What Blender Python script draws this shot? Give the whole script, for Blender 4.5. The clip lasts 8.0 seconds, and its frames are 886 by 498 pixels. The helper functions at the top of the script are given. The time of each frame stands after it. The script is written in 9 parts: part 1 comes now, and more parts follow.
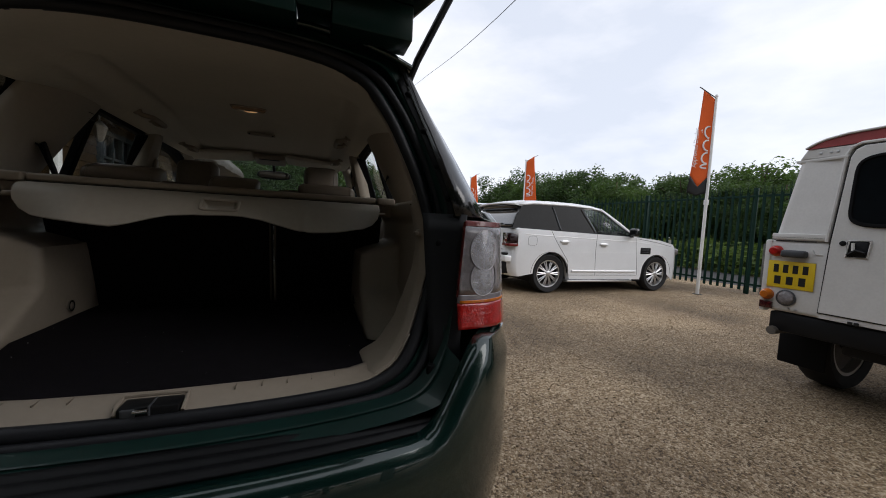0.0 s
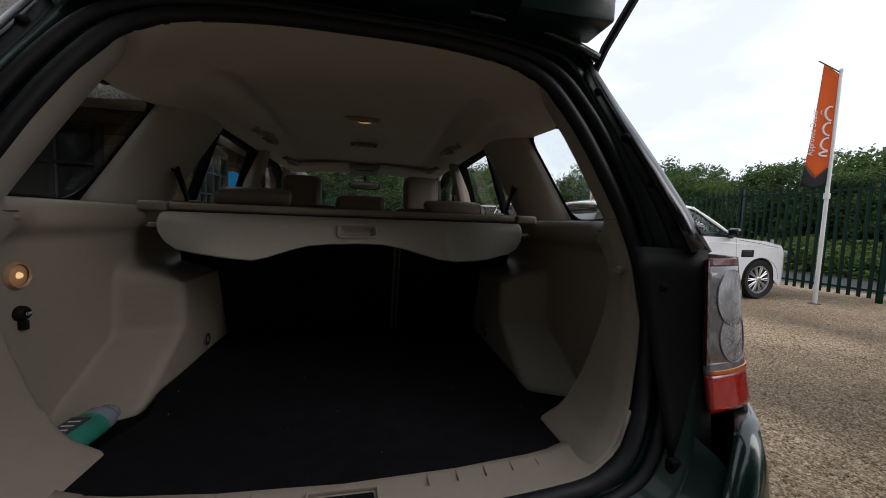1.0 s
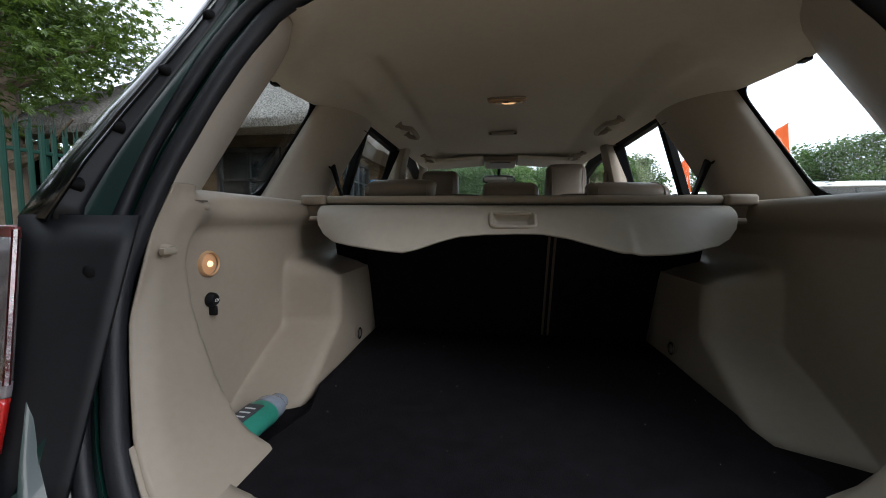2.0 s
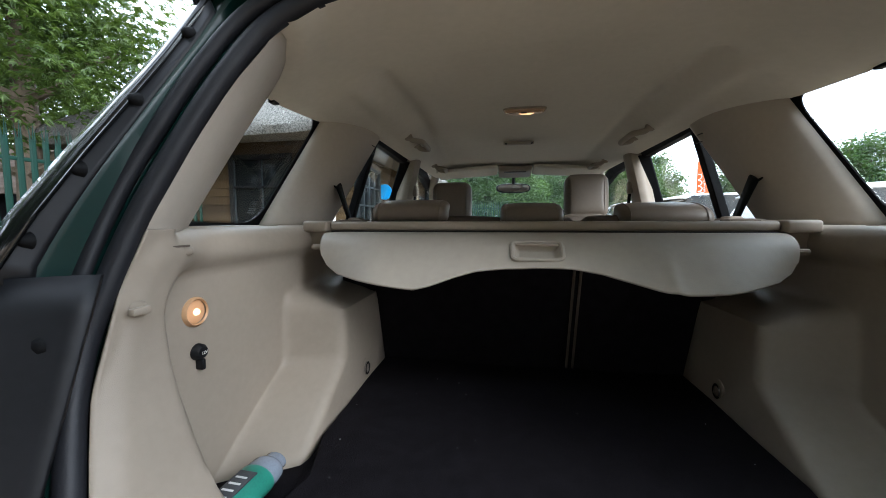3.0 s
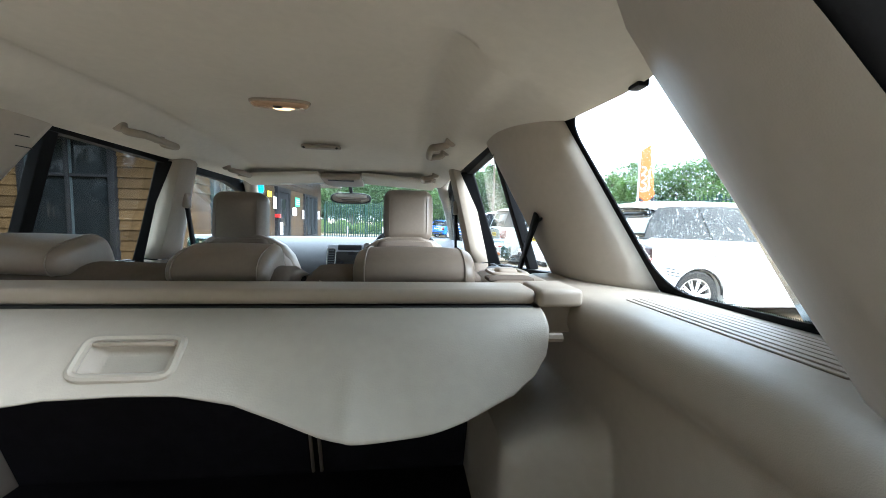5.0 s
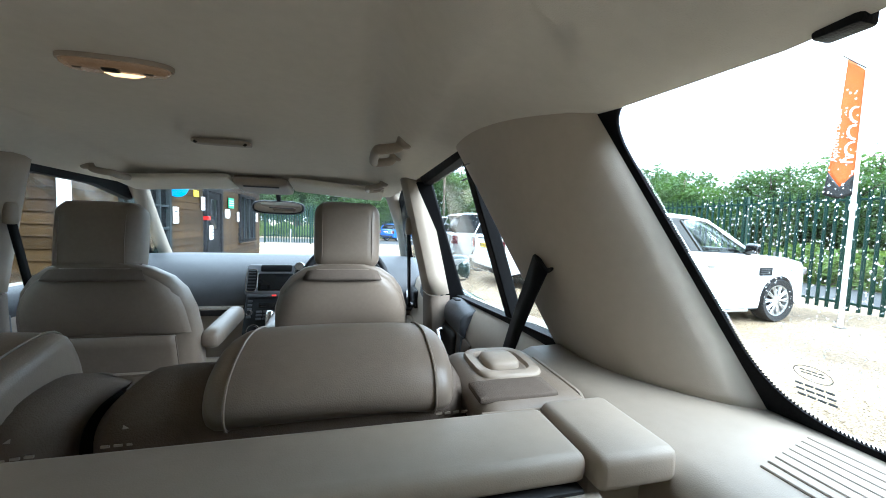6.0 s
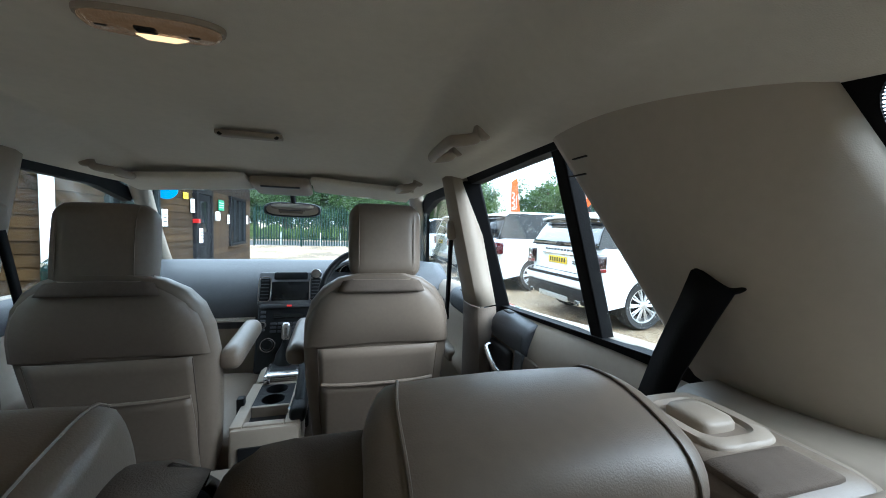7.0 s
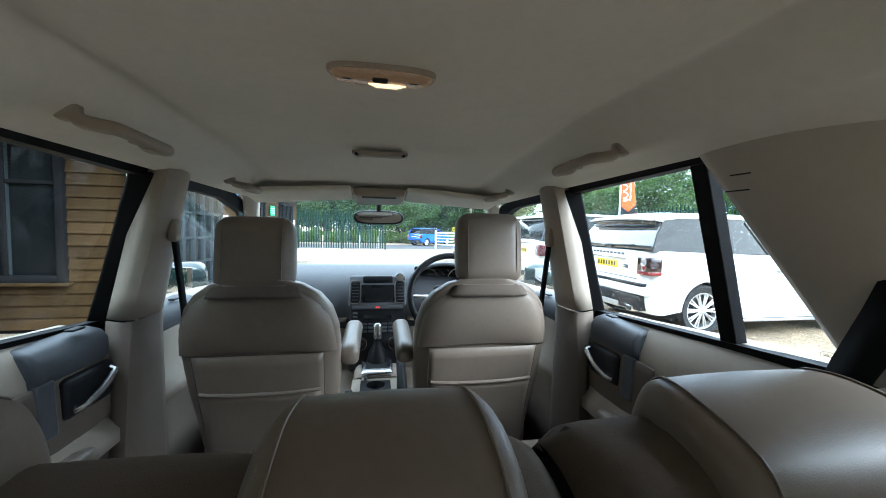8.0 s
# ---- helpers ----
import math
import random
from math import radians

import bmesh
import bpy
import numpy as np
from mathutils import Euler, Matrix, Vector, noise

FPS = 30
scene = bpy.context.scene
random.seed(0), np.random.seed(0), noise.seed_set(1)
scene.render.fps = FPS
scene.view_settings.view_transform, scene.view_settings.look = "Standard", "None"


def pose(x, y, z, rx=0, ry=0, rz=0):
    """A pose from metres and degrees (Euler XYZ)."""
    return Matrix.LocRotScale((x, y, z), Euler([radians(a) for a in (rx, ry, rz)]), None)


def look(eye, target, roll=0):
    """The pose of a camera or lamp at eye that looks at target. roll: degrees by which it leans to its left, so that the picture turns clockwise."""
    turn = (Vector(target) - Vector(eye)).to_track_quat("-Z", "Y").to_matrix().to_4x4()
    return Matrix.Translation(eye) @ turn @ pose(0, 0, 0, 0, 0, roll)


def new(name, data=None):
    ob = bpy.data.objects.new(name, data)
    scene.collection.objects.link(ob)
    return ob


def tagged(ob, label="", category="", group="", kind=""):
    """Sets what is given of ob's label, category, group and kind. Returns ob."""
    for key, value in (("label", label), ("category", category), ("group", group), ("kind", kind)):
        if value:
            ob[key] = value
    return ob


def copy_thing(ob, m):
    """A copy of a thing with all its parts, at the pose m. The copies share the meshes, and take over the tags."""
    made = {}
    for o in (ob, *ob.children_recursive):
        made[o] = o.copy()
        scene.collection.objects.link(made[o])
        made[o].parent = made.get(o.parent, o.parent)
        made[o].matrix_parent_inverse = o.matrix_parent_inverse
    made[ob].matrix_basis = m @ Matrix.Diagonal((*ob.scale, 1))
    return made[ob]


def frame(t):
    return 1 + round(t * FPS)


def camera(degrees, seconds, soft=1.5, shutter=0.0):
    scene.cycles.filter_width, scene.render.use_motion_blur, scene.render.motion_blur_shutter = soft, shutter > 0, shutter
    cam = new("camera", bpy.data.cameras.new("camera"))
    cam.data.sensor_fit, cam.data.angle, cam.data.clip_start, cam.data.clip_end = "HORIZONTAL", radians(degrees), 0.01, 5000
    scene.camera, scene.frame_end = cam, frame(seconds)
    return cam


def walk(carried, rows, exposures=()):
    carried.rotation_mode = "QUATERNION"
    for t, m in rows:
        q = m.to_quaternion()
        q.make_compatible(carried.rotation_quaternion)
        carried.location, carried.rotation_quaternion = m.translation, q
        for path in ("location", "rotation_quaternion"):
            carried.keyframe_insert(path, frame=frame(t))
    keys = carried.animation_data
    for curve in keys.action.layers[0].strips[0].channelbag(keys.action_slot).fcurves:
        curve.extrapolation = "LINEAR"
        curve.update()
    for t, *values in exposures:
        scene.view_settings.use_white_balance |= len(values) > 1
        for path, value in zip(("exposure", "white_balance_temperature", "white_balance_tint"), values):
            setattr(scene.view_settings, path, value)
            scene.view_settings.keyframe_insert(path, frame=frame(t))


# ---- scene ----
cam = camera(102.0, 8.0, soft=0.95)
# seconds, place, then yaw, pitch and roll in degrees
ROWS = [
    (0.0, 0.286, -0.417, 1.174, -20.25, -3.71, 2.99),
    (0.5, 0.155, -0.281, 1.240, -17.36, -3.97, 2.61),
    (1.0, 0.031, -0.122, 1.241, -11.89, -4.32, 2.10),
    (1.5, -0.049, 0.007, 1.217, -1.27, -4.64, 1.06),
    (2.0, -0.055, 0.048, 1.202, 7.47, -4.61, 0.39),
    (2.2, -0.081, 0.060, 1.204, 9.14, -4.54, 0.17),
    (3.3, -0.072, 0.186, 1.283, 9.24, -4.41, -0.14),
    (3.5, 0.021, 0.211, 1.283, 9.38, -4.58, 0.05),
    (4.0, 0.217, 0.268, 1.284, 4.81, -4.53, 0.57),
    (4.5, 0.297, 0.364, 1.312, -0.75, -4.35, 1.00),
    (5.0, 0.323, 0.506, 1.374, -6.12, -4.42, 1.33),
    (5.2, 0.327, 0.563, 1.380, -9.09, -4.00, 1.97),
    (6.3, 0.359, 0.901, 1.449, -14.74, -3.76, 1.66),
    (6.5, 0.336, 0.940, 1.443, -15.21, -3.69, 1.59),
    (7.0, 0.217, 0.980, 1.439, -15.62, -3.41, 1.75),
    (7.5, 0.103, 0.978, 1.448, -14.29, -3.30, 1.48),
    (8.0, -0.004, 0.966, 1.452, -10.35, -3.24, 1.26),
]
EXPOSURES = [(0.0, 0.3, 6320, 13), (0.5, 0.35, 6320, 13), (1.0, 0.5, 6250, 13), (1.5, 1.25, 5950, 12), (2.0, 1.95, 5950, 11), (3.5, 3.0, 5500, 8), (4.5, 3.6, 5400, 7),
             (5.2, 3.9, 5420, 6), (6.5, 3.1, 5200, 4), (7.0, 3.0, 5200, 4), (8.0, 3.35, 5220, 4)]
walk(cam, [(t, Matrix.Translation((x, y, z)) @ pose(0, 0, 0, 0, 0, yaw) @ pose(0, 0, 0, 90 + pitch) @ pose(0, 0, 0, 0, 0, roll))
           for t, x, y, z, yaw, pitch, roll in ROWS], EXPOSURES)

# ---------------- daylight: bright overcast ----------------
world = bpy.data.worlds.new("overcast_sky")
scene.world = world
world.use_nodes = True
wn, wl = world.node_tree.nodes, world.node_tree.links
wn.clear()
w_out = wn.new("ShaderNodeOutputWorld")
w_mix = wn.new("ShaderNodeMixShader")
w_sky = wn.new("ShaderNodeTexSky")
w_sky.sky_type, w_sky.sun_disc = "NISHITA", False
w_sky.sun_elevation, w_sky.sun_rotation = radians(34), radians(131)
w_bg = wn.new("ShaderNodeBackground")
w_bg.inputs["Strength"].default_value = 0.1
w_cloud = wn.new("ShaderNodeBackground")
w_cloud.inputs["Strength"].default_value = 1.0
w_tc = wn.new("ShaderNodeTexCoord")
w_map = wn.new("ShaderNodeMapping")
w_map.inputs["Scale"].default_value = (1.0, 1.0, 2.6)
w_noise = wn.new("ShaderNodeTexNoise")
w_noise.inputs["Scale"].default_value, w_noise.inputs["Detail"].default_value = 2.2, 7
w_noise.inputs["Roughness"].default_value = 0.55
w_ramp = wn.new("ShaderNodeValToRGB")
w_ramp.color_ramp.elements[0].position, w_ramp.color_ramp.elements[0].color = 0.34, (0.70, 0.745, 0.81, 1)
w_ramp.color_ramp.elements[1].position, w_ramp.color_ramp.elements[1].color = 0.66, (1.0, 1.0, 1.0, 1)
wl.new(w_tc.outputs["Generated"], w_map.inputs["Vector"])
wl.new(w_map.outputs["Vector"], w_noise.inputs["Vector"])
wl.new(w_noise.outputs["Fac"], w_ramp.inputs["Fac"])
wl.new(w_ramp.outputs["Color"], w_cloud.inputs["Color"])
wl.new(w_sky.outputs["Color"], w_bg.inputs["Color"])
w_mix.inputs["Fac"].default_value = 0.86
wl.new(w_bg.outputs["Background"], w_mix.inputs[1])
wl.new(w_cloud.outputs["Background"], w_mix.inputs[2])
wl.new(w_mix.outputs["Shader"], w_out.inputs["Surface"])
sun_data = bpy.data.lights.new("sun", "SUN")
sun_data.energy, sun_data.angle, sun_data.color = 1.0, radians(42), (1.0, 0.96, 0.9)
sun = new("sun", sun_data)
sun.matrix_world = look((0, 0, 30), (-30 * 0.83 * math.sin(radians(131)), -30 * 0.83 * math.cos(radians(131)), 30 - 30 * 0.56))

# ---------------- materials ----------------
def material(name, color, rough=0.6, metal=0.0, vary=0.12, scale=8.0, bump=0.0, bump_scale=200.0, spec=0.5,
             coat=0.0, noise_detail=4, color2=None, island=0.0, rnd=0.0, trans=0.0, ior=1.45):
    """A principled surface with two scales of colour variation, a roughness variation and a fine bump."""
    m = bpy.data.materials.new(name)
    m.use_nodes = True
    n, l = m.node_tree.nodes, m.node_tree.links
    b = n["Principled BSDF"]
    b.inputs["Roughness"].default_value, b.inputs["Metallic"].default_value = rough, metal
    b.inputs["Specular IOR Level"].default_value = spec
    b.inputs["Coat Weight"].default_value, b.inputs["Coat Roughness"].default_value = coat, 0.03
    b.inputs["Transmission Weight"].default_value, b.inputs["IOR"].default_value = trans, ior
    tc = n.new("ShaderNodeTexCoord")
    big, fine = n.new("ShaderNodeTexNoise"), n.new("ShaderNodeTexNoise")
    big.inputs["Scale"].default_value, big.inputs["Detail"].default_value = scale, noise_detail
    fine.inputs["Scale"].default_value, fine.inputs["Detail"].default_value = scale * 14, 3
    l.new(tc.outputs["Object"], big.inputs["Vector"])
    l.new(tc.outputs["Object"], fine.inputs["Vector"])
    add = n.new("ShaderNodeMath")
    add.operation = "MULTIPLY_ADD"
    add.inputs[1].default_value = 0.4
    l.new(fine.outputs["Fac"], add.inputs[0])
    half = n.new("ShaderNodeMath")
    half.operation = "MULTIPLY"
    half.inputs[1].default_value = 0.6
    l.new(big.outputs["Fac"], half.inputs[0])
    l.new(half.outputs[0], add.inputs[2])
    ramp = n.new("ShaderNodeValToRGB")
    c2 = color2 or tuple(min(1.0, c * (1 + vary)) for c in color)
    c1 = tuple(c * (1 - vary) for c in color) if color2 is None else color
    ramp.color_ramp.elements[0].position, ramp.color_ramp.elements[1].position = 0.36, 0.64
    ramp.color_ramp.elements[0].color, ramp.color_ramp.elements[1].color = (*c1, 1), (*c2, 1)
    l.new(add.outputs[0], ramp.inputs["Fac"])
    last = ramp.outputs["Color"]
    if island or rnd:
        hsv = n.new("ShaderNodeHueSaturation")
        if rnd:
            info = n.new("ShaderNodeObjectInfo")
            src = info.outputs["Random"]
        else:
            info = n.new("ShaderNodeNewGeometry")
            src = info.outputs["Random Per Island"]
        mr = n.new("ShaderNodeMapRange")
        mr.inputs["To Min"].default_value, mr.inputs["To Max"].default_value = 1 - (island or rnd), 1 + (island or rnd)
        l.new(src, mr.inputs["Value"])
        l.new(mr.outputs["Result"], hsv.inputs["Value"])
        l.new(last, hsv.inputs["Color"])
        last = hsv.outputs["Color"]
    l.new(last, b.inputs["Base Color"])
    rr = n.new("ShaderNodeMapRange")
    rr.inputs["To Min"].default_value, rr.inputs["To Max"].default_value = max(0.02, rough * 0.85), min(1.0, rough * 1.15)
    l.new(big.outputs["Fac"], rr.inputs["Value"])
    l.new(rr.outputs["Result"], b.inputs["Roughness"])
    if bump:
        bt = n.new("ShaderNodeTexNoise")
        bt.inputs["Scale"].default_value, bt.inputs["Detail"].default_value = bump_scale, 3
        l.new(tc.outputs["Object"], bt.inputs["Vector"])
        bp = n.new("ShaderNodeBump")
        bp.inputs["Strength"].default_value, bp.inputs["Distance"].default_value = bump, 0.002
        l.new(bt.outputs["Fac"], bp.inputs["Height"])
        l.new(bp.outputs["Normal"], b.inputs["Normal"])
    return m


def glass(name, tint, gloss=0.9):
    """A thin pane: clear straight through, mirroring more at a slant."""
    m = bpy.data.materials.new(name)
    m.use_nodes = True
    n, l = m.node_tree.nodes, m.node_tree.links
    n.remove(n["Principled BSDF"])
    t, g, mix = n.new("ShaderNodeBsdfTransparent"), n.new("ShaderNodeBsdfGlossy"), n.new("ShaderNodeMixShader")
    lw, pw, ma = n.new("ShaderNodeLayerWeight"), n.new("ShaderNodeMath"), n.new("ShaderNodeMath")
    t.inputs["Color"].default_value = (*tint, 1)
    g.inputs["Roughness"].default_value, g.inputs["Color"].default_value = 0.01, (gloss, gloss, gloss, 1)
    lw.inputs["Blend"].default_value = 0.5
    pw.operation, ma.operation = "POWER", "MULTIPLY_ADD"
    pw.inputs[1].default_value, ma.inputs[1].default_value, ma.inputs[2].default_value = 4.5, 0.55, 0.03
    l.new(lw.outputs["Facing"], pw.inputs[0])
    l.new(pw.outputs[0], ma.inputs[0])
    l.new(ma.outputs[0], mix.inputs["Fac"])
    l.new(t.outputs["BSDF"], mix.inputs[1])
    l.new(g.outputs["BSDF"], mix.inputs[2])
    l.new(mix.outputs["Shader"], n["Material Output"].inputs["Surface"])
    return m


def glow(name, color, strength):
    m = bpy.data.materials.new(name)
    m.use_nodes = True
    b = m.node_tree.nodes["Principled BSDF"]
    b.inputs["Base Color"].default_value = (*color, 1)
    b.inputs["Emission Color"].default_value, b.inputs["Emission Strength"].default_value = (*color, 1), strength
    return m


M_TRIM = material("beige_grained_plastic", (0.285, 0.240, 0.190), 0.55, vary=0.05, scale=5, bump=0.12, bump_scale=900)
M_PILLAR = material("pale_beige_pillar_trim", (0.42, 0.372, 0.31), 0.6, vary=0.04, scale=5, bump=0.12, bump_scale=900)
M_LINER = material("beige_headliner_felt", (0.62, 0.575, 0.50), 0.95, vary=0.04, scale=4, bump=0.3, bump_scale=900, spec=0.1)
M_LEATHER = material("beige_leather", (0.165, 0.133, 0.102), 0.42, vary=0.07, scale=7, bump=0.14, bump_scale=800)
M_SUEDE = material("taupe_seat_cloth", (0.112, 0.090, 0.072), 0.9, vary=0.08, scale=9, bump=0.4, bump_scale=800, spec=0.15)
M_COVER = material("beige_vinyl_blind", (0.36, 0.32, 0.266), 0.55, vary=0.05, scale=4, bump=0.2, bump_scale=500)
M_CARPET = material("black_carpet", (0.0088, 0.0076, 0.0094), 0.97, vary=0.35, scale=30, bump=0.8, bump_scale=900, spec=0.1)
M_RUBBER = material("black_rubber", (0.0035, 0.0037, 0.0045), 0.7, vary=0.2, scale=20, bump=0.2, bump_scale=300, spec=0.18)
M_SEAL = material("grey_black_seal_rubber", (0.011, 0.0115, 0.0145), 0.5, vary=0.15, scale=12, bump=0.15, bump_scale=300, spec=0.4)
M_BLACK = material("black_plastic", (0.0055, 0.0058, 0.0068), 0.5, vary=0.15, scale=15, bump=0.25, bump_scale=600, spec=0.28)
M_PIANO = material("black_gloss_paint", (0.006, 0.0065, 0.007), 0.2, vary=0.2, scale=4, coat=0.6)
M_GREEN = material("dark_green_metallic_paint", (0.003, 0.020, 0.017), 0.25, metal=0.3, vary=0.12, scale=3, coat=1.0)
M_DASH = material("dark_grey_dash_plastic", (0.060, 0.063, 0.069), 0.52, vary=0.1, scale=10, bump=0.35, bump_scale=700, spec=0.38)
M_STACK = material("silver_grey_stack_plastic", (0.13, 0.135, 0.145), 0.4, vary=0.06, scale=12, bump=0.15, bump_scale=600, spec=0.4)
M_CHROME = material("brushed_silver", (0.62, 0.62, 0.62), 0.25, metal=1.0, vary=0.05, scale=20)
M_MIRROR = material("mirror_glass", (0.8, 0.82, 0.84), 0.02, metal=1.0, vary=0.01, scale=2)
M_GLASS = glass("window_glass", (0.93, 0.955, 0.94))
M_SCREEN = material("black_screen_glass", (0.010, 0.011, 0.012), 0.08, vary=0.1, scale=3)


def ribbed(name, color, rough, scale):
    """A lamp lens pressed with a fine lattice of ribs over a mottled reflector."""
    m = material(name, color, rough, vary=0.3, scale=45, coat=0.8)
    n, l = m.node_tree.nodes, m.node_tree.links
    tc, add, bp = n.new("ShaderNodeTexCoord"), n.new("ShaderNodeMath"), n.new("ShaderNodeBump")
    add.operation = "ADD"
    for k, axis in enumerate(("X", "Z")):
        w = n.new("ShaderNodeTexWave")
        w.bands_direction = axis
        w.inputs["Scale"].default_value, w.inputs["Distortion"].default_value = scale, 0.4
        l.new(tc.outputs["Object"], w.inputs["Vector"])
        l.new(w.outputs["Fac"], add.inputs[k])
    bp.inputs["Strength"].default_value, bp.inputs["Distance"].default_value = 0.55, 0.001
    l.new(add.outputs[0], bp.inputs["Height"])
    l.new(bp.outputs["Normal"], n["Principled BSDF"].inputs["Normal"])
    return m


M_LAMPCLEAR = ribbed("clear_ribbed_lens", (0.19, 0.175, 0.18), 0.14, 230)
M_LAMPBOWL = ribbed("bright_ribbed_lens", (0.33, 0.325, 0.34), 0.14, 180)
for m_, k_ in ((M_LAMPBOWL, 0.75), (M_LAMPCLEAR, 0.4)):
    m_.node_tree.nodes["Principled BSDF"].inputs["Metallic"].default_value = k_
M_LAMPROSE = ribbed("rose_ribbed_lens", (0.20, 0.04, 0.04), 0.16, 230)
M_JAMB = material("dark_green_jamb_paint", (0.0022, 0.019, 0.0155), 0.38, vary=0.15, scale=5, coat=0.25, spec=0.4)
M_OFFICEGLASS = material("office_window_glass", (0.005, 0.0058, 0.0064), 0.06, vary=0.3, scale=1.5, spec=0.06)
M_SATIN = material("satin_black_panel", (0.008, 0.0085, 0.0105), 0.5, vary=0.2, scale=6, spec=0.35)
M_LAMPRED = material("red_lens", (0.42, 0.012, 0.010), 0.14, vary=0.25, scale=50, bump=0.7, bump_scale=140, coat=0.8)
M_LAMPDARK = material("dark_red_lens", (0.055, 0.005, 0.006), 0.15, vary=0.3, scale=30, bump=0.5, bump_scale=120, coat=0.7)
M_DROP = material("water_drop", (0.95, 0.97, 1.0), 0.02, vary=0.01, scale=5, trans=1.0, ior=1.33)
M_REARGLASS = material("glossy_rear_glass", (0.02, 0.022, 0.024), 0.05, vary=0.2, scale=2, spec=1.0, coat=1.0)
M_LAMPDEEP = material("deep_red_lens", (0.012, 0.0022, 0.0028), 0.15, vary=0.3, scale=30, coat=0.7)
M_LAMPFOOT = material("plain_red_lens", (0.13, 0.006, 0.006), 0.15, vary=0.2, scale=40, coat=0.7)
M_LAMPGREY = material("grey_lens_band", (0.20, 0.18, 0.19), 0.2, vary=0.2, scale=40, coat=0.7)
M_AMBER = material("amber_lens", (0.55, 0.14, 0.01), 0.2, vary=0.2, scale=50, coat=0.6)
M_BULB = glow("lit_bulb", (1.0, 0.62, 0.28), 0.48)
M_ROOFBULB = glow("dim_roof_bulb", (1.0, 0.58, 0.26), 0.22)
M_LENSGLOW = material("ribbed_lamp_lens", (0.06, 0.040, 0.028), 0.2, vary=0.3, scale=60, bump=0.6, bump_scale=260, trans=0.15)
M_LENSGLOW.node_tree.nodes["Principled BSDF"].inputs["Emission Color"].default_value = (1.0, 0.55, 0.25, 1)
M_LENSGLOW.node_tree.nodes["Principled BSDF"].inputs["Emission Strength"].default_value = 0.008
M_LENSBOOT = glow("lit_boot_lens", (0.55, 0.29, 0.14), 0.05)
M_AMBERTRIM = material("amber_bezel", (0.45, 0.27, 0.14), 0.4, vary=0.1, scale=20)
M_REDGLOW = glow("red_switch_light", (0.9, 0.05, 0.04), 0.05)
M_WHITE = material("white_car_paint", (0.77, 0.78, 0.79), 0.22, vary=0.03, scale=3, coat=0.9)
M_OLDWHITE = material("dull_white_paint", (0.66, 0.65, 0.63), 0.5, vary=0.06, scale=5)
M_SILVER = material("silver_car_paint", (0.40, 0.40, 0.39), 0.3, metal=0.5, vary=0.04, scale=3, coat=0.8)
M_BLUE = material("bright_blue_car_paint", (0.02, 0.11, 0.42), 0.25, metal=0.2, vary=0.05, scale=3, coat=0.9)
M_REDPAINT = material("faded_red_paint", (0.33, 0.05, 0.05), 0.5, vary=0.12, scale=6)
M_DARKGLASS = material("dark_tinted_glass", (0.006, 0.0075, 0.009), 0.07, vary=0.3, scale=1.5, spec=0.10)
M_TYRE = material("tyre_rubber", (0.012, 0.012, 0.013), 0.8, vary=0.2, scale=20, bump=0.4, bump_scale=150)
M_ALLOY = material("silver_alloy", (0.60, 0.60, 0.61), 0.3, metal=0.85, vary=0.06, scale=15)
M_YELLOW = material("yellow_plate", (0.78, 0.55, 0.02), 0.35, vary=0.04, scale=10)
M_INK = material("black_ink", (0.007, 0.007, 0.007), 0.6, vary=0.1, scale=10)
M_PAPER = material("white_paper", (0.75, 0.75, 0.73), 0.8, vary=0.04, scale=6)
M_FENCE = material("green_fence_paint", (0.0033, 0.022, 0.0148), 0.6, vary=0.2, scale=6, bump=0.2, bump_scale=90, spec=0.2)
M_ORANGE = material("orange_flag_cloth", (0.66, 0.10, 0.012), 0.8, vary=0.08, scale=4, bump=0.3, bump_scale=300)
M_FLAGWHITE = material("white_flag_print", (0.75, 0.72, 0.70), 0.8, vary=0.05, scale=4)
M_POLE = material("white_pole", (0.70, 0.70, 0.68), 0.4, vary=0.06, scale=6)
# Board colour lowered, with the shade on the office wall put into it.
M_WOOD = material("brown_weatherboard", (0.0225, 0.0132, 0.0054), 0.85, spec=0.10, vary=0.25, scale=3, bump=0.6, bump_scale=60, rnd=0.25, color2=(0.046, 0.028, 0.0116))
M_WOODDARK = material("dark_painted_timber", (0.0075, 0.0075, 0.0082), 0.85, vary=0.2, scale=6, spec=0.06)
# Window paint set near black, so the bars don't come out white.
M_FRAMEDARK = material("near_black_window_paint", (0.022, 0.027, 0.029), 0.9, vary=0.08, scale=8, spec=0.03)
M_THATCH = material("grey_thatch", (0.022, 0.020, 0.018), 0.95, vary=0.3, scale=34, spec=0.1, bump=1.0, bump_scale=140, noise_detail=8, color2=(0.21, 0.20, 0.186))
M_SHINGLE = material("brown_shingle", (0.16, 0.12, 0.095), 0.9, vary=0.25, scale=8, bump=0.7, bump_scale=60, rnd=0.2)
M_BARK = material("bark", (0.11, 0.085, 0.06), 0.95, vary=0.35, scale=7, bump=1.0, bump_scale=40)
M_SIGNGREEN = material("green_sign", (0.01, 0.28, 0.12), 0.5, vary=0.05, scale=6)
M_SIGNBLUE = material("blue_sign", (0.02, 0.28, 0.65), 0.5, vary=0.05, scale=6)
M_BOTTLE = material("teal_bottle_label", (0.035, 0.22, 0.16), 0.35, vary=0.12, scale=20)
M_BOTTLETOP = material("clear_grey_bottle", (0.22, 0.25, 0.30), 0.2, vary=0.15, scale=25, coat=0.5)
M_TARMAC = material("road_asphalt", (0.05, 0.05, 0.052), 0.9, vary=0.25, scale=3, bump=0.6, bump_scale=120)
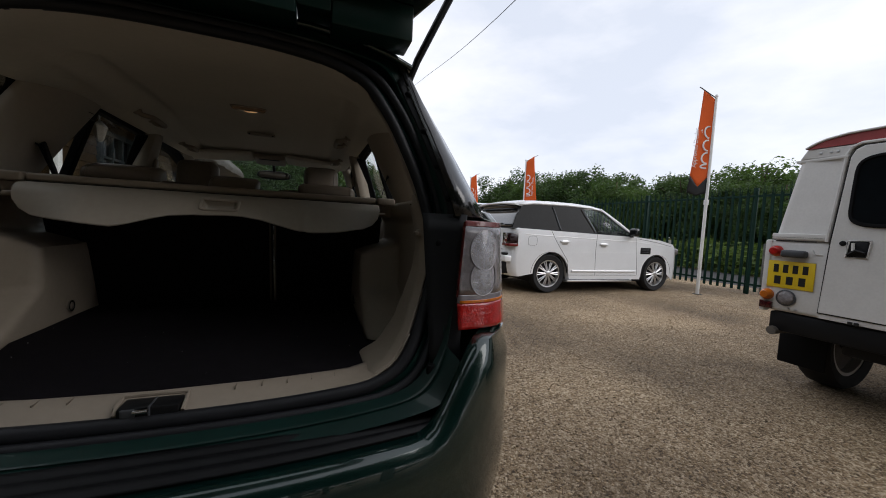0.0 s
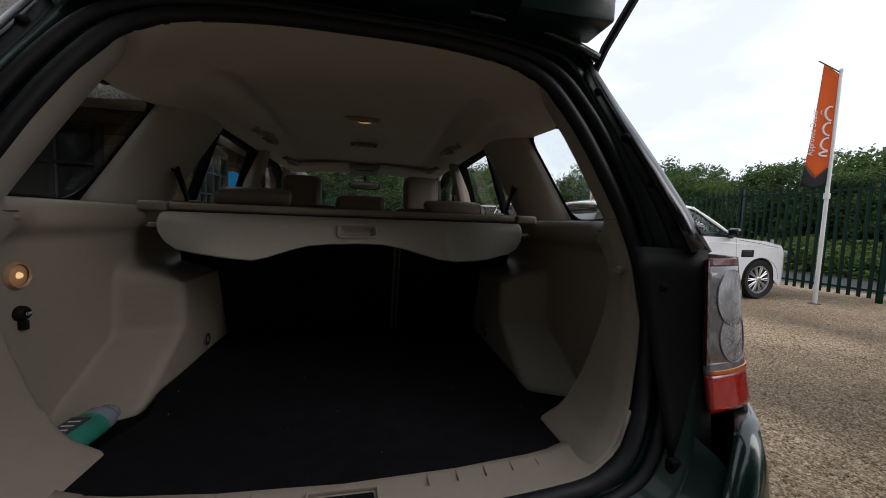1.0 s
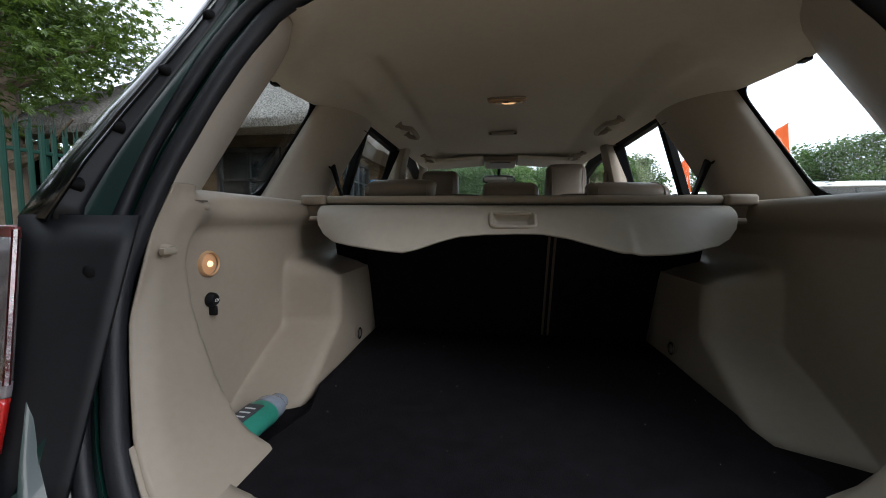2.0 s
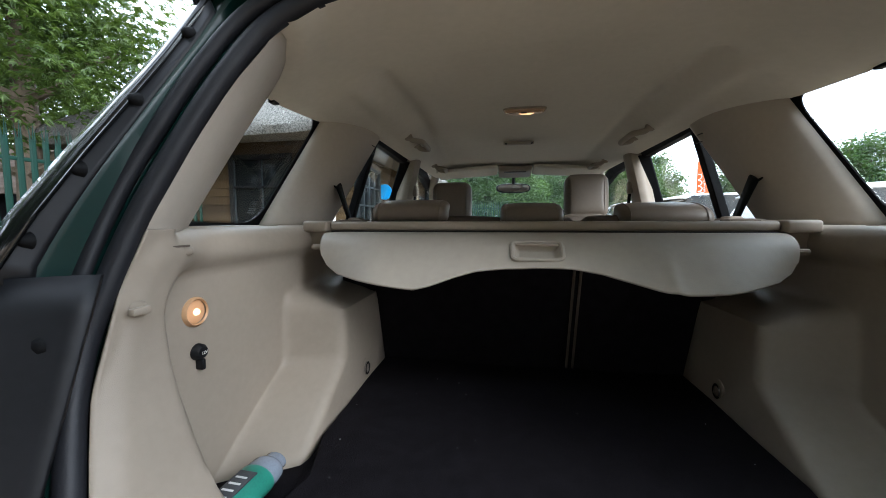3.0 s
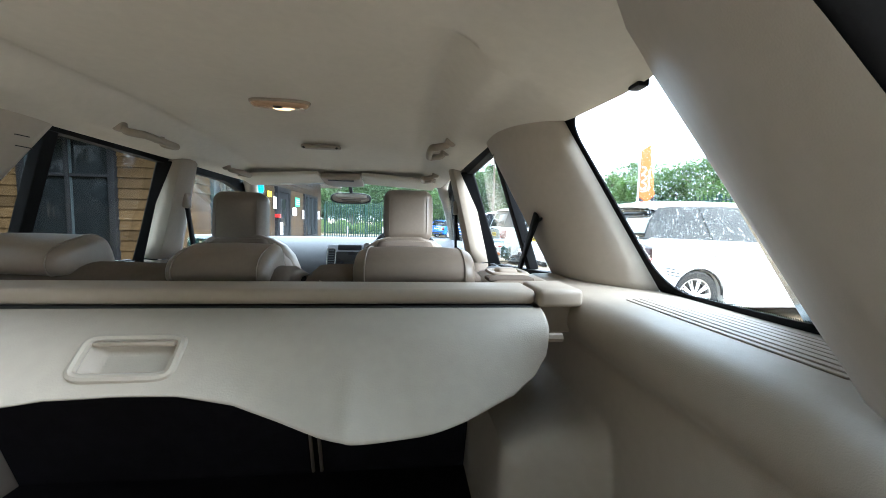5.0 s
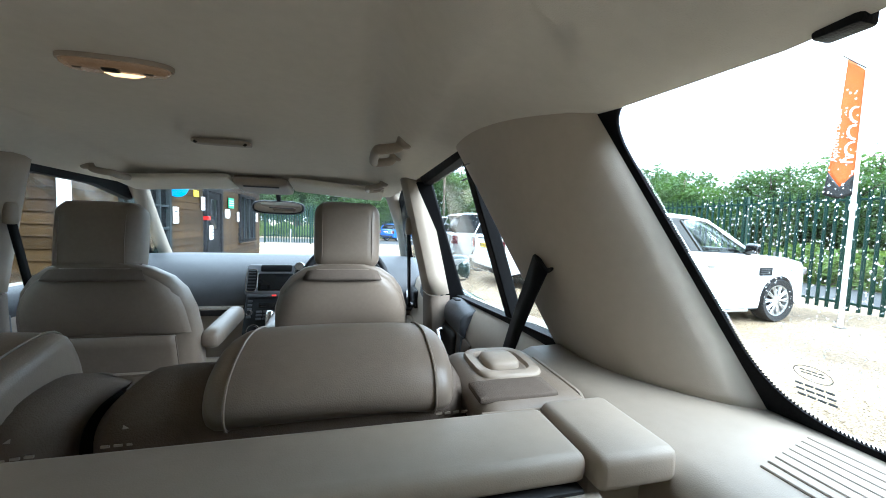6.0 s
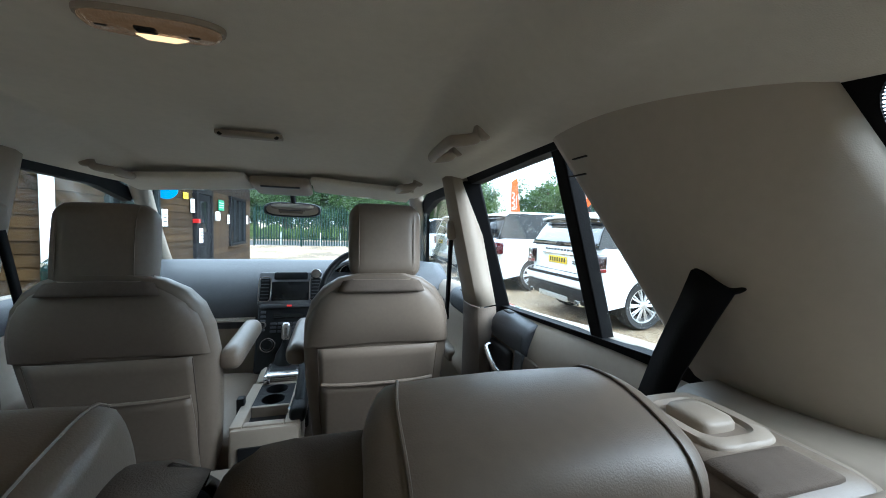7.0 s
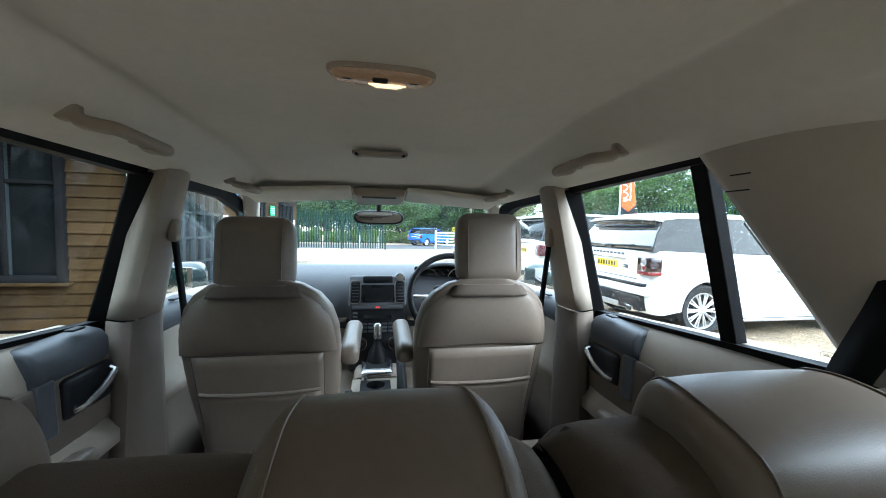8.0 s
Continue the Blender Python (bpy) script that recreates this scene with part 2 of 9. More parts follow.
M_STONE = material("gravel_stone", (0.30, 0.22, 0.135), 0.85, vary=0.2, scale=40, island=0.5)
M_CONCRETE = material("grey_concrete", (0.24, 0.235, 0.22), 0.9, vary=0.2, scale=9, bump=0.5, bump_scale=90)
M_ETCH = material("grey_glass_etching", (0.06, 0.065, 0.065), 0.8, vary=0.1, scale=30)
M_IRON = material("cast_iron", (0.10, 0.088, 0.075), 0.7, vary=0.25, scale=20, bump=0.4, bump_scale=120)


def leaf_material(name, c1, c2):
    m = material(name, c1, 0.55, vary=0.2, scale=2.0, color2=c2, island=0.45)
    n, l = m.node_tree.nodes, m.node_tree.links
    tr, mix = n.new("ShaderNodeBsdfTranslucent"), n.new("ShaderNodeMixShader")
    tr.inputs["Color"].default_value = (c2[0] * 1.6, c2[1] * 1.6, c2[2], 1)
    mix.inputs["Fac"].default_value = 0.3
    l.new(n["Principled BSDF"].outputs["BSDF"], mix.inputs[1])
    l.new(tr.outputs["BSDF"], mix.inputs[2])
    l.new(mix.outputs["Shader"], n["Material Output"].inputs["Surface"])
    return m


M_LEAF = leaf_material("oak_leaves", (0.015, 0.035, 0.0065), (0.074, 0.118, 0.020))
M_LEAFDARK = leaf_material("hedge_leaves", (0.022, 0.052, 0.014), (0.055, 0.10, 0.025))
M_LEAFMID = leaf_material("hawthorn_leaves", (0.032, 0.066, 0.016), (0.075, 0.13, 0.03))
M_LEAFFAR = leaf_material("grass_blades", (0.07, 0.12, 0.024), (0.13, 0.19, 0.045))


def gravel_material():
    """Tan gravel: three sizes of stones by Voronoi cells, damp darker patches."""
    m = bpy.data.materials.new("tan_gravel")
    m.use_nodes = True
    n, l = m.node_tree.nodes, m.node_tree.links
    b = n["Principled BSDF"]
    tc = n.new("ShaderNodeTexCoord")
    vor = n.new("ShaderNodeTexVoronoi")
    vor.inputs["Scale"].default_value = 82
    vor2 = n.new("ShaderNodeTexVoronoi")
    vor2.inputs["Scale"].default_value = 165
    l.new(tc.outputs["Object"], vor.inputs["Vector"])
    l.new(tc.outputs["Object"], vor2.inputs["Vector"])
    ramp = n.new("ShaderNodeValToRGB")
    cr = ramp.color_ramp
    cr.elements[0].position, cr.elements[0].color = 0.0, (0.07, 0.046, 0.025, 1)
    cr.elements[1].position, cr.elements[1].color = 1.0, (0.68, 0.57, 0.42, 1)
    for p, c in ((0.3, (0.25, 0.17, 0.09, 1)), (0.6, (0.35, 0.265, 0.165, 1)), (0.85, (0.42, 0.345, 0.25, 1))):
        cr.elements.new(p).color = c
    sep = n.new("ShaderNodeSeparateColor")
    l.new(vor.outputs["Color"], sep.inputs["Color"])
    big = n.new("ShaderNodeTexNoise")
    big.inputs["Scale"].default_value, big.inputs["Detail"].default_value = 0.45, 5
    l.new(tc.outputs["Object"], big.inputs["Vector"])
    br = n.new("ShaderNodeValToRGB")
    br.color_ramp.elements[0].position, br.color_ramp.elements[0].color = 0.36, (0.46, 0.43, 0.40, 1)
    br.color_ramp.elements[1].position, br.color_ramp.elements[1].color = 0.62, (1.12, 1.08, 1.02, 1)
    l.new(big.outputs["Fac"], br.inputs["Fac"])
    mid = n.new("ShaderNodeTexNoise")
    mid.inputs["Scale"].default_value, mid.inputs["Detail"].default_value, mid.inputs["Roughness"].default_value = 9.0, 6, 0.75
    l.new(tc.outputs["Object"], mid.inputs["Vector"])
    mr = n.new("ShaderNodeMapRange")
    mr.inputs["From Min"].default_value, mr.inputs["From Max"].default_value = 0.3, 0.7
    mr.inputs["To Min"].default_value, mr.inputs["To Max"].default_value = -0.13, 0.13
    l.new(mid.outputs["Fac"], mr.inputs["Value"])
    shift = n.new("ShaderNodeMath")
    shift.operation = "ADD"
    sep2 = n.new("ShaderNodeSeparateColor")
    l.new(vor2.outputs["Color"], sep2.inputs["Color"])
    both_sizes = n.new("ShaderNodeMix")
    both_sizes.inputs["Factor"].default_value = 0.42
    l.new(sep.outputs["Red"], both_sizes.inputs["A"])
    l.new(sep2.outputs["Red"], both_sizes.inputs["B"])
    stretch = n.new("ShaderNodeMapRange")
    stretch.inputs["From Min"].default_value, stretch.inputs["From Max"].default_value = 0.18, 0.82
    l.new(both_sizes.outputs["Result"], stretch.inputs["Value"])
    l.new(stretch.outputs["Result"], shift.inputs[0])
    l.new(mr.outputs["Result"], shift.inputs[1])
    l.new(shift.outputs[0], ramp.inputs["Fac"])
    mul = n.new("ShaderNodeMix")
    mul.data_type, mul.blend_type = "RGBA", "MULTIPLY"
    mul.inputs["Factor"].default_value = 1.0
    l.new(ramp.outputs["Color"], mul.inputs["A"])
    l.new(br.outputs["Color"], mul.inputs["B"])
    l.new(mul.outputs["Result"], b.inputs["Base Color"])
    b.inputs["Roughness"].default_value = 0.85
    hs = n.new("ShaderNodeMath")
    hs.operation = "ADD"
    l.new(vor.outputs["Distance"], hs.inputs[0])
    l.new(vor2.outputs["Distance"], hs.inputs[1])
    bp = n.new("ShaderNodeBump")
    bp.inputs["Strength"].default_value, bp.inputs["Distance"].default_value, bp.invert = 0.7, 0.007, True
    l.new(hs.outputs[0], bp.inputs["Height"])
    l.new(bp.outputs["Normal"], b.inputs["Normal"])
    return m


M_GRAVEL = gravel_material()

# ---------------- building tools ----------------
def empty(name, label="", category="", group="", kind="", at=None):
    ob = new(name)
    ob.empty_display_size = 0.1
    if at is not None:
        ob.matrix_basis = at
    return tagged(ob, label, category, group, kind)


def part(name, bm, mat, parent=None, label="", angle=42, bevel=0.0, solid=0.0, recalc=True):
    """Link a bmesh as one mesh object under its thing."""
    if recalc:
        bmesh.ops.recalc_face_normals(bm, faces=bm.faces[:])
    me = bpy.data.meshes.new(name)
    bm.to_mesh(me)
    bm.free()
    me.materials.append(mat)
    me.polygons.foreach_set("use_smooth", [True] * len(me.polygons))
    me.set_sharp_from_angle(angle=radians(angle))
    ob = new(name, me)
    if parent is not None:
        ob.parent = parent
    if label:
        tagged(ob, label)
    if solid:
        md = ob.modifiers.new("thickness", "SOLIDIFY")
        md.thickness, md.offset = solid, 0.0
    if bevel:
        md = ob.modifiers.new("soft_edges", "BEVEL")
        md.width, md.segments, md.limit_method, md.angle_limit = bevel, 3, "ANGLE", radians(40)
        md.harden_normals = False
    return ob


def box(x0, x1, y0, y1, z0, z1, r=0.0, seg=2, bm=None, m=None):
    """A box, its edges rounded by r; added to bm where given."""
    own = bmesh.new()
    bmesh.ops.create_cube(own, size=1.0, matrix=Matrix.Translation(((x0 + x1) / 2, (y0 + y1) / 2, (z0 + z1) / 2)) @ Matrix.Diagonal((abs(x1 - x0), abs(y1 - y0), abs(z1 - z0), 1)))
    if r:
        bmesh.ops.bevel(own, geom=own.edges[:], offset=r, segments=seg, profile=0.5, affect="EDGES")
    if m is not None:
        own.transform(m)
    return own if bm is None else merge(bm, own)


def merge(bm, other):
    me = bpy.data.meshes.new("tmp")
    other.to_mesh(me)
    other.free()
    bm.from_mesh(me)
    bpy.data.meshes.remove(me)
    return bm


def grid(fn, us, vs, close_u=False):
    """A sheet of quads through fn(u, v)."""
    bm = bmesh.new()
    rows = [[bm.verts.new(fn(u, v)) for v in vs] for u in us]
    n = len(us)
    for i in range(n if close_u else n - 1):
        a, b = rows[i], rows[(i + 1) % n]
        for j in range(len(vs) - 1):
            bm.faces.new((a[j], a[j + 1], b[j + 1], b[j]))
    return bm


def loft(sections, close=True, caps=True):
    """Skin over closed rings of equal length."""
    bm = bmesh.new()
    rings = [[bm.verts.new(p) for p in s] for s in sections]
    n = len(rings[0])
    for a, b in zip(rings, rings[1:]):
        for j in range(n if close else n - 1):
            k = (j + 1) % n
            bm.faces.new((a[j], a[k], b[k], b[j]))
    if caps and close:
        bm.faces.new(rings[0][::-1])
        bm.faces.new(rings[-1])
    return bm


def prism(outline, axis, lo, hi):
    """An outline in the plane across the axis, given as pairs, drawn out from lo to hi."""
    def put(p, h):
        return {"x": (h, p[0], p[1]), "y": (p[0], h, p[1]), "z": (p[0], p[1], h)}[axis]
    return loft([[put(p, lo) for p in outline], [put(p, hi) for p in outline]])


def tube(points, r, sides=8, close=False, flat=1.0):
    """A tube along points; r may be a list."""
    pts = [Vector(p) for p in points]
    n = len(pts)
    rs = r if isinstance(r, (list, tuple)) else [r] * n
    rings, up = [], None
    for i, p in enumerate(pts):
        a = pts[i - 1] if (i > 0 or close) else p
        b = pts[(i + 1) % n] if (i < n - 1 or close) else p
        d = (b - a).normalized()
        if up is None:
            up = Vector((0, 0, 1)) if abs(d.z) < 0.9 else Vector((0, 1, 0))
        side = d.cross(up).normalized()
        up = side.cross(d).normalized()
        rings.append([p + rs[i] * (math.cos(t) * side + flat * math.sin(t) * up) for t in [2 * math.pi * k / sides for k in range(sides)]])
    if close:
        bm = bmesh.new()
        rr = [[bm.verts.new(q) for q in s] for s in rings]
        for i in range(n):
            a, b = rr[i], rr[(i + 1) % n]
            for j in range(sides):
                k = (j + 1) % sides
                bm.faces.new((a[j], a[k], b[k], b[j]))
        return bm
    return loft(rings)


def spline(points, steps=5, close=False):
    """Catmull-Rom points through the given ones."""
    p = [Vector(q) for q in points]
    n = len(p)
    out = []
    for i in range(n if close else n - 1):
        if close:
            a, b, c, d = p[i - 1], p[i], p[(i + 1) % n], p[(i + 2) % n]
        else:
            a, b, c, d = p[max(i - 1, 0)], p[i], p[i + 1], p[min(i + 2, n - 1)]
        for k in range(steps):
            t = k / steps
            out.append(0.5 * ((2 * b) + (c - a) * t + (2 * a - 5 * b + 4 * c - d) * t * t + (3 * b - a - 3 * c + d) * t ** 3))
    if not close:
        out.append(p[-1])
    return out


def lathe(profile, sides=32, m=None, close=False):
    """A solid of revolution about the y axis from (radius, y) pairs."""
    prof = profile + ([profile[0]] if close else [])
    bm = bmesh.new()
    rings = []
    for k in range(sides):
        t = 2 * math.pi * k / sides
        rings.append([bm.verts.new((r * math.cos(t), y, r * math.sin(t))) for r, y in prof])
    for k in range(sides):
        a, b = rings[k], rings[(k + 1) % sides]
        for j in range(len(prof) - 1):
            bm.faces.new((a[j], b[j], b[j + 1], a[j + 1]))
    bmesh.ops.remove_doubles(bm, verts=bm.verts[:], dist=1e-5)
    if m is not None:
        bm.transform(m)
    return bm


def pillow(sx, sy, sz, r, puff=(0, 0, 0), cuts=7, m=None):
    """A stuffed block: rounded by r, its faces swollen."""
    bm = bmesh.new()
    bmesh.ops.create_cube(bm, size=2.0)
    bmesh.ops.subdivide_edges(bm, edges=bm.edges[:], cuts=cuts, use_grid_fill=True)
    h = Vector((sx / 2, sy / 2, sz / 2))
    for v in bm.verts:
        # crowd the points towards the edges, where the roundness lies
        u = Vector([math.copysign(abs(c) ** 0.6, c) for c in v.co])
        p = Vector((u.x * h.x, u.y * h.y, u.z * h.z))
        q = Vector([max(-(h[i] - r), min(h[i] - r, p[i])) for i in range(3)])
        d = p - q
        if d.length > 1e-9:
            p = q + d.normalized() * r
        p.x += math.copysign(puff[0], u.x) * (1 - u.y ** 2) * (1 - u.z ** 2) * abs(u.x)
        p.y += math.copysign(puff[1], u.y) * (1 - u.x ** 2) * (1 - u.z ** 2) * abs(u.y)
        p.z += math.copysign(puff[2], u.z) * (1 - u.x ** 2) * (1 - u.y ** 2) * abs(u.z)
        v.co = p
    if m is not None:
        bm.transform(m)
    return bm


def mirrored(bm):
    out = bm.copy()
    out.transform(Matrix.Diagonal((-1, 1, 1, 1)))
    bmesh.ops.reverse_faces(out, faces=out.faces[:])
    return out


def both(name, bm, mat, parent, label="", **kw):
    """A part on the right-hand side and its twin on the left."""
    twin = mirrored(bm)
    return part(name, bm, mat, parent, label, **kw), part(name, twin, mat, parent, label, **kw)


def smooth(a, b, x):
    t = max(0.0, min(1.0, (x - a) / (b - a)))
    return t * t * (3 - 2 * t)


def lerp(a, b, t):
    return a + (b - a) * t


def steps(a, b, n):
    return [lerp(a, b, i / n) for i in range(n + 1)]


def interp(x, table):
    if x <= table[0][0]:
        return table[0][1]
    for (x0, y0), (x1, y1) in zip(table, table[1:]):
        if x <= x1:
            return lerp(y0, y1, (x - x0) / (x1 - x0))
    return table[-1][1]

# ---------------- ground ----------------
def make_ground():
    def h(u, v):
        return (u, v, 0.0)
    bm = grid(h, [-900, -60, -20, -10, -5, 0, 5, 10, 20, 60, 900], [-900, -60, -20, -10, -5, 0, 5, 10, 20, 60, 900])
    tagged(part("ground", bm, M_GRAVEL), "tan gravel yard with damp darker patches", "ground", kind="structure")


make_ground()

# ---------------- the car: outlines and planes ----------------
# x to the car's right, y forward, z up; the tailgate opening leans forward with height
HALF = [(0, 1.632), (0.14, 1.630), (0.26, 1.618), (0.35, 1.596), (0.42, 1.555), (0.475, 1.475), (0.515, 1.39), (0.558, 1.275), (0.581, 1.19),
        (0.590, 1.12), (0.582, 1.05), (0.560, 0.98), (0.53, 0.90), (0.487, 0.835), (0.43, 0.803), (0.36, 0.790), (0.2, 0.779), (0, 0.775)]
OUTER = [(0, 1.70), (0.16, 1.70), (0.30, 1.698), (0.42, 1.692), (0.515, 1.68), (0.555, 1.57), (0.59, 1.45), (0.625, 1.31), (0.648, 1.20),
         (0.652, 1.08), (0.650, 0.99), (0.645, 0.93), (0.635, 0.87), (0.615, 0.82), (0.57, 0.775), (0.43, 0.75), (0.22, 0.735), (0, 0.73)]


def lean(z):
    return 0.39 + 0.33 * (z - 0.75)


def hole_x(z):
    """Half the opening's width at a height, below its crown."""
    return interp(z, sorted((zz, xx) for xx, zz in HALF[4:15]))


def belt_x(z):
    """The slanting plane of the rear side windows."""
    return 0.78 - 0.45 * (z - 1.25)


car = empty("car", "dark green estate car with its tailgate open and beige cabin", "car")


# ---- body round the opening ----
def ring_points(half, dy):
    right = [(x, lean(z) + dy(z), z) for x, z in half]
    left = [(-x, y, z) for x, y, z in right[-2:0:-1]]
    return right + left


def rear_set_back(z):
    return -0.085 * (1 - smooth(1.15, 1.66, z))


def opening():
    inner = ring_points([(x * 1.03 + (0.012 if x > 0 else 0), z + (0.012 if z > 1.2 else -0.012)) for x, z in HALF], lambda z: 0.055)
    lip = ring_points([(x * 1.03 + (0.012 if x > 0 else 0), z + (0.012 if z > 1.2 else -0.012)) for x, z in HALF], lambda z: -0.005)
    outer = ring_points(OUTER, rear_set_back)
    across = lambda k, dy: [tuple(Vector(a).lerp(Vector(b), k) + Vector((0, dy, 0))) for a, b in zip(lip, outer)]
    back = [(x * 1.02, y + 0.12, z) for x, y, z in outer]
    # a deep channel beside the seal, then a raised ridge and the outer flange
    rings = [spline(r, 4, True) for r in (inner, lip, across(0.26, 0.030), across(0.44, 0.032), across(0.50, -0.004), across(0.54, -0.006), across(0.59, 0.006), outer, back)]
    # beside the lamps the painted flange stays behind the satin panel
    for ring, push in ((rings[-2], 0.0), (rings[-1], 0.12)):
        for p in ring:
            k = smooth(0.84, 0.885, p.z) * (1 - smooth(1.165, 1.215, p.z)) * (1 if abs(p.x) > 0.60 else 0)
            p.x = lerp(p.x, math.copysign(0.602, p.x), k)
            p.y = lerp(p.y, max(p.y, lean(p.z) - 0.040 + push), k)
    bm = bmesh.new()
    rv = [[bm.verts.new(p) for p in r] for r in rings]
    n = len(rv[0])
    for a, b in zip(rv, rv[1:]):
        for j in range(n):
            k = (j + 1) % n
            bm.faces.new((a[j], a[k], b[k], b[j]))
    part("tailgate_surround", bm, M_JAMB, car, "dark green painted door jamb", solid=0.004, angle=60)
    # satin black strips carrying the rubber stops
    m, o = rings[1], rings[-2]
    for side in (1, -1):
        pick = [(p, q) for p, q in zip(m, o) if p.x * side > 0.25 and 1.19 < q.z < 1.64]
        pick.sort(key=lambda c: c[1].z)
        strip = grid(lambda i, v: pick[i][0].lerp(pick[i][1], v) + Vector((0, -0.006, 0)), range(len(pick)), [0.57, 0.66, 0.72, 0.95, 1.0])
        part("stop_strip", strip, M_SATIN, car, "satin black strip", solid=0.004)
        for z in (1.25, 1.345, 1.44, 1.54):
            p, q = min(pick, key=lambda c: abs(c[0].lerp(c[1], 0.78).z - z))
            at = p.lerp(q, 0.78) + Vector((0, -0.009, 0))
            part("rubber_stop", lathe([(0, -0.010), (0.005, -0.0085), (0.008, -0.004), (0.0095, 0.0), (0.011, 0.002)], 14, Matrix.Translation(at)), M_RUBBER, car, "black rubber stop")
    # a thick double-lipped rubber seal round the opening
    for grow, lift, dy, r in ((1.0, 0.011, 0.004, 0.0150), (1.02, 0.034, -0.006, 0.0115)):
        line = spline(ring_points([(x * grow + lift * smooth(0, 0.1, x), z + (lift * 0.8 if z > 1.2 else -lift * 0.8)) for x, z in HALF], lambda z, d=dy: d), 6, True)
        part("door_seal", tube(line, r, 14, True), M_SEAL, car, "black rubber seal", angle=70)


opening()


def d_pillar_outer():
    zs = [1.20, 1.28, 1.36, 1.44, 1.52, 1.60, 1.665]
    tab = sorted((z, x) for x, z in OUTER[4:9])

    def f(u, v):
        x0 = interp(v, tab)
        y0 = lean(v) + rear_set_back(v)
        a = Vector((x0 - 0.012, y0 - 0.006, v))
        e = interp(v, [(1.20, 0.095), (1.60, 0.035)])
        b = Vector((x0 + 0.40 * e, y0 + 0.0, v))
        c = Vector((x0 + e, y0 + 0.05, v))
        d = Vector((belt_x(v) + 0.035, 0.88 + 0.29 * (v - 1.25), v))
        pts = [a, b, c, lerp(c, d, 0.55), d]
        return pts[u]
    both("rear_pillar_cover", grid(f, range(5), zs), M_PIANO, car, "gloss black pillar cover", solid=0.006)


d_pillar_outer()


# ---- tail lamps, set into the corners ----
def tail_lamp():
    plan = spline([(0.631, 0.380, 0), (0.685, 0.386, 0), (0.742, 0.404, 0), (0.788, 0.442, 0), (0.812, 0.50, 0), (0.824, 0.59, 0)], 4)

    def at(u, z):
        """A point round the corner at fraction u, leaning with height."""
        i = u * (len(plan) - 1)
        a = plan[min(int(i), len(plan) - 2)].lerp(plan[min(int(i) + 1, len(plan) - 1)], i - min(int(i), len(plan) - 2))
        k = (z - 0.92) / 0.265
        return Vector((lerp(a.x, a.x * 0.965 + 0.02, k), a.y + 0.055 * k, z))

    def band(z0, z1, name, mat, label, u0=0.0, u1=1.0, out=0.0):
        def f(u, z):
            p = at(u, z)
            k = max(0.0, (z - 0.995) / 0.195)
            p.x += 0.030 * (1 - u) * k
            return p + Vector((0.3, -1, 0)).normalized() * out
        return both(name, grid(f, steps(u0, u1, 16), steps(z0, z1, 8)), mat, lamp, label, solid=0.008)
    lamp = car
    band(0.920, 0.983, "tail_lamp_red_lens", M_LAMPRED, "red ribbed tail lamp lens")
    band(0.984, 1.003, "tail_lamp_band", M_LAMPGREY, "smoky grey lens band")
    band(1.004, 1.175, "tail_lamp_clear_lens", M_LAMPCLEAR, "clear ribbed lamp lens", 0.0, 0.78)
    band(1.004, 1.175, "tail_lamp_side_lens", M_LAMPROSE, "rose tinted side lens", 0.79, 1.0)
    band(0.9835, 0.990, "tail_lamp_amber_line", M_AMBER, "amber line over the red lens", 0.02, 0.98, 0.002)
    band(1.176, 1.190, "tail_lamp_top_edge", M_LAMPROSE, "rose tinted top edge")
    # two round reflectors one above the other
    def on_lens(u, z):
        p = at(u, z)
        p.x += 0.030 * (1 - u) * max(0.0, (z - 0.995) / 0.195)
        return p + Vector((0.35, -1, 0)).normalized() * 0.005
    for zc, r, out in ((1.117, 0.053, 0.001), (1.046, 0.046, -0.001)):
        bowl = grid(lambda t, k: on_lens(0.27 + 3.3 * r * k * math.cos(t), zc + r * k * math.sin(t)) + Vector((0.3, -1, 0)).normalized() * (out + 0.003 * (1 - k * k)), [2 * math.pi * q / 32 for q in range(33)], steps(0.02, 1, 5))
        both("lamp_bowl", bowl, M_LAMPBOWL, car, "bright ribbed round lens")
    for zc, r in ((1.117, 0.053), (1.046, 0.046)):
        ring = [on_lens(0.27 + 3.3 * r * math.cos(t), zc + r * math.sin(t)) for t in [2 * math.pi * k / 32 for k in range(32)]]
        both("lamp_ring", tube(ring, 0.0014, 6, True), M_LAMPGREY, car, "faint lamp ring")
    edge = [at(0.0, z) + Vector((0.030 * max(0.0, (z - 0.995) / 0.195) - 0.003, -0.004, 0)) for z in steps(1.0, 1.186, 8)]
    both("tail_lamp_red_edge", tube(edge, 0.0035, 6), M_LAMPDARK, car, "dark red lamp edge")


tail_lamp()


# ---- corner panels, bumper, sides ----
def corner_panels():
    # gloss black strip between the opening and the lamp
    def f(u, z):
        k = (z - 0.80) / 0.40
        x = lerp(0.566, lerp(0.632, 0.664, k), u)
        return (x, lerp(lean(z) - 0.026, 0.366 + 0.075 * k, u ** 1.3), z)
    both("lamp_side_panel", grid(f, steps(0, 1, 5), steps(0.83, 1.205, 8)), M_SATIN, car, "satin black panel", solid=0.006)
    both("bumper_stop", box(0.555, 0.588, 0.372, 0.392, 0.800, 0.840, 0.006), M_RUBBER, car, "black rubber buffer")
    both("panel_plug", lathe([(0, -0.006), (0.008, -0.004), (0.011, 0.0)], 14, Matrix.Translation((0.603, 0.470, 1.127))), M_RUBBER, car, "black plug")


corner_panels()


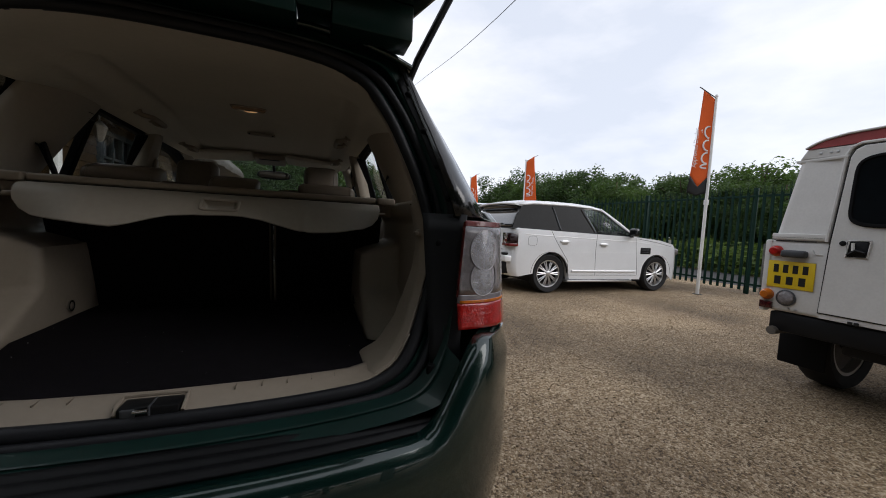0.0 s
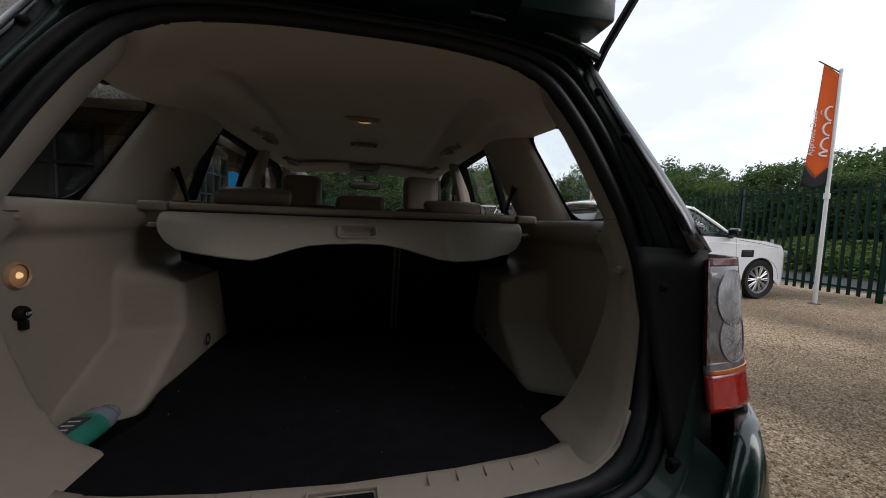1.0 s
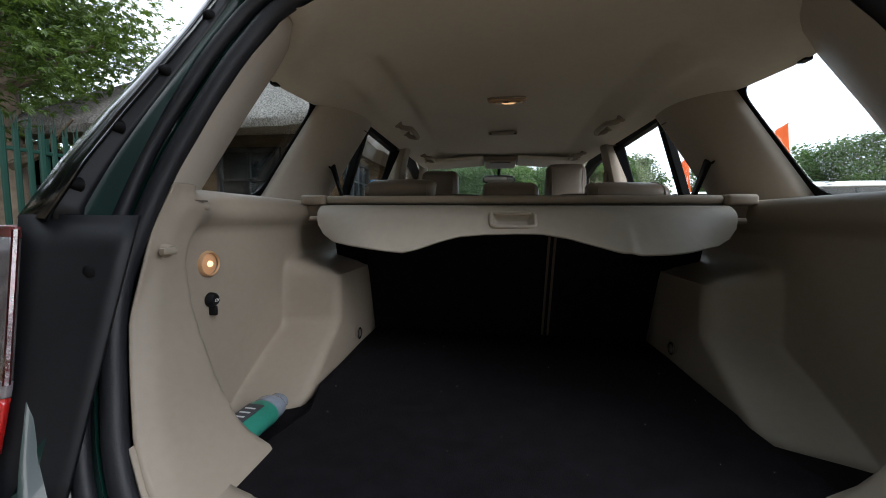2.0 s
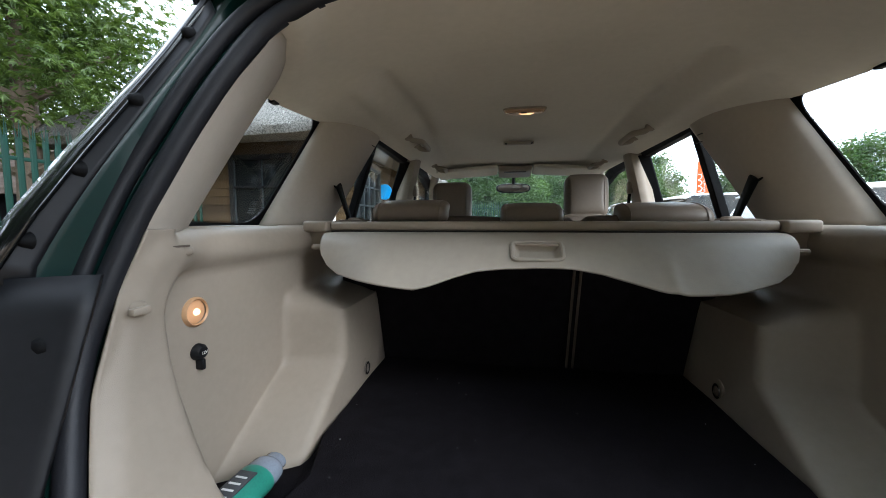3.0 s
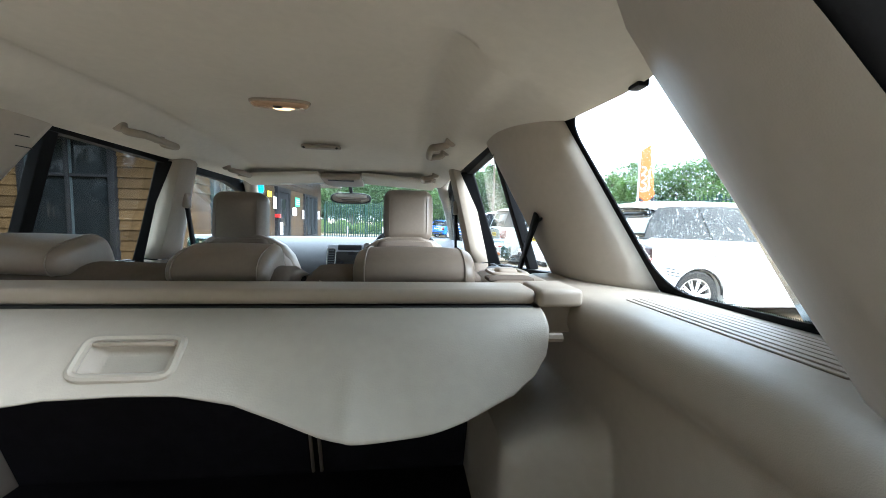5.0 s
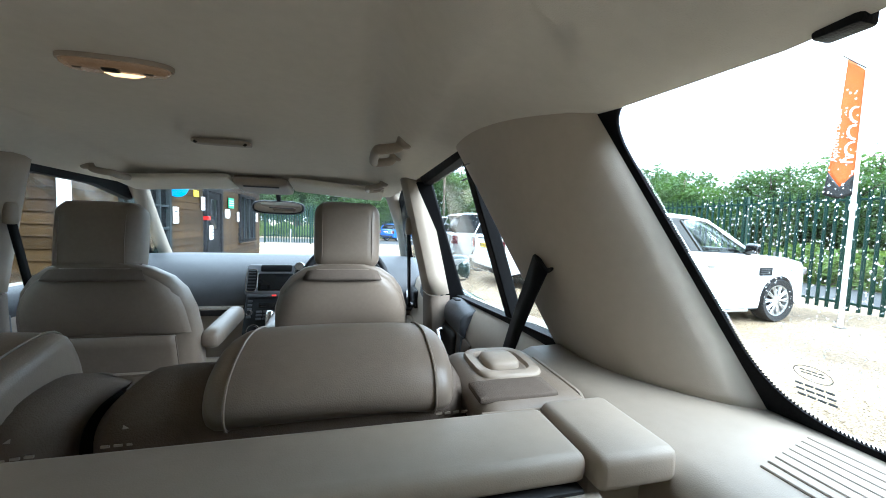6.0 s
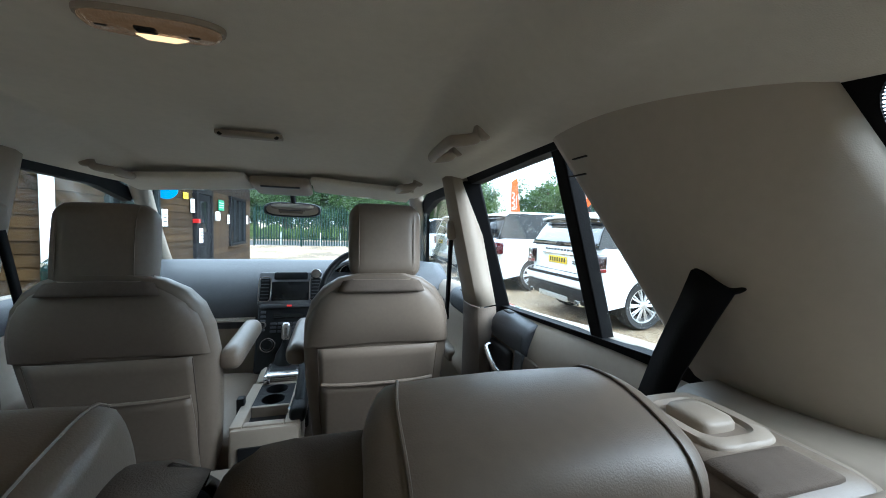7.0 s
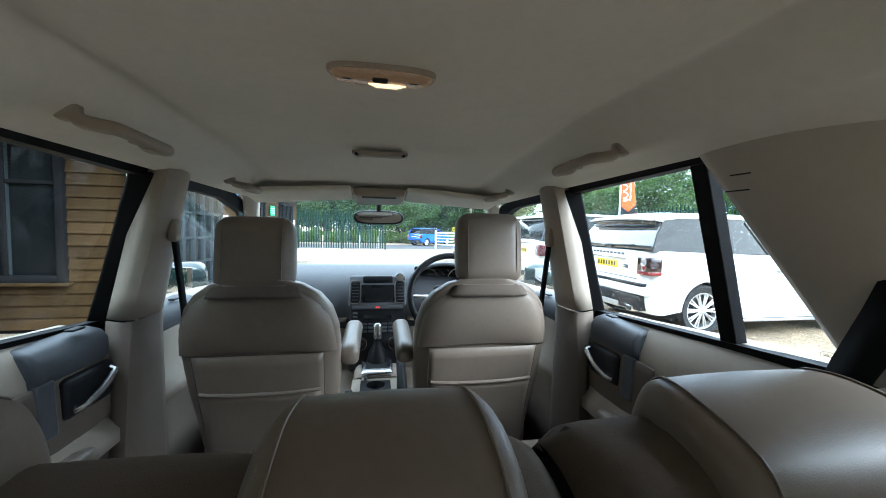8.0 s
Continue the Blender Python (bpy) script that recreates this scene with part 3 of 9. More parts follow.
def bumper():
    # in plan, from the middle round the corner
    plan = spline([(0, 0.205, 0), (0.25, 0.212, 0), (0.5, 0.24, 0), (0.65, 0.292, 0), (0.765, 0.392, 0), (0.828, 0.49, 0), (0.852, 0.68, 0), (0.852, 0.80, 0)], 5)
    n = len(plan)

    def f(i, v):
        p = plan[i]
        k = smooth(0.54, 0.72, p.x)
        top = lerp(0.728, 0.914, k)
        prof = [(-0.05, 0.36), (-0.02, 0.42), (0.0, 0.50), (0.004, 0.60), (0.0, lerp(0.70, 0.84, k)), (-0.016, top - 0.008), (-0.05, top)]
        d, z = prof[v]
        out = Vector((p.x * 0.9, -0.5 if i < n - 8 else -0.1, 0)).normalized()
        q = p + out * d * (1.0 if v < 6 else 1.0)
        return (q.x if p.x > 0.001 else 0.0, q.y, z)
    bm = grid(f, range(n), range(7))
    twin = mirrored(bm)
    merge(bm, twin)
    bmesh.ops.remove_doubles(bm, verts=bm.verts[:], dist=1e-4)
    part("rear_bumper", bm, M_GREEN, car, "dark green rear bumper", solid=0.006, angle=60)
    # black step pad with ridges on top
    def g(x, v):
        y0 = 0.246 + 0.06 * (abs(x) / 0.62) ** 2.2
        ridge = 0.004 * (0.5 - 0.5 * math.cos(v * 5 * 2 * math.pi))
        return (x, lerp(y0, 0.392, v), 0.733 + ridge + 0.010 * v)
    part("step_pad", grid(g, steps(-0.60, 0.60, 40), steps(0, 1, 40)), M_BLACK, car, "ridged black plastic step pad", solid=0.006)
    b = grid(lambda x, v: (x, 0.388 + 0.05 * v, 0.744 - 0.006 * v), steps(-0.61, 0.61, 10), [0, 1])
    part("sill_panel", b, M_PIANO, car, "glossy dark sill", solid=0.006)


bumper()


def side_shell():
    """Outer side skins with their wheel arches, roof, bonnet and nose."""
    def arch(yc, r):
        return [(yc + r * math.cos(t), max(0.30, 0.36 + r * math.sin(t))) for t in [math.pi * k / 14 for k in range(15)]]
    out = [(4.66, 0.34), (4.70, 0.60), (4.66, 0.92), (4.45, 1.03), (3.55, 1.11), (3.2, 1.135), (2.1, 1.155), (1.3, 1.20), (0.86, 1.245), (0.68, 1.225), (0.60, 1.18), (0.61, 0.89), (0.80, 0.40)]
    out = [(y, z) for y, z in out]
    lower = [(0.84, 0.34)] + arch(1.24, 0.40)[::-1] + [(1.7, 0.30), (3.4, 0.30)] + arch(3.90, 0.40)[::-1]
    poly = lower + out
    both("side_panel", prism(poly, "x", 0.830, 0.856), M_GREEN, car, "dark green side panel", bevel=0.008)
    roof = lambda u, v: (u * interp(v, [(0.66, 0.555), (1.2, 0.60), (2.62, 0.575)]), v, interp(v, [(0.66, 1.70), (1.0, 1.725), (1.8, 1.735), (2.3, 1.70), (2.63, 1.645)]) - 0.06 * abs(u) ** 4)
    part("roof_panel", grid(roof, steps(-1, 1, 16), [0.66, 0.7, 0.85, 1.0, 1.25, 1.5, 1.75, 2.0, 2.2, 2.35, 2.5, 2.63]), M_GREEN, car, "dark green roof", solid=0.012)
    def shoulder(u, y):
        z = interp(y, [(0.62, 1.20), (0.86, 1.243), (1.3, 1.20), (2.1, 1.158), (3.3, 1.13)])
        return (lerp(belt_x(z) - 0.01 if y < 1.25 else 0.735, 0.842, u), y, z - 0.012 * u * u)
    both("shoulder_panel", grid(shoulder, steps(0, 1, 4), [0.62, 0.75, 0.86, 1.0, 1.15, 1.3, 1.7, 2.1, 2.6, 3.1, 3.46]), M_GREEN, car, "dark green shoulder panel", solid=0.006)
    rail = spline([(0.60, 0.95, 1.69), (0.615, 1.05, 1.735), (0.62, 1.6, 1.75), (0.60, 2.2, 1.725), (0.585, 2.32, 1.685)], 5)
    both("roof_rail", tube(rail, 0.016, 8), M_BLACK, car, "black roof rail")
    bonnet = lambda u, v: (u * interp(v, [(3.45, 0.82), (4.3, 0.80), (4.66, 0.70)]), v, interp(v, [(3.45, 1.10), (4.0, 1.07), (4.45, 1.0), (4.66, 0.86)]) - 0.04 * abs(u) ** 6)
    part("bonnet", grid(bonnet, steps(-1, 1, 14), [3.46, 3.6, 3.9, 4.2, 4.45, 4.58, 4.66]), M_GREEN, car, "dark green bonnet", solid=0.012)
    nose = lambda u, v: (u * 0.86, 4.66 + 0.10 * (1 - abs(u) ** 3) - 0.0, v)
    part("front_bumper", grid(nose, steps(-1, 1, 14), [0.36, 0.5, 0.7, 0.86]), M_GREEN, car, "dark green front bumper", solid=0.012)
    part("underbody", box(-0.84, 0.84, 0.75, 4.6, 0.30, 0.42, 0.02), M_BLACK, car, "black underbody")
    for y in (1.24, 3.90):
        for s in (1, -1):
            w = empty("wheel")
            w.parent = car
            w.matrix_basis = pose(s * 0.77, y, 0.36, 0, 0, 0 if s > 0 else 180) @ pose(0, 0, 0, 0, 0, -90)
            part("tyre", lathe([(0.25, -0.10), (0.33, -0.115), (0.352, -0.09), (0.36, 0.0), (0.352, 0.09), (0.33, 0.115), (0.25, 0.10)], 36, close=True), M_TYRE, w)
            part("rim", rim_mesh(0.255, 7), M_ALLOY, w)


def rim_mesh(r, spokes):
    bm = lathe([(r * 0.90, 0.09), (r, 0.095), (r, -0.09), (r * 0.88, -0.09), (r * 0.86, 0.06)], 36, close=True)
    for k in range(spokes):
        t = 2 * math.pi * k / spokes
        for off in (-0.095, 0.095):
            a, b = t + off * 0.6, t + off
            p = [(0.05 * math.cos(a), 0.085, 0.05 * math.sin(a)), (r * 0.93 * math.cos(b), 0.075, r * 0.93 * math.sin(b))]
            merge(bm, tube(p, [0.013, 0.011], 6))
    merge(bm, lathe([(0, 0.10), (0.045, 0.098), (0.062, 0.085), (0.062, 0.05), (0, 0.05)], 20))
    return bm


side_shell()


# ---- tailgate, raised ----
def tailgate():
    tilt = Matrix.Translation((0, 0.655, 1.752)) @ Matrix.Rotation(radians(-17), 4, "X")
    # local: x across, -y away from the hinge, z up (outer side)
    out = [(-0.52, 0.03), (-0.60, -0.12), (-0.66, -0.45), (-0.70, -0.80), (-0.62, -0.98), (-0.4, -1.03), (0.4, -1.03), (0.62, -0.98), (0.70, -0.80), (0.66, -0.45), (0.60, -0.12), (0.52, 0.03)]
    glass_hole = [(-0.46, -0.10), (-0.55, -0.42), (0.55, -0.42), (0.46, -0.10)]

    def shell(z0, z1, grow, shift=0.0):
        bm = bmesh.new()
        o = [bm.verts.new((x * grow, min(y * grow, shift), z0)) for x, y in out]
        h = [bm.verts.new((x, y, z0)) for x, y in glass_hole]
        bmesh.ops.triangle_fill(bm, edges=[bm.edges.new((o[i], o[(i + 1) % len(o)])) for i in range(len(o))] + [bm.edges.new((h[i], h[(i + 1) % 4])) for i in range(4)], use_beauty=True)
        r = bmesh.ops.extrude_face_region(bm, geom=bm.faces[:])
        bmesh.ops.translate(bm, verts=[v for v in r["geom"] if isinstance(v, bmesh.types.BMVert)], vec=(0, 0, z1 - z0))
        bm.transform(tilt)
        return bm
    part("tailgate", shell(0.0, 0.07, 1.0, 0.03), M_GREEN, car, "raised dark green tailgate", bevel=0.012)
    part("tailgate_lining", shell(-0.022, 0.0, 0.90, -0.085), M_TRIM, car, "beige tailgate lining", bevel=0.01)
    b = prism(glass_hole, "z", 0.03, 0.036)
    b.transform(tilt)
    pane = part("rear_window", b, M_GLASS, car, "rear window glass")
    pane.visible_shadow = False
    for x in (-0.33, 0.33):
        part("hinge", tube([(x, 0.74, 1.71), (x, 0.70, 1.725), (x, 0.66, 1.745), (x, 0.60, 1.765)], 0.016, 8), M_BLACK, car, "black hinge")
        part("hinge_cover", box(x - 0.05, x + 0.05, 0.60, 0.69, 1.715, 1.752, 0.008), M_BLACK, car)
    both("gas_strut", tube([(0.552, 0.682, 1.60), (0.572, 0.668, 1.665), (0.675, 0.59, 1.90)], [0.008, 0.011, 0.011], 8), M_BLACK, car, "black gas strut")
    # the frame along the hinges closes on the roof, but for two narrow slits
    for x0, x1, z0 in ((-0.535, -0.32, 1.676), (-0.235, 0.235, 1.682), (0.32, 0.535, 1.676), (-0.319, -0.236, 1.704), (0.236, 0.319, 1.704)):
        part("tailgate_frame", box(x0, x1, 0.585, 0.685, z0, 1.772, 0.006), M_JAMB, car, "dark green tailgate frame")
    hose = spline([(-0.30, 0.66, 1.69), (-0.22, 0.60, 1.715), (-0.05, 0.585, 1.722), (0.05, 0.60, 1.72), (0.12, 0.66, 1.70)], 6)
    part("cable_hose", tube(hose, 0.010, 8), M_RUBBER, car, "black ribbed hose")
    part("spoiler_lip", box(-0.50, 0.50, 0.60, 0.675, 1.77, 1.80, 0.012, m=None), M_GREEN, car, "dark green roof spoiler")


tailgate()


# ---- boot: side trims, pillars, headliner ----
def arch_edge(z):
    """Where the wheel arch leaves the side trim, and how long its slope is."""
    return interp(z, [(0.77, 0.695), (0.82, 0.77), (0.87, 0.855), (0.908, 0.928), (0.925, 0.944), (1.08, 0.954)]), interp(z, [(0.82, 0.075), (0.92, 0.040)])


def side_x(y, z):
    """How far out the boot's side trim stands: flange, hollow behind it, wheel arch."""
    x0 = hole_x(z)
    flange = lerp(x0, x0 - 0.014, smooth(lean(z), lean(z) + 0.05, y))
    flange = min(flange, 0.580)
    e = min(y - 0.600, (1.206 - z) * 1.0)
    corner = math.hypot(max(0.0, 0.07 - (y - 0.600)), max(0.0, 0.07 - (1.206 - z)))
    if y - 0.6 < 0.07 and 1.206 - z < 0.07:
        e = 0.07 - corner
    top = lerp(flange, 0.592, smooth(0.60, 0.72, y))
    x = lerp(top, 0.612, smooth(-0.004, 0.030, e))
    start, wide = arch_edge(z)
    ramp = lambda a, b, v: 0.35 * min(1.0, max(0.0, (v - a) / (b - a))) + 0.65 * smooth(a - 0.012, b + 0.014, v)
    bulge = 0.142 * ramp(start, start + wide, y) * (1 - ramp(1.050, 1.090, z))
    return x - bulge


def boot_side():
    zs = [0.775, 0.79, 0.81, 0.83, 0.85, 0.87, 0.89, 0.905, 0.915, 0.925, 0.94, 0.96, 0.99, 1.02, 1.045, 1.06, 1.07, 1.08, 1.09, 1.10, 1.12, 1.14, 1.155, 1.17, 1.18, 1.19, 1.20, 1.21, 1.222]
    ss = [0.02 * k for k in range(50)] + [0.99] + [1 + 0.125 * k for k in range(9)] + [2.03, 2.08, 2.2, 2.4, 2.6, 2.8, 3.0]

    def f(s, i):
        z = zs[min(i, len(zs) - 1)]
        st, wd = arch_edge(z)
        y = lerp(lean(z) + 0.012, 0.672, s / 0.6) if s < 0.6 else lerp(0.672, st, (s - 0.6) / 0.4) if s < 1 else lerp(st, st + wd, s - 1) if s < 2 else lerp(st + wd, 1.31, s - 2)
        x = side_x(y, z)
        k = i - len(zs)
        if k < 0:
            return (x, y, z)
        px, pz = [(x + 0.004, 1.238), (x + 0.014, 1.250), (x + 0.03, 1.256), (0.70, 1.258), (0.80, 1.258)][k]
        far = lerp(hole_x(pz) - 0.003, 0.80, smooth(lean(1.25) + 0.05, lean(1.25) + 0.18, y))
        return (min(px, far), y + 0.29 * (pz - 1.222) * max(0.0, 1 - 5.5 * s), pz)
    both("boot_side_trim", grid(f, ss, range(len(zs) + 5)), M_TRIM, car, "beige moulded plastic boot trim", solid=0.004, angle=50)
    # ledge grille
    for side in (1, -1):
        for k in range(8):
            x = 0.668 + 0.0122 * k
            b = box(side * x - 0.0036, side * x + 0.0036, 0.74 + 0.006 * k, 1.02 + 0.003 * k, 1.2572, 1.2608, 0.001, 1)
            part("ledge_slat", b, M_TRIM, car)
    # pull-out hooks and pockets
    for s in (1, -1):
        b = lathe([(0, -0.013), (0.008, -0.012), (0.011, -0.003), (0.013, 0.0)], 16, Matrix.Rotation(radians(-90 * s), 4, "Z"))
        b.transform(Matrix.Translation((s * 0.574, 0.562, 1.150)))
        merge(b, box(-0.005, 0.005, -0.022, 0.004, -0.005, 0.005, 0.002, m=Matrix.Translation((s * 0.560, 0.562, 1.150))))
        part("bag_hook", b, M_TRIM, car, "beige bag hook")
        part("ledge_notch", pillow(0.024, 0.058, 0.016, 0.007, (0, 0, 0), 4, Matrix.Translation((s * 0.574, 0.622, 1.224))), M_TRIM, car, "beige moulded grip")
        # Thin darker strip laid on the trim as the shade of a shallow slot.
        part("notch_shade", box(s * 0.5625 - 0.001, s * 0.5625 + 0.003, 0.606, 0.638, 1.2315, 1.2345, 0.001), M_SUEDE, car, "dark strip for the shade in the slot")
        ring = [(s * 0.462, 1.12 + 0.014 * math.cos(t), 0.842 + 0.016 * math.sin(t)) for t in [2 * math.pi * k / 20 for k in range(20)]]
        part("lashing_ring", tube(ring, 0.0035, 6, True), M_CHROME, car, "chrome lashing ring")
        b = lathe([(0, -0.006), (0.02, -0.005), (0.024, 0.0)], 20, Matrix.Rotation(radians(-90 * s), 4, "Z"))
        b.transform(Matrix.Translation((s * 0.472, 1.12, 0.85)))
        part("lashing_base", b, M_TRIM, car)


boot_side()


def boot_fittings():
    turn = Matrix.Translation((-side_x(0.690, 1.112) + 0.003, 0.690, 1.112)) @ Matrix.Rotation(radians(90), 4, "Z")
    part("boot_lamp_bezel", lathe([(0.0205, -0.003), (0.023, -0.006), (0.0265, -0.002), (0.0265, 0.004)], 24, turn), M_AMBERTRIM, car, "amber lamp bezel")
    part("boot_lamp_lens", lathe([(0, -0.003), (0.013, -0.002), (0.0215, 0.001)], 24, turn), M_LENSBOOT, car, "warm lit boot lamp lens")
    part("boot_lamp_bulb", lathe([(0, -0.008), (0.005, -0.006), (0.0075, 0.0)], 16, turn), M_BULB, car, "lit bulb")
    turn = Matrix.Translation((-side_x(0.690, 1.04) + 0.003, 0.690, 1.040)) @ Matrix.Rotation(radians(90), 4, "Z")
    b = lathe([(0, -0.014), (0.010, -0.013), (0.0138, -0.008), (0.0148, 0.0)], 22, turn)
    merge(b, box(-0.612, -0.595, 0.686, 0.694, 1.008, 1.028, 0.003))
    sock = part("power_socket", b, M_BLACK, car, "black socket cap")
    txt = bpy.data.curves.new("socket_text", "FONT")
    txt.body, txt.size, txt.align_x, txt.extrude = "12V", 0.008, "CENTER", 0.0003
    ob = new("socket_text", txt)
    ob.data.materials.append(M_PAPER)
    ob.parent = sock
    ob.matrix_basis = Matrix.Translation((-side_x(0.690, 1.04) + 0.0180, 0.690, 1.037)) @ pose(0, 0, 0, 90, 0, 90)


boot_fittings()


def pillars():
    # D pillar, between the opening and the rear side window
    crown = [1.533, 1.540, 1.553, 1.566, 1.578, 1.590, 1.602]

    def dp(u, v):
        z = lerp(1.258, crown[u], v)
        a = Vector((hole_x(z), lean(z) + 0.012, z))
        k = (z - 1.28) / 0.268
        c = Vector((lerp(0.653, 0.585, k), lerp(0.742, 0.885, k), z))
        w = Vector((belt_x(z) + 0.01, lerp(0.86, 0.955, k), z))
        b1 = a.lerp(c, 0.18) + Vector((-0.016, 0.004, 0))
        b2 = a.lerp(c, 0.5) + Vector((-0.014, 0.010, 0))
        b3 = a.lerp(c, 0.82) + Vector((-0.006, 0.008, 0))
        return [a, b1, b2, b3, c, c.lerp(w, 0.3), w][u]
    both("rear_pillar_trim", grid(dp, range(7), steps(-0.08, 1.12, 12)), M_PILLAR, car, "beige rear pillar trim", angle=60)

    # C pillar, broad and bulging, between the side window and the rear door
    def cp(u, z):
        k = (z - 1.25) / 0.345
        w = Vector((belt_x(z) - 0.004, lerp(1.084, 1.204, k), z))
        q = Vector((lerp(0.705, 0.548, k), lerp(1.375, 1.515, k), z))
        t = u
        p = w.lerp(q, t)
        p.x -= (0.064 * math.sin(math.pi * t ** 0.85) ** 0.7) * (1 - 0.45 * k)
        return p
    both("centre_rear_pillar_trim", grid(cp, steps(0, 1, 18), steps(1.245, 1.62, 14)), M_PILLAR, car, "beige broad pillar trim", solid=0.004, angle=60)
    for s in (1, -1):
        for dz, ln in ((1.545, 0.03), (1.52, 0.035)):
            part("trim_slot", box(s * 0.545 - 0.002, s * 0.545 + 0.002, 1.42, 1.42 + ln, dz, dz + 0.0018, 0), M_BLACK, car)
        # belt through a flared slot in the pillar, down behind the seat
        lip = spline([(s * 0.6235, 1.318, 1.418), (s * 0.6205, 1.306, 1.400), (s * 0.6165, 1.285, 1.388), (s * 0.6125, 1.262, 1.381), (s * 0.6125, 1.246, 1.386)], 4)
        part("belt_slot", tube(lip, [0.0015 + 0.003 * math.sin(math.pi * k / (len(lip) - 1)) ** 0.6 for k in range(len(lip))], 8), M_RUBBER, car, "black belt guide")
        rows = [((s * 0.619, 1.310, 1.400), (s * 0.609, 1.254, 1.380)), ((s * 0.612, 1.319, 1.360), (s * 0.602, 1.266, 1.347)), ((s * 0.600, 1.338, 1.290), (s * 0.590, 1.289, 1.282)), ((s * 0.590, 1.352, 1.225), (s * 0.580, 1.304, 1.225))]
        b = bmesh.new()
        vs = [[b.verts.new(p) for p in r] for r in rows]
        for p, q in zip(vs, vs[1:]):
            b.faces.new((p[0], p[1], q[1], q[0]))
        part("seat_belt", b, M_RUBBER, car, "black seat belt", solid=0.003)

    # B pillar
    def bp(u, z):
        k = (z - 1.19) / 0.40
        x = lerp(0.605, 0.505, k) if z > 1.19 else lerp(0.63, 0.605, (z - 0.45) / 0.74)
        y0, y1 = lerp(1.965, 1.955, k), lerp(2.13, 2.09, k)
        if z < 1.19:
            y0, y1 = 1.965 - 0.05 * (1.19 - z), 2.13 + 0.10 * (1.19 - z)
        ring = [(x + 0.075, y0 + 0.035), (x + 0.03, y0 + 0.012), (x + 0.010, y0 + 0.018), (x, y0 + 0.05), (x, y1 - 0.05), (x + 0.01, y1 - 0.015), (x + 0.03, y1), (x + 0.075, y1)]
        return (*ring[u], z)
    both("door_pillar_trim", grid(bp, range(8), steps(1.205, 1.60, 6)), M_TRIM, car, "beige door pillar trim", solid=0.004, angle=50)
    both("door_pillar_base", grid(bp, range(8), steps(0.45, 1.20, 6)), M_SUEDE, car, "taupe lower pillar trim", solid=0.004, angle=50)
    for s in (1, -1):
        part("belt_anchor", pillow(0.022, 0.036, 0.060, 0.009, (0, 0, 0), 4, Matrix.Translation((s * 0.537, 2.035, 1.432))), M_TRIM, car, "beige belt guide")
        b = bmesh.new()
        vs = [b.verts.new(p) for p in ((s * 0.540, 2.024, 1.42), (s * 0.534, 2.046, 1.415), (s * 0.558, 2.150, 1.13), (s * 0.564, 2.128, 1.13))]
        b.faces.new(vs)
        part("seat_belt", b, M_RUBBER, car, "black seat belt", solid=0.003)
    # A pillars
    ap = spline([(0.525, 2.58, 1.60), (0.62, 2.90, 1.42), (0.69, 3.18, 1.24), (0.75, 3.44, 1.09)], 4)
    both("front_pillar_trim", tube(ap, 0.035, 10), M_TRIM, car, "beige front pillar trim")


pillars()


def headliner():
    def hw(y):
        return interp(y, [(0.64, 0.43), (0.8, 0.50), (0.95, 0.635), (1.2, 0.635), (1.5, 0.555), (2.0, 0.545), (2.62, 0.52)])

    rim = [(x, z) for x, z in HALF[:5]] + [(0.44, 1.525)]

    def roof_z(u, y):
        zc = interp(y, [(0.85, 1.656), (1.1, 1.668), (1.6, 1.672), (2.0, 1.655), (2.3, 1.622), (2.46, 1.602), (2.62, 1.602)])
        ze = interp(y, [(0.9, 1.572), (1.2, 1.590), (1.5, 1.598), (2.0, 1.588), (2.46, 1.572), (2.62, 1.572)])
        # flat middle, a groove either side of it, a rolled bead, then the fall to the side rails
        a = abs(u) * hw(y)
        edge = hw(y)
        z = zc - 0.010 * (a / 0.4) ** 2 - (zc - ze - 0.010) * smooth(0.36, edge, a) ** 1.2
        on = smooth(0.99, 1.14, y) * (1 - 0.75 * smooth(1.62, 2.05, y))
        z += 0.017 * on * math.exp(-((a - 0.392) / 0.026) ** 2)
        z -= 0.020 * on * math.exp(-((a - 0.462) / 0.034) ** 2)
        return z

    def f(u, r):
        # the back rises to a bowed lip; ahead of it the roof panel is sunk a finger deep
        crease = 0.955 + 0.21 * u * u
        y = lerp(0.645, crease, r) if r <= 1 else lerp(crease + 0.008, 1.30, r - 1.01) if r < 2.02 else r - 2.01 + 1.29
        t = (y - 0.645) / 0.355
        zr = interp(abs(0.428 * u), rim) - 0.002
        top = roof_z(u, max(1.0, y))
        w = 1 - smooth(0.74, 0.90, abs(u))
        lip = top - 0.015
        rise = lerp(zr, lip, min(1.0, r)) if r <= 1 else top
        z = lerp(lerp(zr, top, min(1.0, t) ** 0.75), rise, w)
        if t >= 1:
            return (u * hw(y), y, z)
        out = 1 + 0.07 * (1 - smooth(0.6, 1.0, t)) * smooth(0.9, 1.0, abs(u))
        z += 0.018 * (1 - smooth(0.6, 1.0, t)) * smooth(0.9, 1.0, abs(u))
        return (out * lerp(0.428 * u, u * hw(1.0), smooth(0, 1, t)), lerp(lean(zr) + 0.008, 1.0, t), z)
    rows = [0, 0.02, 0.05, 0.12, 0.22, 0.34, 0.46, 0.58, 0.7, 0.8, 0.9, 0.96, 1.0] + [1.01 + k / 12 for k in range(13)] + [2.12 + 0.1 * k for k in range(12)] + [3.33]
    us = steps(-1, 1, 200)
    part("headliner", grid(f, us, rows), M_LINER, car, "beige felt headliner", angle=50)


headliner()


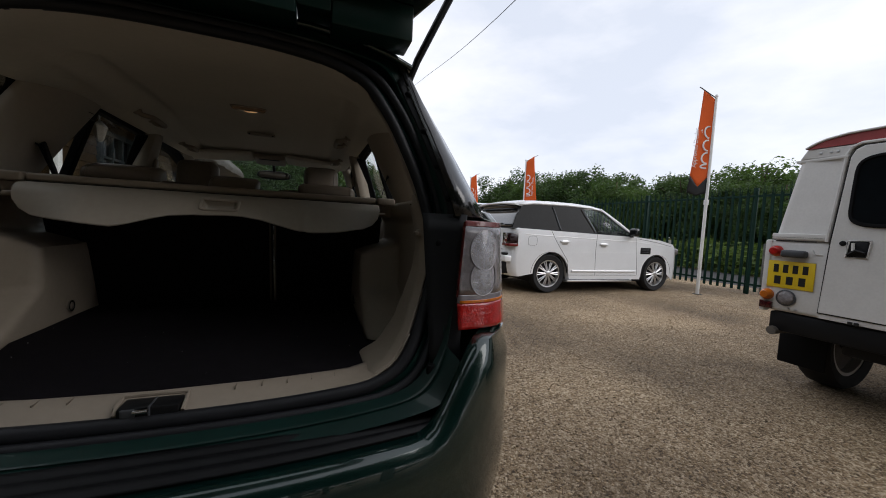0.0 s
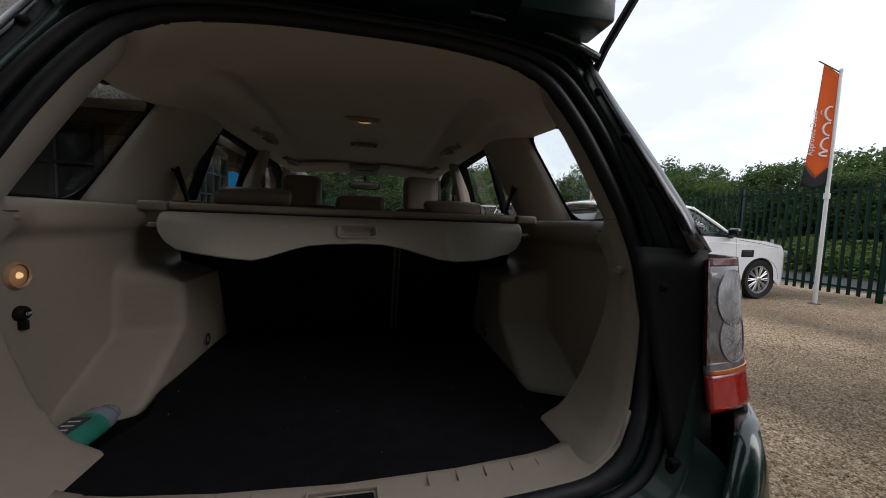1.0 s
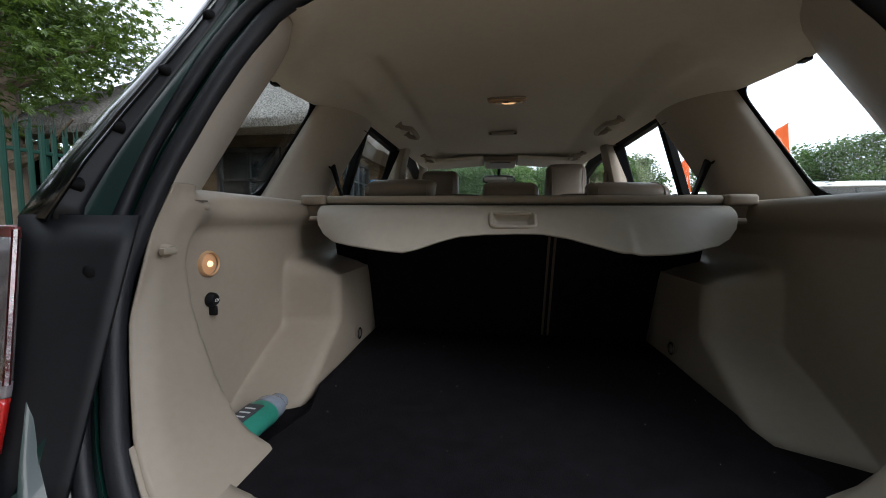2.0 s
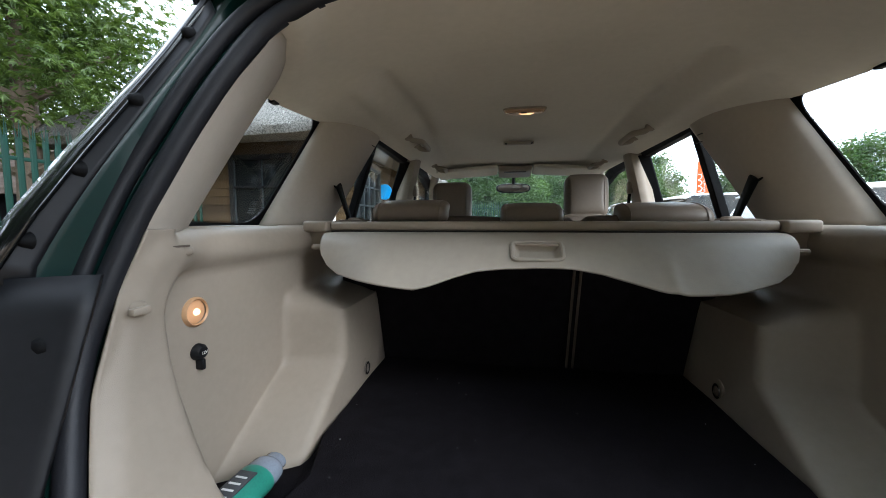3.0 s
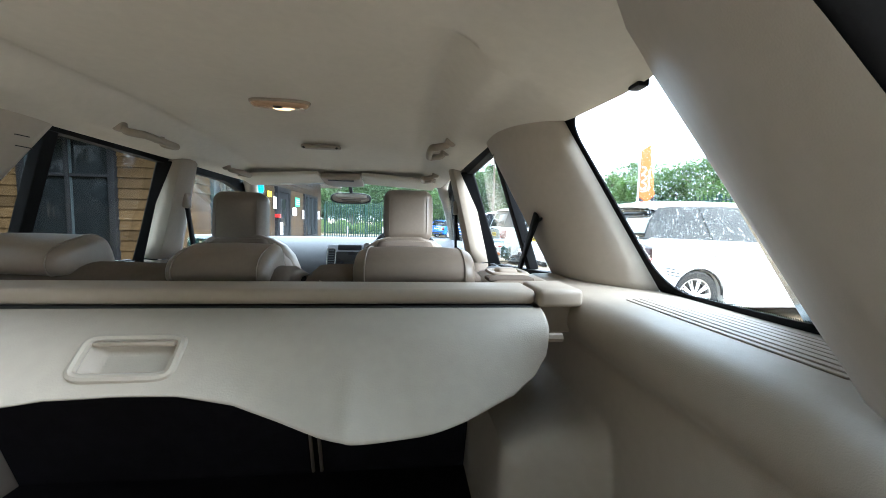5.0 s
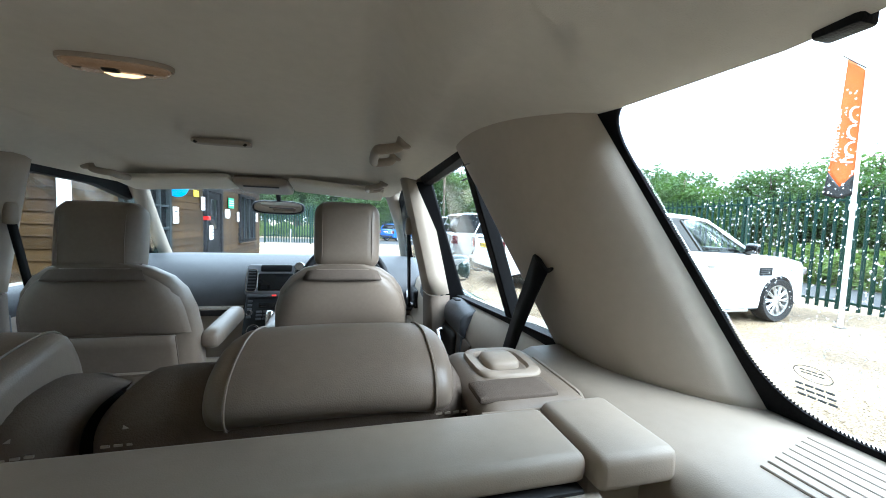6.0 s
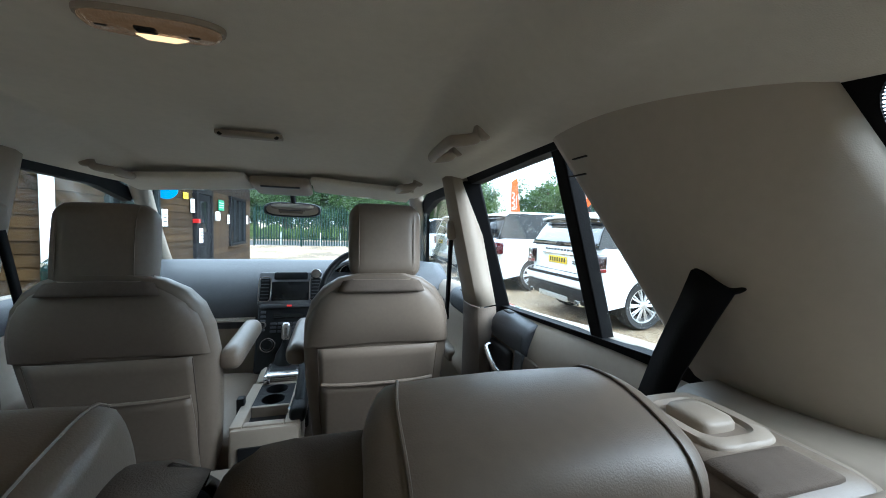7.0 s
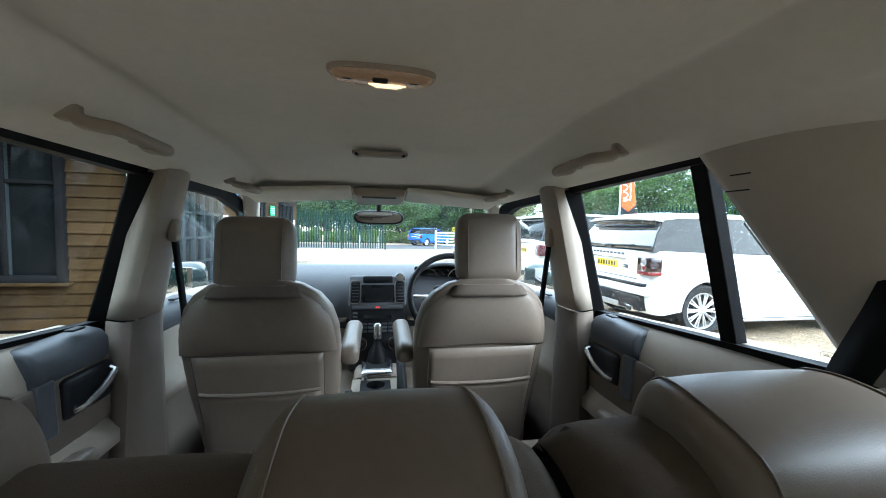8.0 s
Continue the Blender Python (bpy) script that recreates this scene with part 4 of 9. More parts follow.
def roof_fittings():
    def oval(w, d, z, e=0.55):
        return [(w * math.copysign(abs(math.cos(t)) ** e, math.cos(t)), 1.490 + d * math.copysign(abs(math.sin(t)) ** 0.9, math.sin(t)), z) for t in [2 * math.pi * k / 40 for k in range(40)]]
    lamp = part("roof_lamp", loft([oval(0.076, 0.023, 1.676), oval(0.076, 0.023, 1.667), oval(0.075, 0.022, 1.664), oval(0.072, 0.0205, 1.664), oval(0.070, 0.019, 1.670)]), M_TRIM, car, "beige roof lamp surround", angle=60)
    part("roof_lamp_lens", loft([oval(0.0725, 0.0208, 1.666), oval(0.071, 0.0200, 1.660), oval(0.064, 0.0155, 1.6550)]), M_LENSGLOW, lamp, "amber-lit ribbed lamp lens", angle=60)
    part("roof_lamp_switch", box(-0.014, 0.008, 1.475, 1.487, 1.6510, 1.657, 0.003), M_BLACK, lamp, "black switch")
    part("roof_lamp_bulb", tube([(-0.020, 1.497, 1.6552), (-0.008, 1.498, 1.6545), (0.020, 1.498, 1.6545), (0.034, 1.497, 1.6552)], [0.001, 0.0045, 0.0045, 0.001], 8), M_ROOFBULB, lamp, "lit bulb")
    for x in (-0.048, 0.044):
        part("lens_slot", box(x - 0.006, x + 0.006, 1.484, 1.487, 1.6536, 1.6560, 0.0008), M_BLACK, lamp, "dark slot")
    part("roof_microphone", pillow(0.145, 0.035, 0.014, 0.006, (0, 0, 0.001), 4, Matrix.Translation((0, 1.944, 1.645))), M_TRIM, car, "beige roof sensor bar")
    for x in (-0.06, 0.06):
        part("sensor_dot", lathe([(0, -0.001), (0.006, 0)], 10, Matrix.Translation((x, 1.928, 1.642))), M_BLACK, car)
    for s in (1, -1):
        for y0, y1, x, z in ((1.60, 1.755, 0.398, 1.594), (2.205, 2.315, 0.404, 1.572)):
            # a bar hung inboard of two mounts
            pts = spline([(s * (x + 0.054), y0, z + 0.026), (s * (x + 0.046), y0, z + 0.008), (s * (x + 0.016), y0 + 0.001, z + 0.001), (s * (x + 0.003), y0 + 0.012, z), (s * x, (y0 + y1) / 2, z - 0.003), (s * (x + 0.003), y1 - 0.012, z - 0.004), (s * (x + 0.016), y1 - 0.001, z - 0.003), (s * (x + 0.046), y1, z + 0.004), (s * (x + 0.054), y1, z + 0.022)], 4)
            handle = part("grab_handle", tube(pts, 0.0108, 10), M_TRIM, car, "beige grab handle")
            for y in (y0, y1):
                part("handle_mount", pillow(0.030, 0.030, 0.050, 0.010, (0, 0, 0), 4, Matrix.Translation((s * (x + 0.060), y, z + 0.030))), M_TRIM, handle)
        # sun visors
        v = pillow(0.372, 0.17, 0.024, 0.011, (0, 0, 0.002), 5, Matrix.Translation((s * 0.290, 2.412, 1.572)) @ Matrix.Rotation(radians(-9), 4, "X") @ Matrix.Rotation(radians(s * 4), 4, "Y"))
        visor = part("sun_visor", v, M_LINER, car, "beige sun visor")
        part("visor_sticker", box(s * 0.30 - 0.03, s * 0.30 + 0.03, 2.455, 2.475, 1.5480, 1.5510, 0, m=None), M_PAPER, visor, "white warning sticker")
    part("overhead_console", pillow(0.20, 0.17, 0.035, 0.014, (0, 0, 0.003), 5, Matrix.Translation((0, 2.44, 1.575)) @ Matrix.Rotation(radians(-9), 4, "X")), M_TRIM, car, "beige overhead console")
    part("console_buttons", box(-0.065, 0.065, 2.37, 2.385, 1.562, 1.572, 0.003), M_DASH, car, "grey console buttons")
    ring = [Vector((0.119 * math.copysign(abs(math.cos(t)) ** 0.6, math.cos(t)), 2.715, 1.498 + 0.034 * math.copysign(abs(math.sin(t)) ** 0.7, math.sin(t)))) for t in [2 * math.pi * k / 40 for k in range(40)]]
    back = [Vector((p.x * 0.9, 2.75, (p.z - 1.498) * 0.8 + 1.498)) for p in ring]
    frontr = [Vector((p.x * 0.97, 2.708, (p.z - 1.498) * 0.93 + 1.498)) for p in ring]
    mt = Matrix.Translation((0, 2.715, 1.498)) @ Matrix.Rotation(radians(4), 4, "Z") @ Matrix.Rotation(radians(-5.0), 4, "X") @ Matrix.Translation((0, -2.715, -1.498))
    frontr, ring, back = [[mt @ q for q in qs] for qs in (frontr, ring, back)]
    mirror = part("rear_view_mirror", loft([frontr, ring, back]), M_BLACK, car, "black rear-view mirror")
    face = [mt @ Vector((0.107 * math.copysign(abs(math.cos(t)) ** 0.6, math.cos(t)), 2.7065, 1.498 + 0.0265 * math.copysign(abs(math.sin(t)) ** 0.7, math.sin(t)))) for t in [2 * math.pi * k / 40 for k in range(40)]]
    part("mirror_face", loft([face, [p + Vector((0, 0.001, 0)) for p in face]]), M_MIRROR, mirror, "mirror glass", angle=20)
    part("mirror_stem", tube([(0, 2.74, 1.50), (0, 2.715, 1.540), (0, 2.675, 1.575)], 0.011, 8), M_BLACK, mirror)


roof_fittings()


# ---- side windows and doors ----
def door_x(z):
    return 0.743 - 0.376 * (z - 1.163)


def inset(poly, d):
    """A convex outline drawn in by d."""
    n = len(poly)
    c = sum((Vector(p) for p in poly), Vector((0, 0))) / n
    out = []
    for i in range(n):
        a, b, e = Vector(poly[i - 1]), Vector(poly[i]), Vector(poly[(i + 1) % n])
        n1, n2 = Vector((-(b - a).y, (b - a).x)).normalized(), Vector((-(e - b).y, (e - b).x)).normalized()
        n1 = n1 if n1.dot(c - b) > 0 else -n1
        n2 = n2 if n2.dot(c - b) > 0 else -n2
        out.append(b + (n1 + n2) / max(0.4, 1 + n1.dot(n2)) * d)
    return out


def rounded(poly, r, n=4):
    out = []
    m = len(poly)
    for i in range(m):
        a, b, c = Vector(poly[i - 1]), Vector(poly[i]), Vector(poly[(i + 1) % m])
        p, q = b + (a - b).normalized() * r, b + (c - b).normalized() * r
        for k in range(n + 1):
            t = k / n
            out.append((1 - t) ** 2 * p + 2 * t * (1 - t) * b + t * t * q)
    return out


def window(poly, xf, width, name, label, r=0.05, depth=0.03, mat=None):
    """A rubber frame round an opening in a slanting side, and its pane, on both sides of the car."""
    o = rounded(poly, r * 0.12, 8)
    i = inset(rounded(poly, r, 8), width)
    rings = []
    for ring, off in ((o, 0.2 * depth), (o, -depth * 0.4), (i, -depth * 0.4 + 0.004), (i, 0.010 if depth > 0.02 else 0.0035)):
        rings.append([(xf(p[1]) + off, p[0], p[1]) for p in ring])
    bm = bmesh.new()
    rv = [[bm.verts.new(p) for p in q] for q in rings]
    n = len(o)
    for a in range(4):
        b = (a + 1) % 4
        for j in range(n):
            k = (j + 1) % n
            bm.faces.new((rv[a][j], rv[a][k], rv[b][k], rv[b][j]))
    both(name + "_frame", bm, mat or M_RUBBER, car, "black rubber window frame")
    pane = loft([[(xf(p[1]) + 0.004, p[0], p[1]) for p in i], [(xf(p[1]) + 0.008, p[0], p[1]) for p in i]])
    panes = both(name + "_pane", pane, M_GLASS, car, label)
    for p in panes:
        p.visible_shadow = False
    return panes


REAR_DOOR = [(2.085, 1.155), (2.015, 1.60), (1.475, 1.615), (1.27, 1.225)]
FRONT_DOOR = [(3.36, 1.115), (2.72, 1.54), (2.45, 1.588), (2.10, 1.60), (2.135, 1.15)]
QUARTER = [(1.085, 1.255), (1.205, 1.590), (0.90, 1.588), (0.785, 1.262)]
window(REAR_DOOR, door_x, 0.034, "rear_door_window", "clear rear door glass", 0.05, 0.06)
window(FRONT_DOOR, door_x, 0.040, "front_door_window", "clear front door glass", 0.04, 0.06)
window(QUARTER, belt_x, 0.009, "quarter_window", "clear rear quarter glass", 0.075, 0.010)
bar = [[(door_x(z) - 0.014, y0, z), (door_x(z) - 0.014, y0 + 0.035, z), (door_x(z) + 0.016, y0 + 0.035, z), (door_x(z) + 0.016, y0, z)] for y0, z in ((1.560, 1.175), (1.520, 1.605))]
post = [[(door_x(z) - 0.050, y0 - 0.030, z), (door_x(z) - 0.050, y0 + 0.012, z), (door_x(z) + 0.010, y0 + 0.012, z), (door_x(z) + 0.010, y0 - 0.042, z)] for y0, z in ((2.068, 1.17), (2.050, 1.30), (2.022, 1.45), (1.998, 1.575))]
both("door_frame_post", loft(post), M_RUBBER, car, "black rear door frame", bevel=0.008)
both("window_divider", loft(bar), M_RUBBER, car, "black window divider", bevel=0.003)
both("blind_clip", box(0.628, 0.645, 0.968, 0.992, 1.560, 1.583, 0.003), M_BLACK, car, "black clip")


def frit():
    """Black dotted edge round the quarter glass."""
    o = inset(rounded(QUARTER, 0.075, 12), 0.0085)
    bm = bmesh.new()
    n = len(o)
    for i in range(n):
        a, b = Vector(o[i]), Vector(o[(i + 1) % n])
        length = (b - a).length
        nrm = Vector((-(b - a).y, (b - a).x)).normalized()
        c = sum((Vector(p) for p in o), Vector((0, 0))) / n
        if nrm.dot(c - a) < 0:
            nrm = -nrm
        for k in range(max(1, int(length / 0.0026))):
            p = a + (b - a) * ((k + 0.5) / max(1, int(length / 0.0026)))
            q = p + nrm * 0.0036
            vs = []
            for d, e in ((-0.0010, 0), (0.0010, 0), (0.0005, 1), (-0.0005, 1)):
                w = (q if e else p) + (b - a).normalized() * d
                vs.append(bm.verts.new((belt_x(w.y) + 0.002, w.x, w.y)))
            bm.faces.new(vs)
    for ob in both("window_frit", bm, M_INK, car, "black dotted glass edge"):
        tagged(ob, kind="stuff")


frit()


def doors():
    # inner card of each door, drawn from belt to floor
    def card(y0, y1, name):
        prof = [(0.755, 1.196), (0.718, 1.193), (0.692, 1.172), (0.672, 1.12), (0.668, 1.08), (0.672, 1.02), (0.655, 0.96), (0.635, 0.935), (0.635, 0.905), (0.665, 0.88), (0.675, 0.75), (0.68, 0.50)]

        def f(u, y):
            x, z = prof[u]
            rise = 0.05 * smooth(2.05, 1.35, y) if y < 2.1 else -0.04 * smooth(2.2, 3.2, y)
            return (x, y, z + (rise if u < 6 else 0))
        both(name, grid(f, range(len(prof)), steps(y0, y1, 8)), M_TRIM, car, "beige door card", solid=0.005, angle=60)
    card(1.25, 1.965, "rear_door_card")
    card(2.13, 3.25, "front_door_card")
    for y0, y1, z in ((1.775, 1.975, 1.196), (2.14, 2.42, 1.193)):
        prof = [(0.765, z - 0.004), (0.70, z + 0.002), (0.668, z - 0.006), (0.654, z - 0.026), (0.652, z - 0.060), (0.664, z - 0.085), (0.70, z - 0.09), (0.765, z - 0.09)]
        cap = loft([[(x, y, q) for x, q in prof] for y in (y0, y1)])
        both("door_cap", cap, M_DASH, car, "dark grey soft door cap", bevel=0.010)
        leg = loft([[(x, y, q) for x, q in ((0.70, z - 0.07), (0.655, z - 0.07), (0.650, z - 0.19), (0.70, z - 0.19))] for y in (y0 + 0.002, y0 + 0.046)])
        both("door_cap_leg", leg, M_DASH, car, "dark grey trim leg", bevel=0.006)
    for y, z in ((1.90, 1.164), (2.30, 1.154)):
        both("lock_button", box(0.665, 0.685, y - 0.018, y + 0.018, z + 0.040, z + 0.046, 0.003), M_BLACK, car)
    for y in (1.905, 2.62):
        both("handle_recess", pillow(0.03, 0.150, 0.092, 0.014, (0, 0, 0), 5, Matrix.Translation((0.662, y, 1.068))), M_BLACK, car, "black handle recess")
        pts = spline([(0.648, y - 0.052, 1.040), (0.634, y - 0.040, 1.046), (0.629, y, 1.062), (0.631, y + 0.040, 1.084), (0.633, y + 0.050, 1.092), (0.646, y + 0.052, 1.096)], 4)
        both("door_handle", tube(pts, 0.007, 8), M_CHROME, car, "silver inner door handle")
    both("door_insert", pillow(0.020, 0.30, 0.26, 0.009, (0.004, 0, 0), 6, Matrix.Translation((0.668, 1.865, 0.99))), M_SUEDE, car, "taupe cloth door insert")
    both("door_armrest", pillow(0.07, 0.36, 0.05, 0.02, (0, 0, 0.004), 5, Matrix.Translation((0.648, 1.70, 0.925))), M_LEATHER, car, "beige door armrest")
    both("door_armrest", pillow(0.07, 0.42, 0.05, 0.02, (0, 0, 0.004), 5, Matrix.Translation((0.648, 2.50, 0.935))), M_LEATHER, car, "beige door armrest")
    # outside mirrors
    for s in (1, -1):
        b = pillow(0.20, 0.13, 0.17, 0.055, (0, 0.01, 0), 6, Matrix.Translation((s * 0.985, 3.02, 1.17)))
        mm = part("door_mirror", b, M_GREEN, car, "dark green door mirror")
        part("mirror_face", pillow(0.16, 0.01, 0.125, 0.004, (0, 0, 0), 4, Matrix.Translation((s * 0.985, 2.951, 1.17)) @ Matrix.Rotation(radians(s * 12), 4, "Z")), M_MIRROR, mm, "mirror glass")
        part("mirror_arm", tube([(s * 0.80, 3.05, 1.11), (s * 0.90, 3.04, 1.12)], 0.025, 8), M_BLACK, mm)


doors()


def windscreen():
    def f(u, v):
        y = lerp(2.62, 3.48, v)
        return (u * lerp(0.57, 0.76, v), y - 0.10 * u * u * (1 - v) - 0.13 * u * u * v, lerp(1.612, 1.075, v) + 0.0)
    p = part("windscreen", grid(f, steps(-1, 1, 10), steps(0, 1, 6)), M_GLASS, car, "clear windscreen", solid=0.004)
    p.visible_shadow = False
    part("wiper", tube([(-0.5, 3.41, 1.115), (0.0, 3.455, 1.115), (0.35, 3.42, 1.115)], 0.007, 6), M_BLACK, car, "black wiper")
    part("scuttle", box(-0.74, 0.74, 3.27, 3.52, 1.045, 1.075, 0.01), M_BLACK, car, "black scuttle panel")


windscreen()


# ---- floors ----
part("cabin_floor", box(-0.70, 0.70, 1.25, 3.3, 0.42, 0.47, 0.01), M_CARPET, car, "black cabin carpet")
part("boot_floor", box(-0.63, 0.63, 0.50, 1.40, 0.750, 0.779, 0.004), M_CARPET, car, "black boot floor")


def sill():

    def f(x, v):
        # from the seal, over the rounded sill, to the mat
        zb = interp(abs(x), sorted((xx, zz) for xx, zz in HALF[12:]))
        ya = lean(zb) + 0.006
        yb = 0.470 + 0.045 * (abs(x) / 0.5) ** 2
        if abs(x) > 0.5:
            yb = 0.523 + 0.3 * (abs(x) - 0.5)
        k = math.sin(v * math.pi / 2)
        return (x, lerp(ya, yb, v), lerp(zb, max(0.801, zb + 0.006), k))
    part("sill_trim", grid(f, steps(-0.527, 0.527, 60), [0, 0.06, 0.14, 0.25, 0.38, 0.5, 0.65, 0.8, 1.0]), M_TRIM, car, "beige boot sill trim", solid=0.004, angle=60)
    b = box(-0.050, 0.050, 0.398, 0.444, 0.768, 0.7975, 0.004)
    latch = part("latch_recess", b, M_BLACK, car, "black latch recess")
    part("latch_lip", tube([(-0.055, 0.402, 0.783), (-0.057, 0.420, 0.795), (-0.055, 0.446, 0.801), (0.0, 0.447, 0.802), (0.055, 0.446, 0.801), (0.057, 0.420, 0.795), (0.055, 0.402, 0.783)], 0.004, 6), M_TRIM, latch, "beige lip")
    part("latch_block", box(-0.044, -0.020, 0.395, 0.42, 0.778, 0.796, 0.003), M_DASH, latch, "grey latch block")
    part("latch_rib", box(0.0, 0.004, 0.396, 0.44, 0.774, 0.7990, 0.001), M_DASH, latch)
    part("striker", tube([(-0.02, 0.404, 0.792), (-0.02, 0.392, 0.792), (0.0, 0.392, 0.792), (0.0, 0.404, 0.792)], 0.004, 8), M_CHROME, latch, "steel striker")
    for side in (1, -1):
        # Notches drawn as thin darker bars, their shade put into the colour.
        for k in range(6):
            x = side * (0.14 + 0.052 * k)
            y = 0.470 + 0.045 * (abs(x) / 0.5) ** 2
            part("sill_notch_shade", box(x - 0.0007, x + 0.0007, y - 0.035, y - 0.002, 0.7985, 0.8022, 0), M_LEATHER, car)


sill()


# ---- rear seats ----
def rear_seat():
    # carpeted back of the two seat halves, split off-centre, leaning back to the top
    def seatback(x0, x1):
        prof = [(1.275, 0.78), (1.300, 0.80), (1.172, 1.23), (1.176, 1.258), (1.20, 1.268), (1.245, 1.266), (1.27, 1.24), (1.42, 0.80), (1.38, 0.765)]
        return prism(prof, "x", x0, x1)
    for x0, x1 in ((-0.474, 0.128), (0.142, 0.474)):
        part("rear_seat_back", seatback(x0, x1), M_CARPET, car, "black carpeted rear seat back", bevel=0.015)
        # leather over the top and front
        def f(x, v):
            prof = spline([(1.163, 1.235, 0), (1.163, 1.262, 0), (1.173, 1.276, 0), (1.20, 1.283, 0), (1.24, 1.281, 0), (1.268, 1.268, 0), (1.288, 1.23, 0), (1.34, 1.05, 0), (1.44, 0.80, 0)], 3)
            p = prof[v]
            e = min(x - x0, x1 - x)
            r = 0.02 * (1 - min(1.0, e / 0.03)) ** 2
            dip = 0.010 * math.exp(-((x - 0.0) / 0.10) ** 2)
            return (x, p[0] - (0.0 if v > 12 else -r), p[1] - r - dip * smooth(0.0, 1.0, 1.0))
        n = max(10, int((x1 - x0) / 0.02))
        part("rear_seat_cover", grid(f, steps(x0, x1, n), range(25)), M_SUEDE, car, "taupe cloth rear seat top", solid=0.006, angle=60)
        seam = [(x, 1.1635, 1.262 - 0.010 * math.exp(-(x / 0.10) ** 2)) for x in steps(x0 + 0.03, x1 - 0.03, 30)]
        part("seam_piping", tube(seam, 0.0028, 6), M_TRIM, car, "pale stitched seam")
    for x in (0.128, 0.146):
        part("split_strap", tube([(x, 1.178, 1.215), (x + 0.0, 1.293, 0.81)], [0.004, 0.004], 6), M_SUEDE, car, "pale zip along the seat split")
    # cushion
    for x0, x1 in ((-0.57, 0.13), (0.14, 0.57)):
        part("rear_seat_cushion", pillow(x1 - x0, 0.44, 0.16, 0.05, (0, 0, 0.015), 7, Matrix.Translation(((x0 + x1) / 2, 1.72, 0.755)) @ Matrix.Rotation(radians(6), 4, "X")), M_LEATHER, car, "beige leather rear cushion")
    # head restraints, lowered: wedge pads folded over the seat's edge
    prof = spline([(1.156, 1.278, 0), (1.143, 1.288, 0), (1.143, 1.306, 0), (1.158, 1.324, 0), (1.195, 1.337, 0), (1.232, 1.342, 0), (1.262, 1.334, 0), (1.280, 1.300, 0), (1.284, 1.262, 0), (1.272, 1.248, 0), (1.255, 1.268, 0), (1.225, 1.287, 0), (1.18, 1.289, 0)], 3, True)
    cy, cz = 1.212, 1.300
    for x, w, lower in ((0.343, 0.226, -0.024), (-0.342, 0.226, -0.010), (0.004, 0.170, -0.022)):
        sec = []
        for u in (-1.0, -0.985, -0.95, -0.89, -0.80, -0.5, 0.0, 0.5, 0.80, 0.89, 0.95, 0.985, 1.0):
            k = math.sqrt(max(0.0, 1 - max(0.0, (abs(u) - 0.82) / 0.18) ** 2)) * 0.36 + 0.64
            sec.append([(x + u * w / 2 * (1 - 0.10 * smooth(1.2, 1.28, p[0])), cy + (p[0] - cy) * k, cz + lower + (p[1] - cz) * k + 0.004 * (1 - u * u)) for p in prof])
        rest = part("rear_head_restraint", loft(sec), M_LEATHER, car, "beige leather head restraint", angle=75)
        for sx in (-1, 1):
            loop = [(x + sx * 0.80 * w / 2 * (1 - 0.10 * smooth(1.2, 1.28, p[0])), cy + (p[0] - cy) * 1.012, cz + lower + (p[1] - cz) * 1.02 + 0.0015) for p in prof]
            part("piping", tube(loop, 0.0013, 6, True), M_LEATHER, rest)
            part("restraint_post", tube([(x + sx * w * 0.22, 1.20, 1.29), (x + sx * w * 0.22, 1.20, 1.262)], 0.006, 8), M_CHROME, rest, "chrome post")
    # padded shoulders with the release buttons in a round tray
    rounded_square = lambda w, d, e=0.5: [(w * math.copysign(abs(math.cos(t)) ** e, math.cos(t)), d * math.copysign(abs(math.sin(t)) ** e, math.sin(t))) for t in [2 * math.pi * k / 36 for k in range(36)]]
    for s in (1, -1):
        low = [(1.275, 0.78), (1.300, 0.80), (1.180, 1.20), (1.188, 1.225), (1.245, 1.225), (1.27, 1.20), (1.42, 0.80), (1.38, 0.765)]
        part("seat_side_back", prism(low, "x", min(s * 0.475, s * 0.578), max(s * 0.475, s * 0.578)), M_CARPET, car, "black carpeted seat side", bevel=0.012)
        m = Matrix.Translation((s * 0.534, 1.203, 1.250))
        p = part("seat_shoulder", pillow(0.122, 0.160, 0.040, 0.019, (0.003, 0.004, 0.003), 8, m), M_LEATHER, car, "beige leather seat shoulder", angle=70)
        c = m @ Matrix.Translation((-s * 0.002, 0.018, 0.0))
        tray = [[c @ Vector((x, y, z)) for x, y in rounded_square(0.040 * r, 0.045 * r)] for r, z in ((1.0, 0.016), (1.0, 0.0235), (0.95, 0.0262), (0.72, 0.0262), (0.66, 0.0225), (0.0005, 0.0215))]
        part("button_tray", loft(tray), M_TRIM, p, "beige plastic tray", angle=50)
        knob = [[c @ Vector((x - s * 0.002, y, z)) for x, y in rounded_square(0.021 * r, 0.022 * r)] for r, z in ((1.0, 0.020), (1.0, 0.0275), (0.90, 0.0310), (0.5, 0.0322), (0.0005, 0.0325))]
        part("release_button", loft(knob), M_TRIM, p, "beige release button", angle=60)
        part("suede_insert", pillow(0.086, 0.040, 0.008, 0.0035, (0, 0, 0.002), 5, m @ Matrix.Translation((-s * 0.016, -0.048, 0.0200))), M_SUEDE, p, "taupe cloth insert")
        rim = spline([m @ Vector((-s * 0.060, -0.078, 0.012)), m @ Vector((s * 0.035, -0.078, 0.012)), m @ Vector((s * 0.057, -0.062, 0.012)), m @ Vector((s * 0.061, -0.03, 0.012)), m @ Vector((s * 0.061, 0.05, 0.012))], 5)
        part("shoulder_piping", tube(rim, 0.0028, 6), M_TRIM, p, "pale stitched rim")


rear_seat()


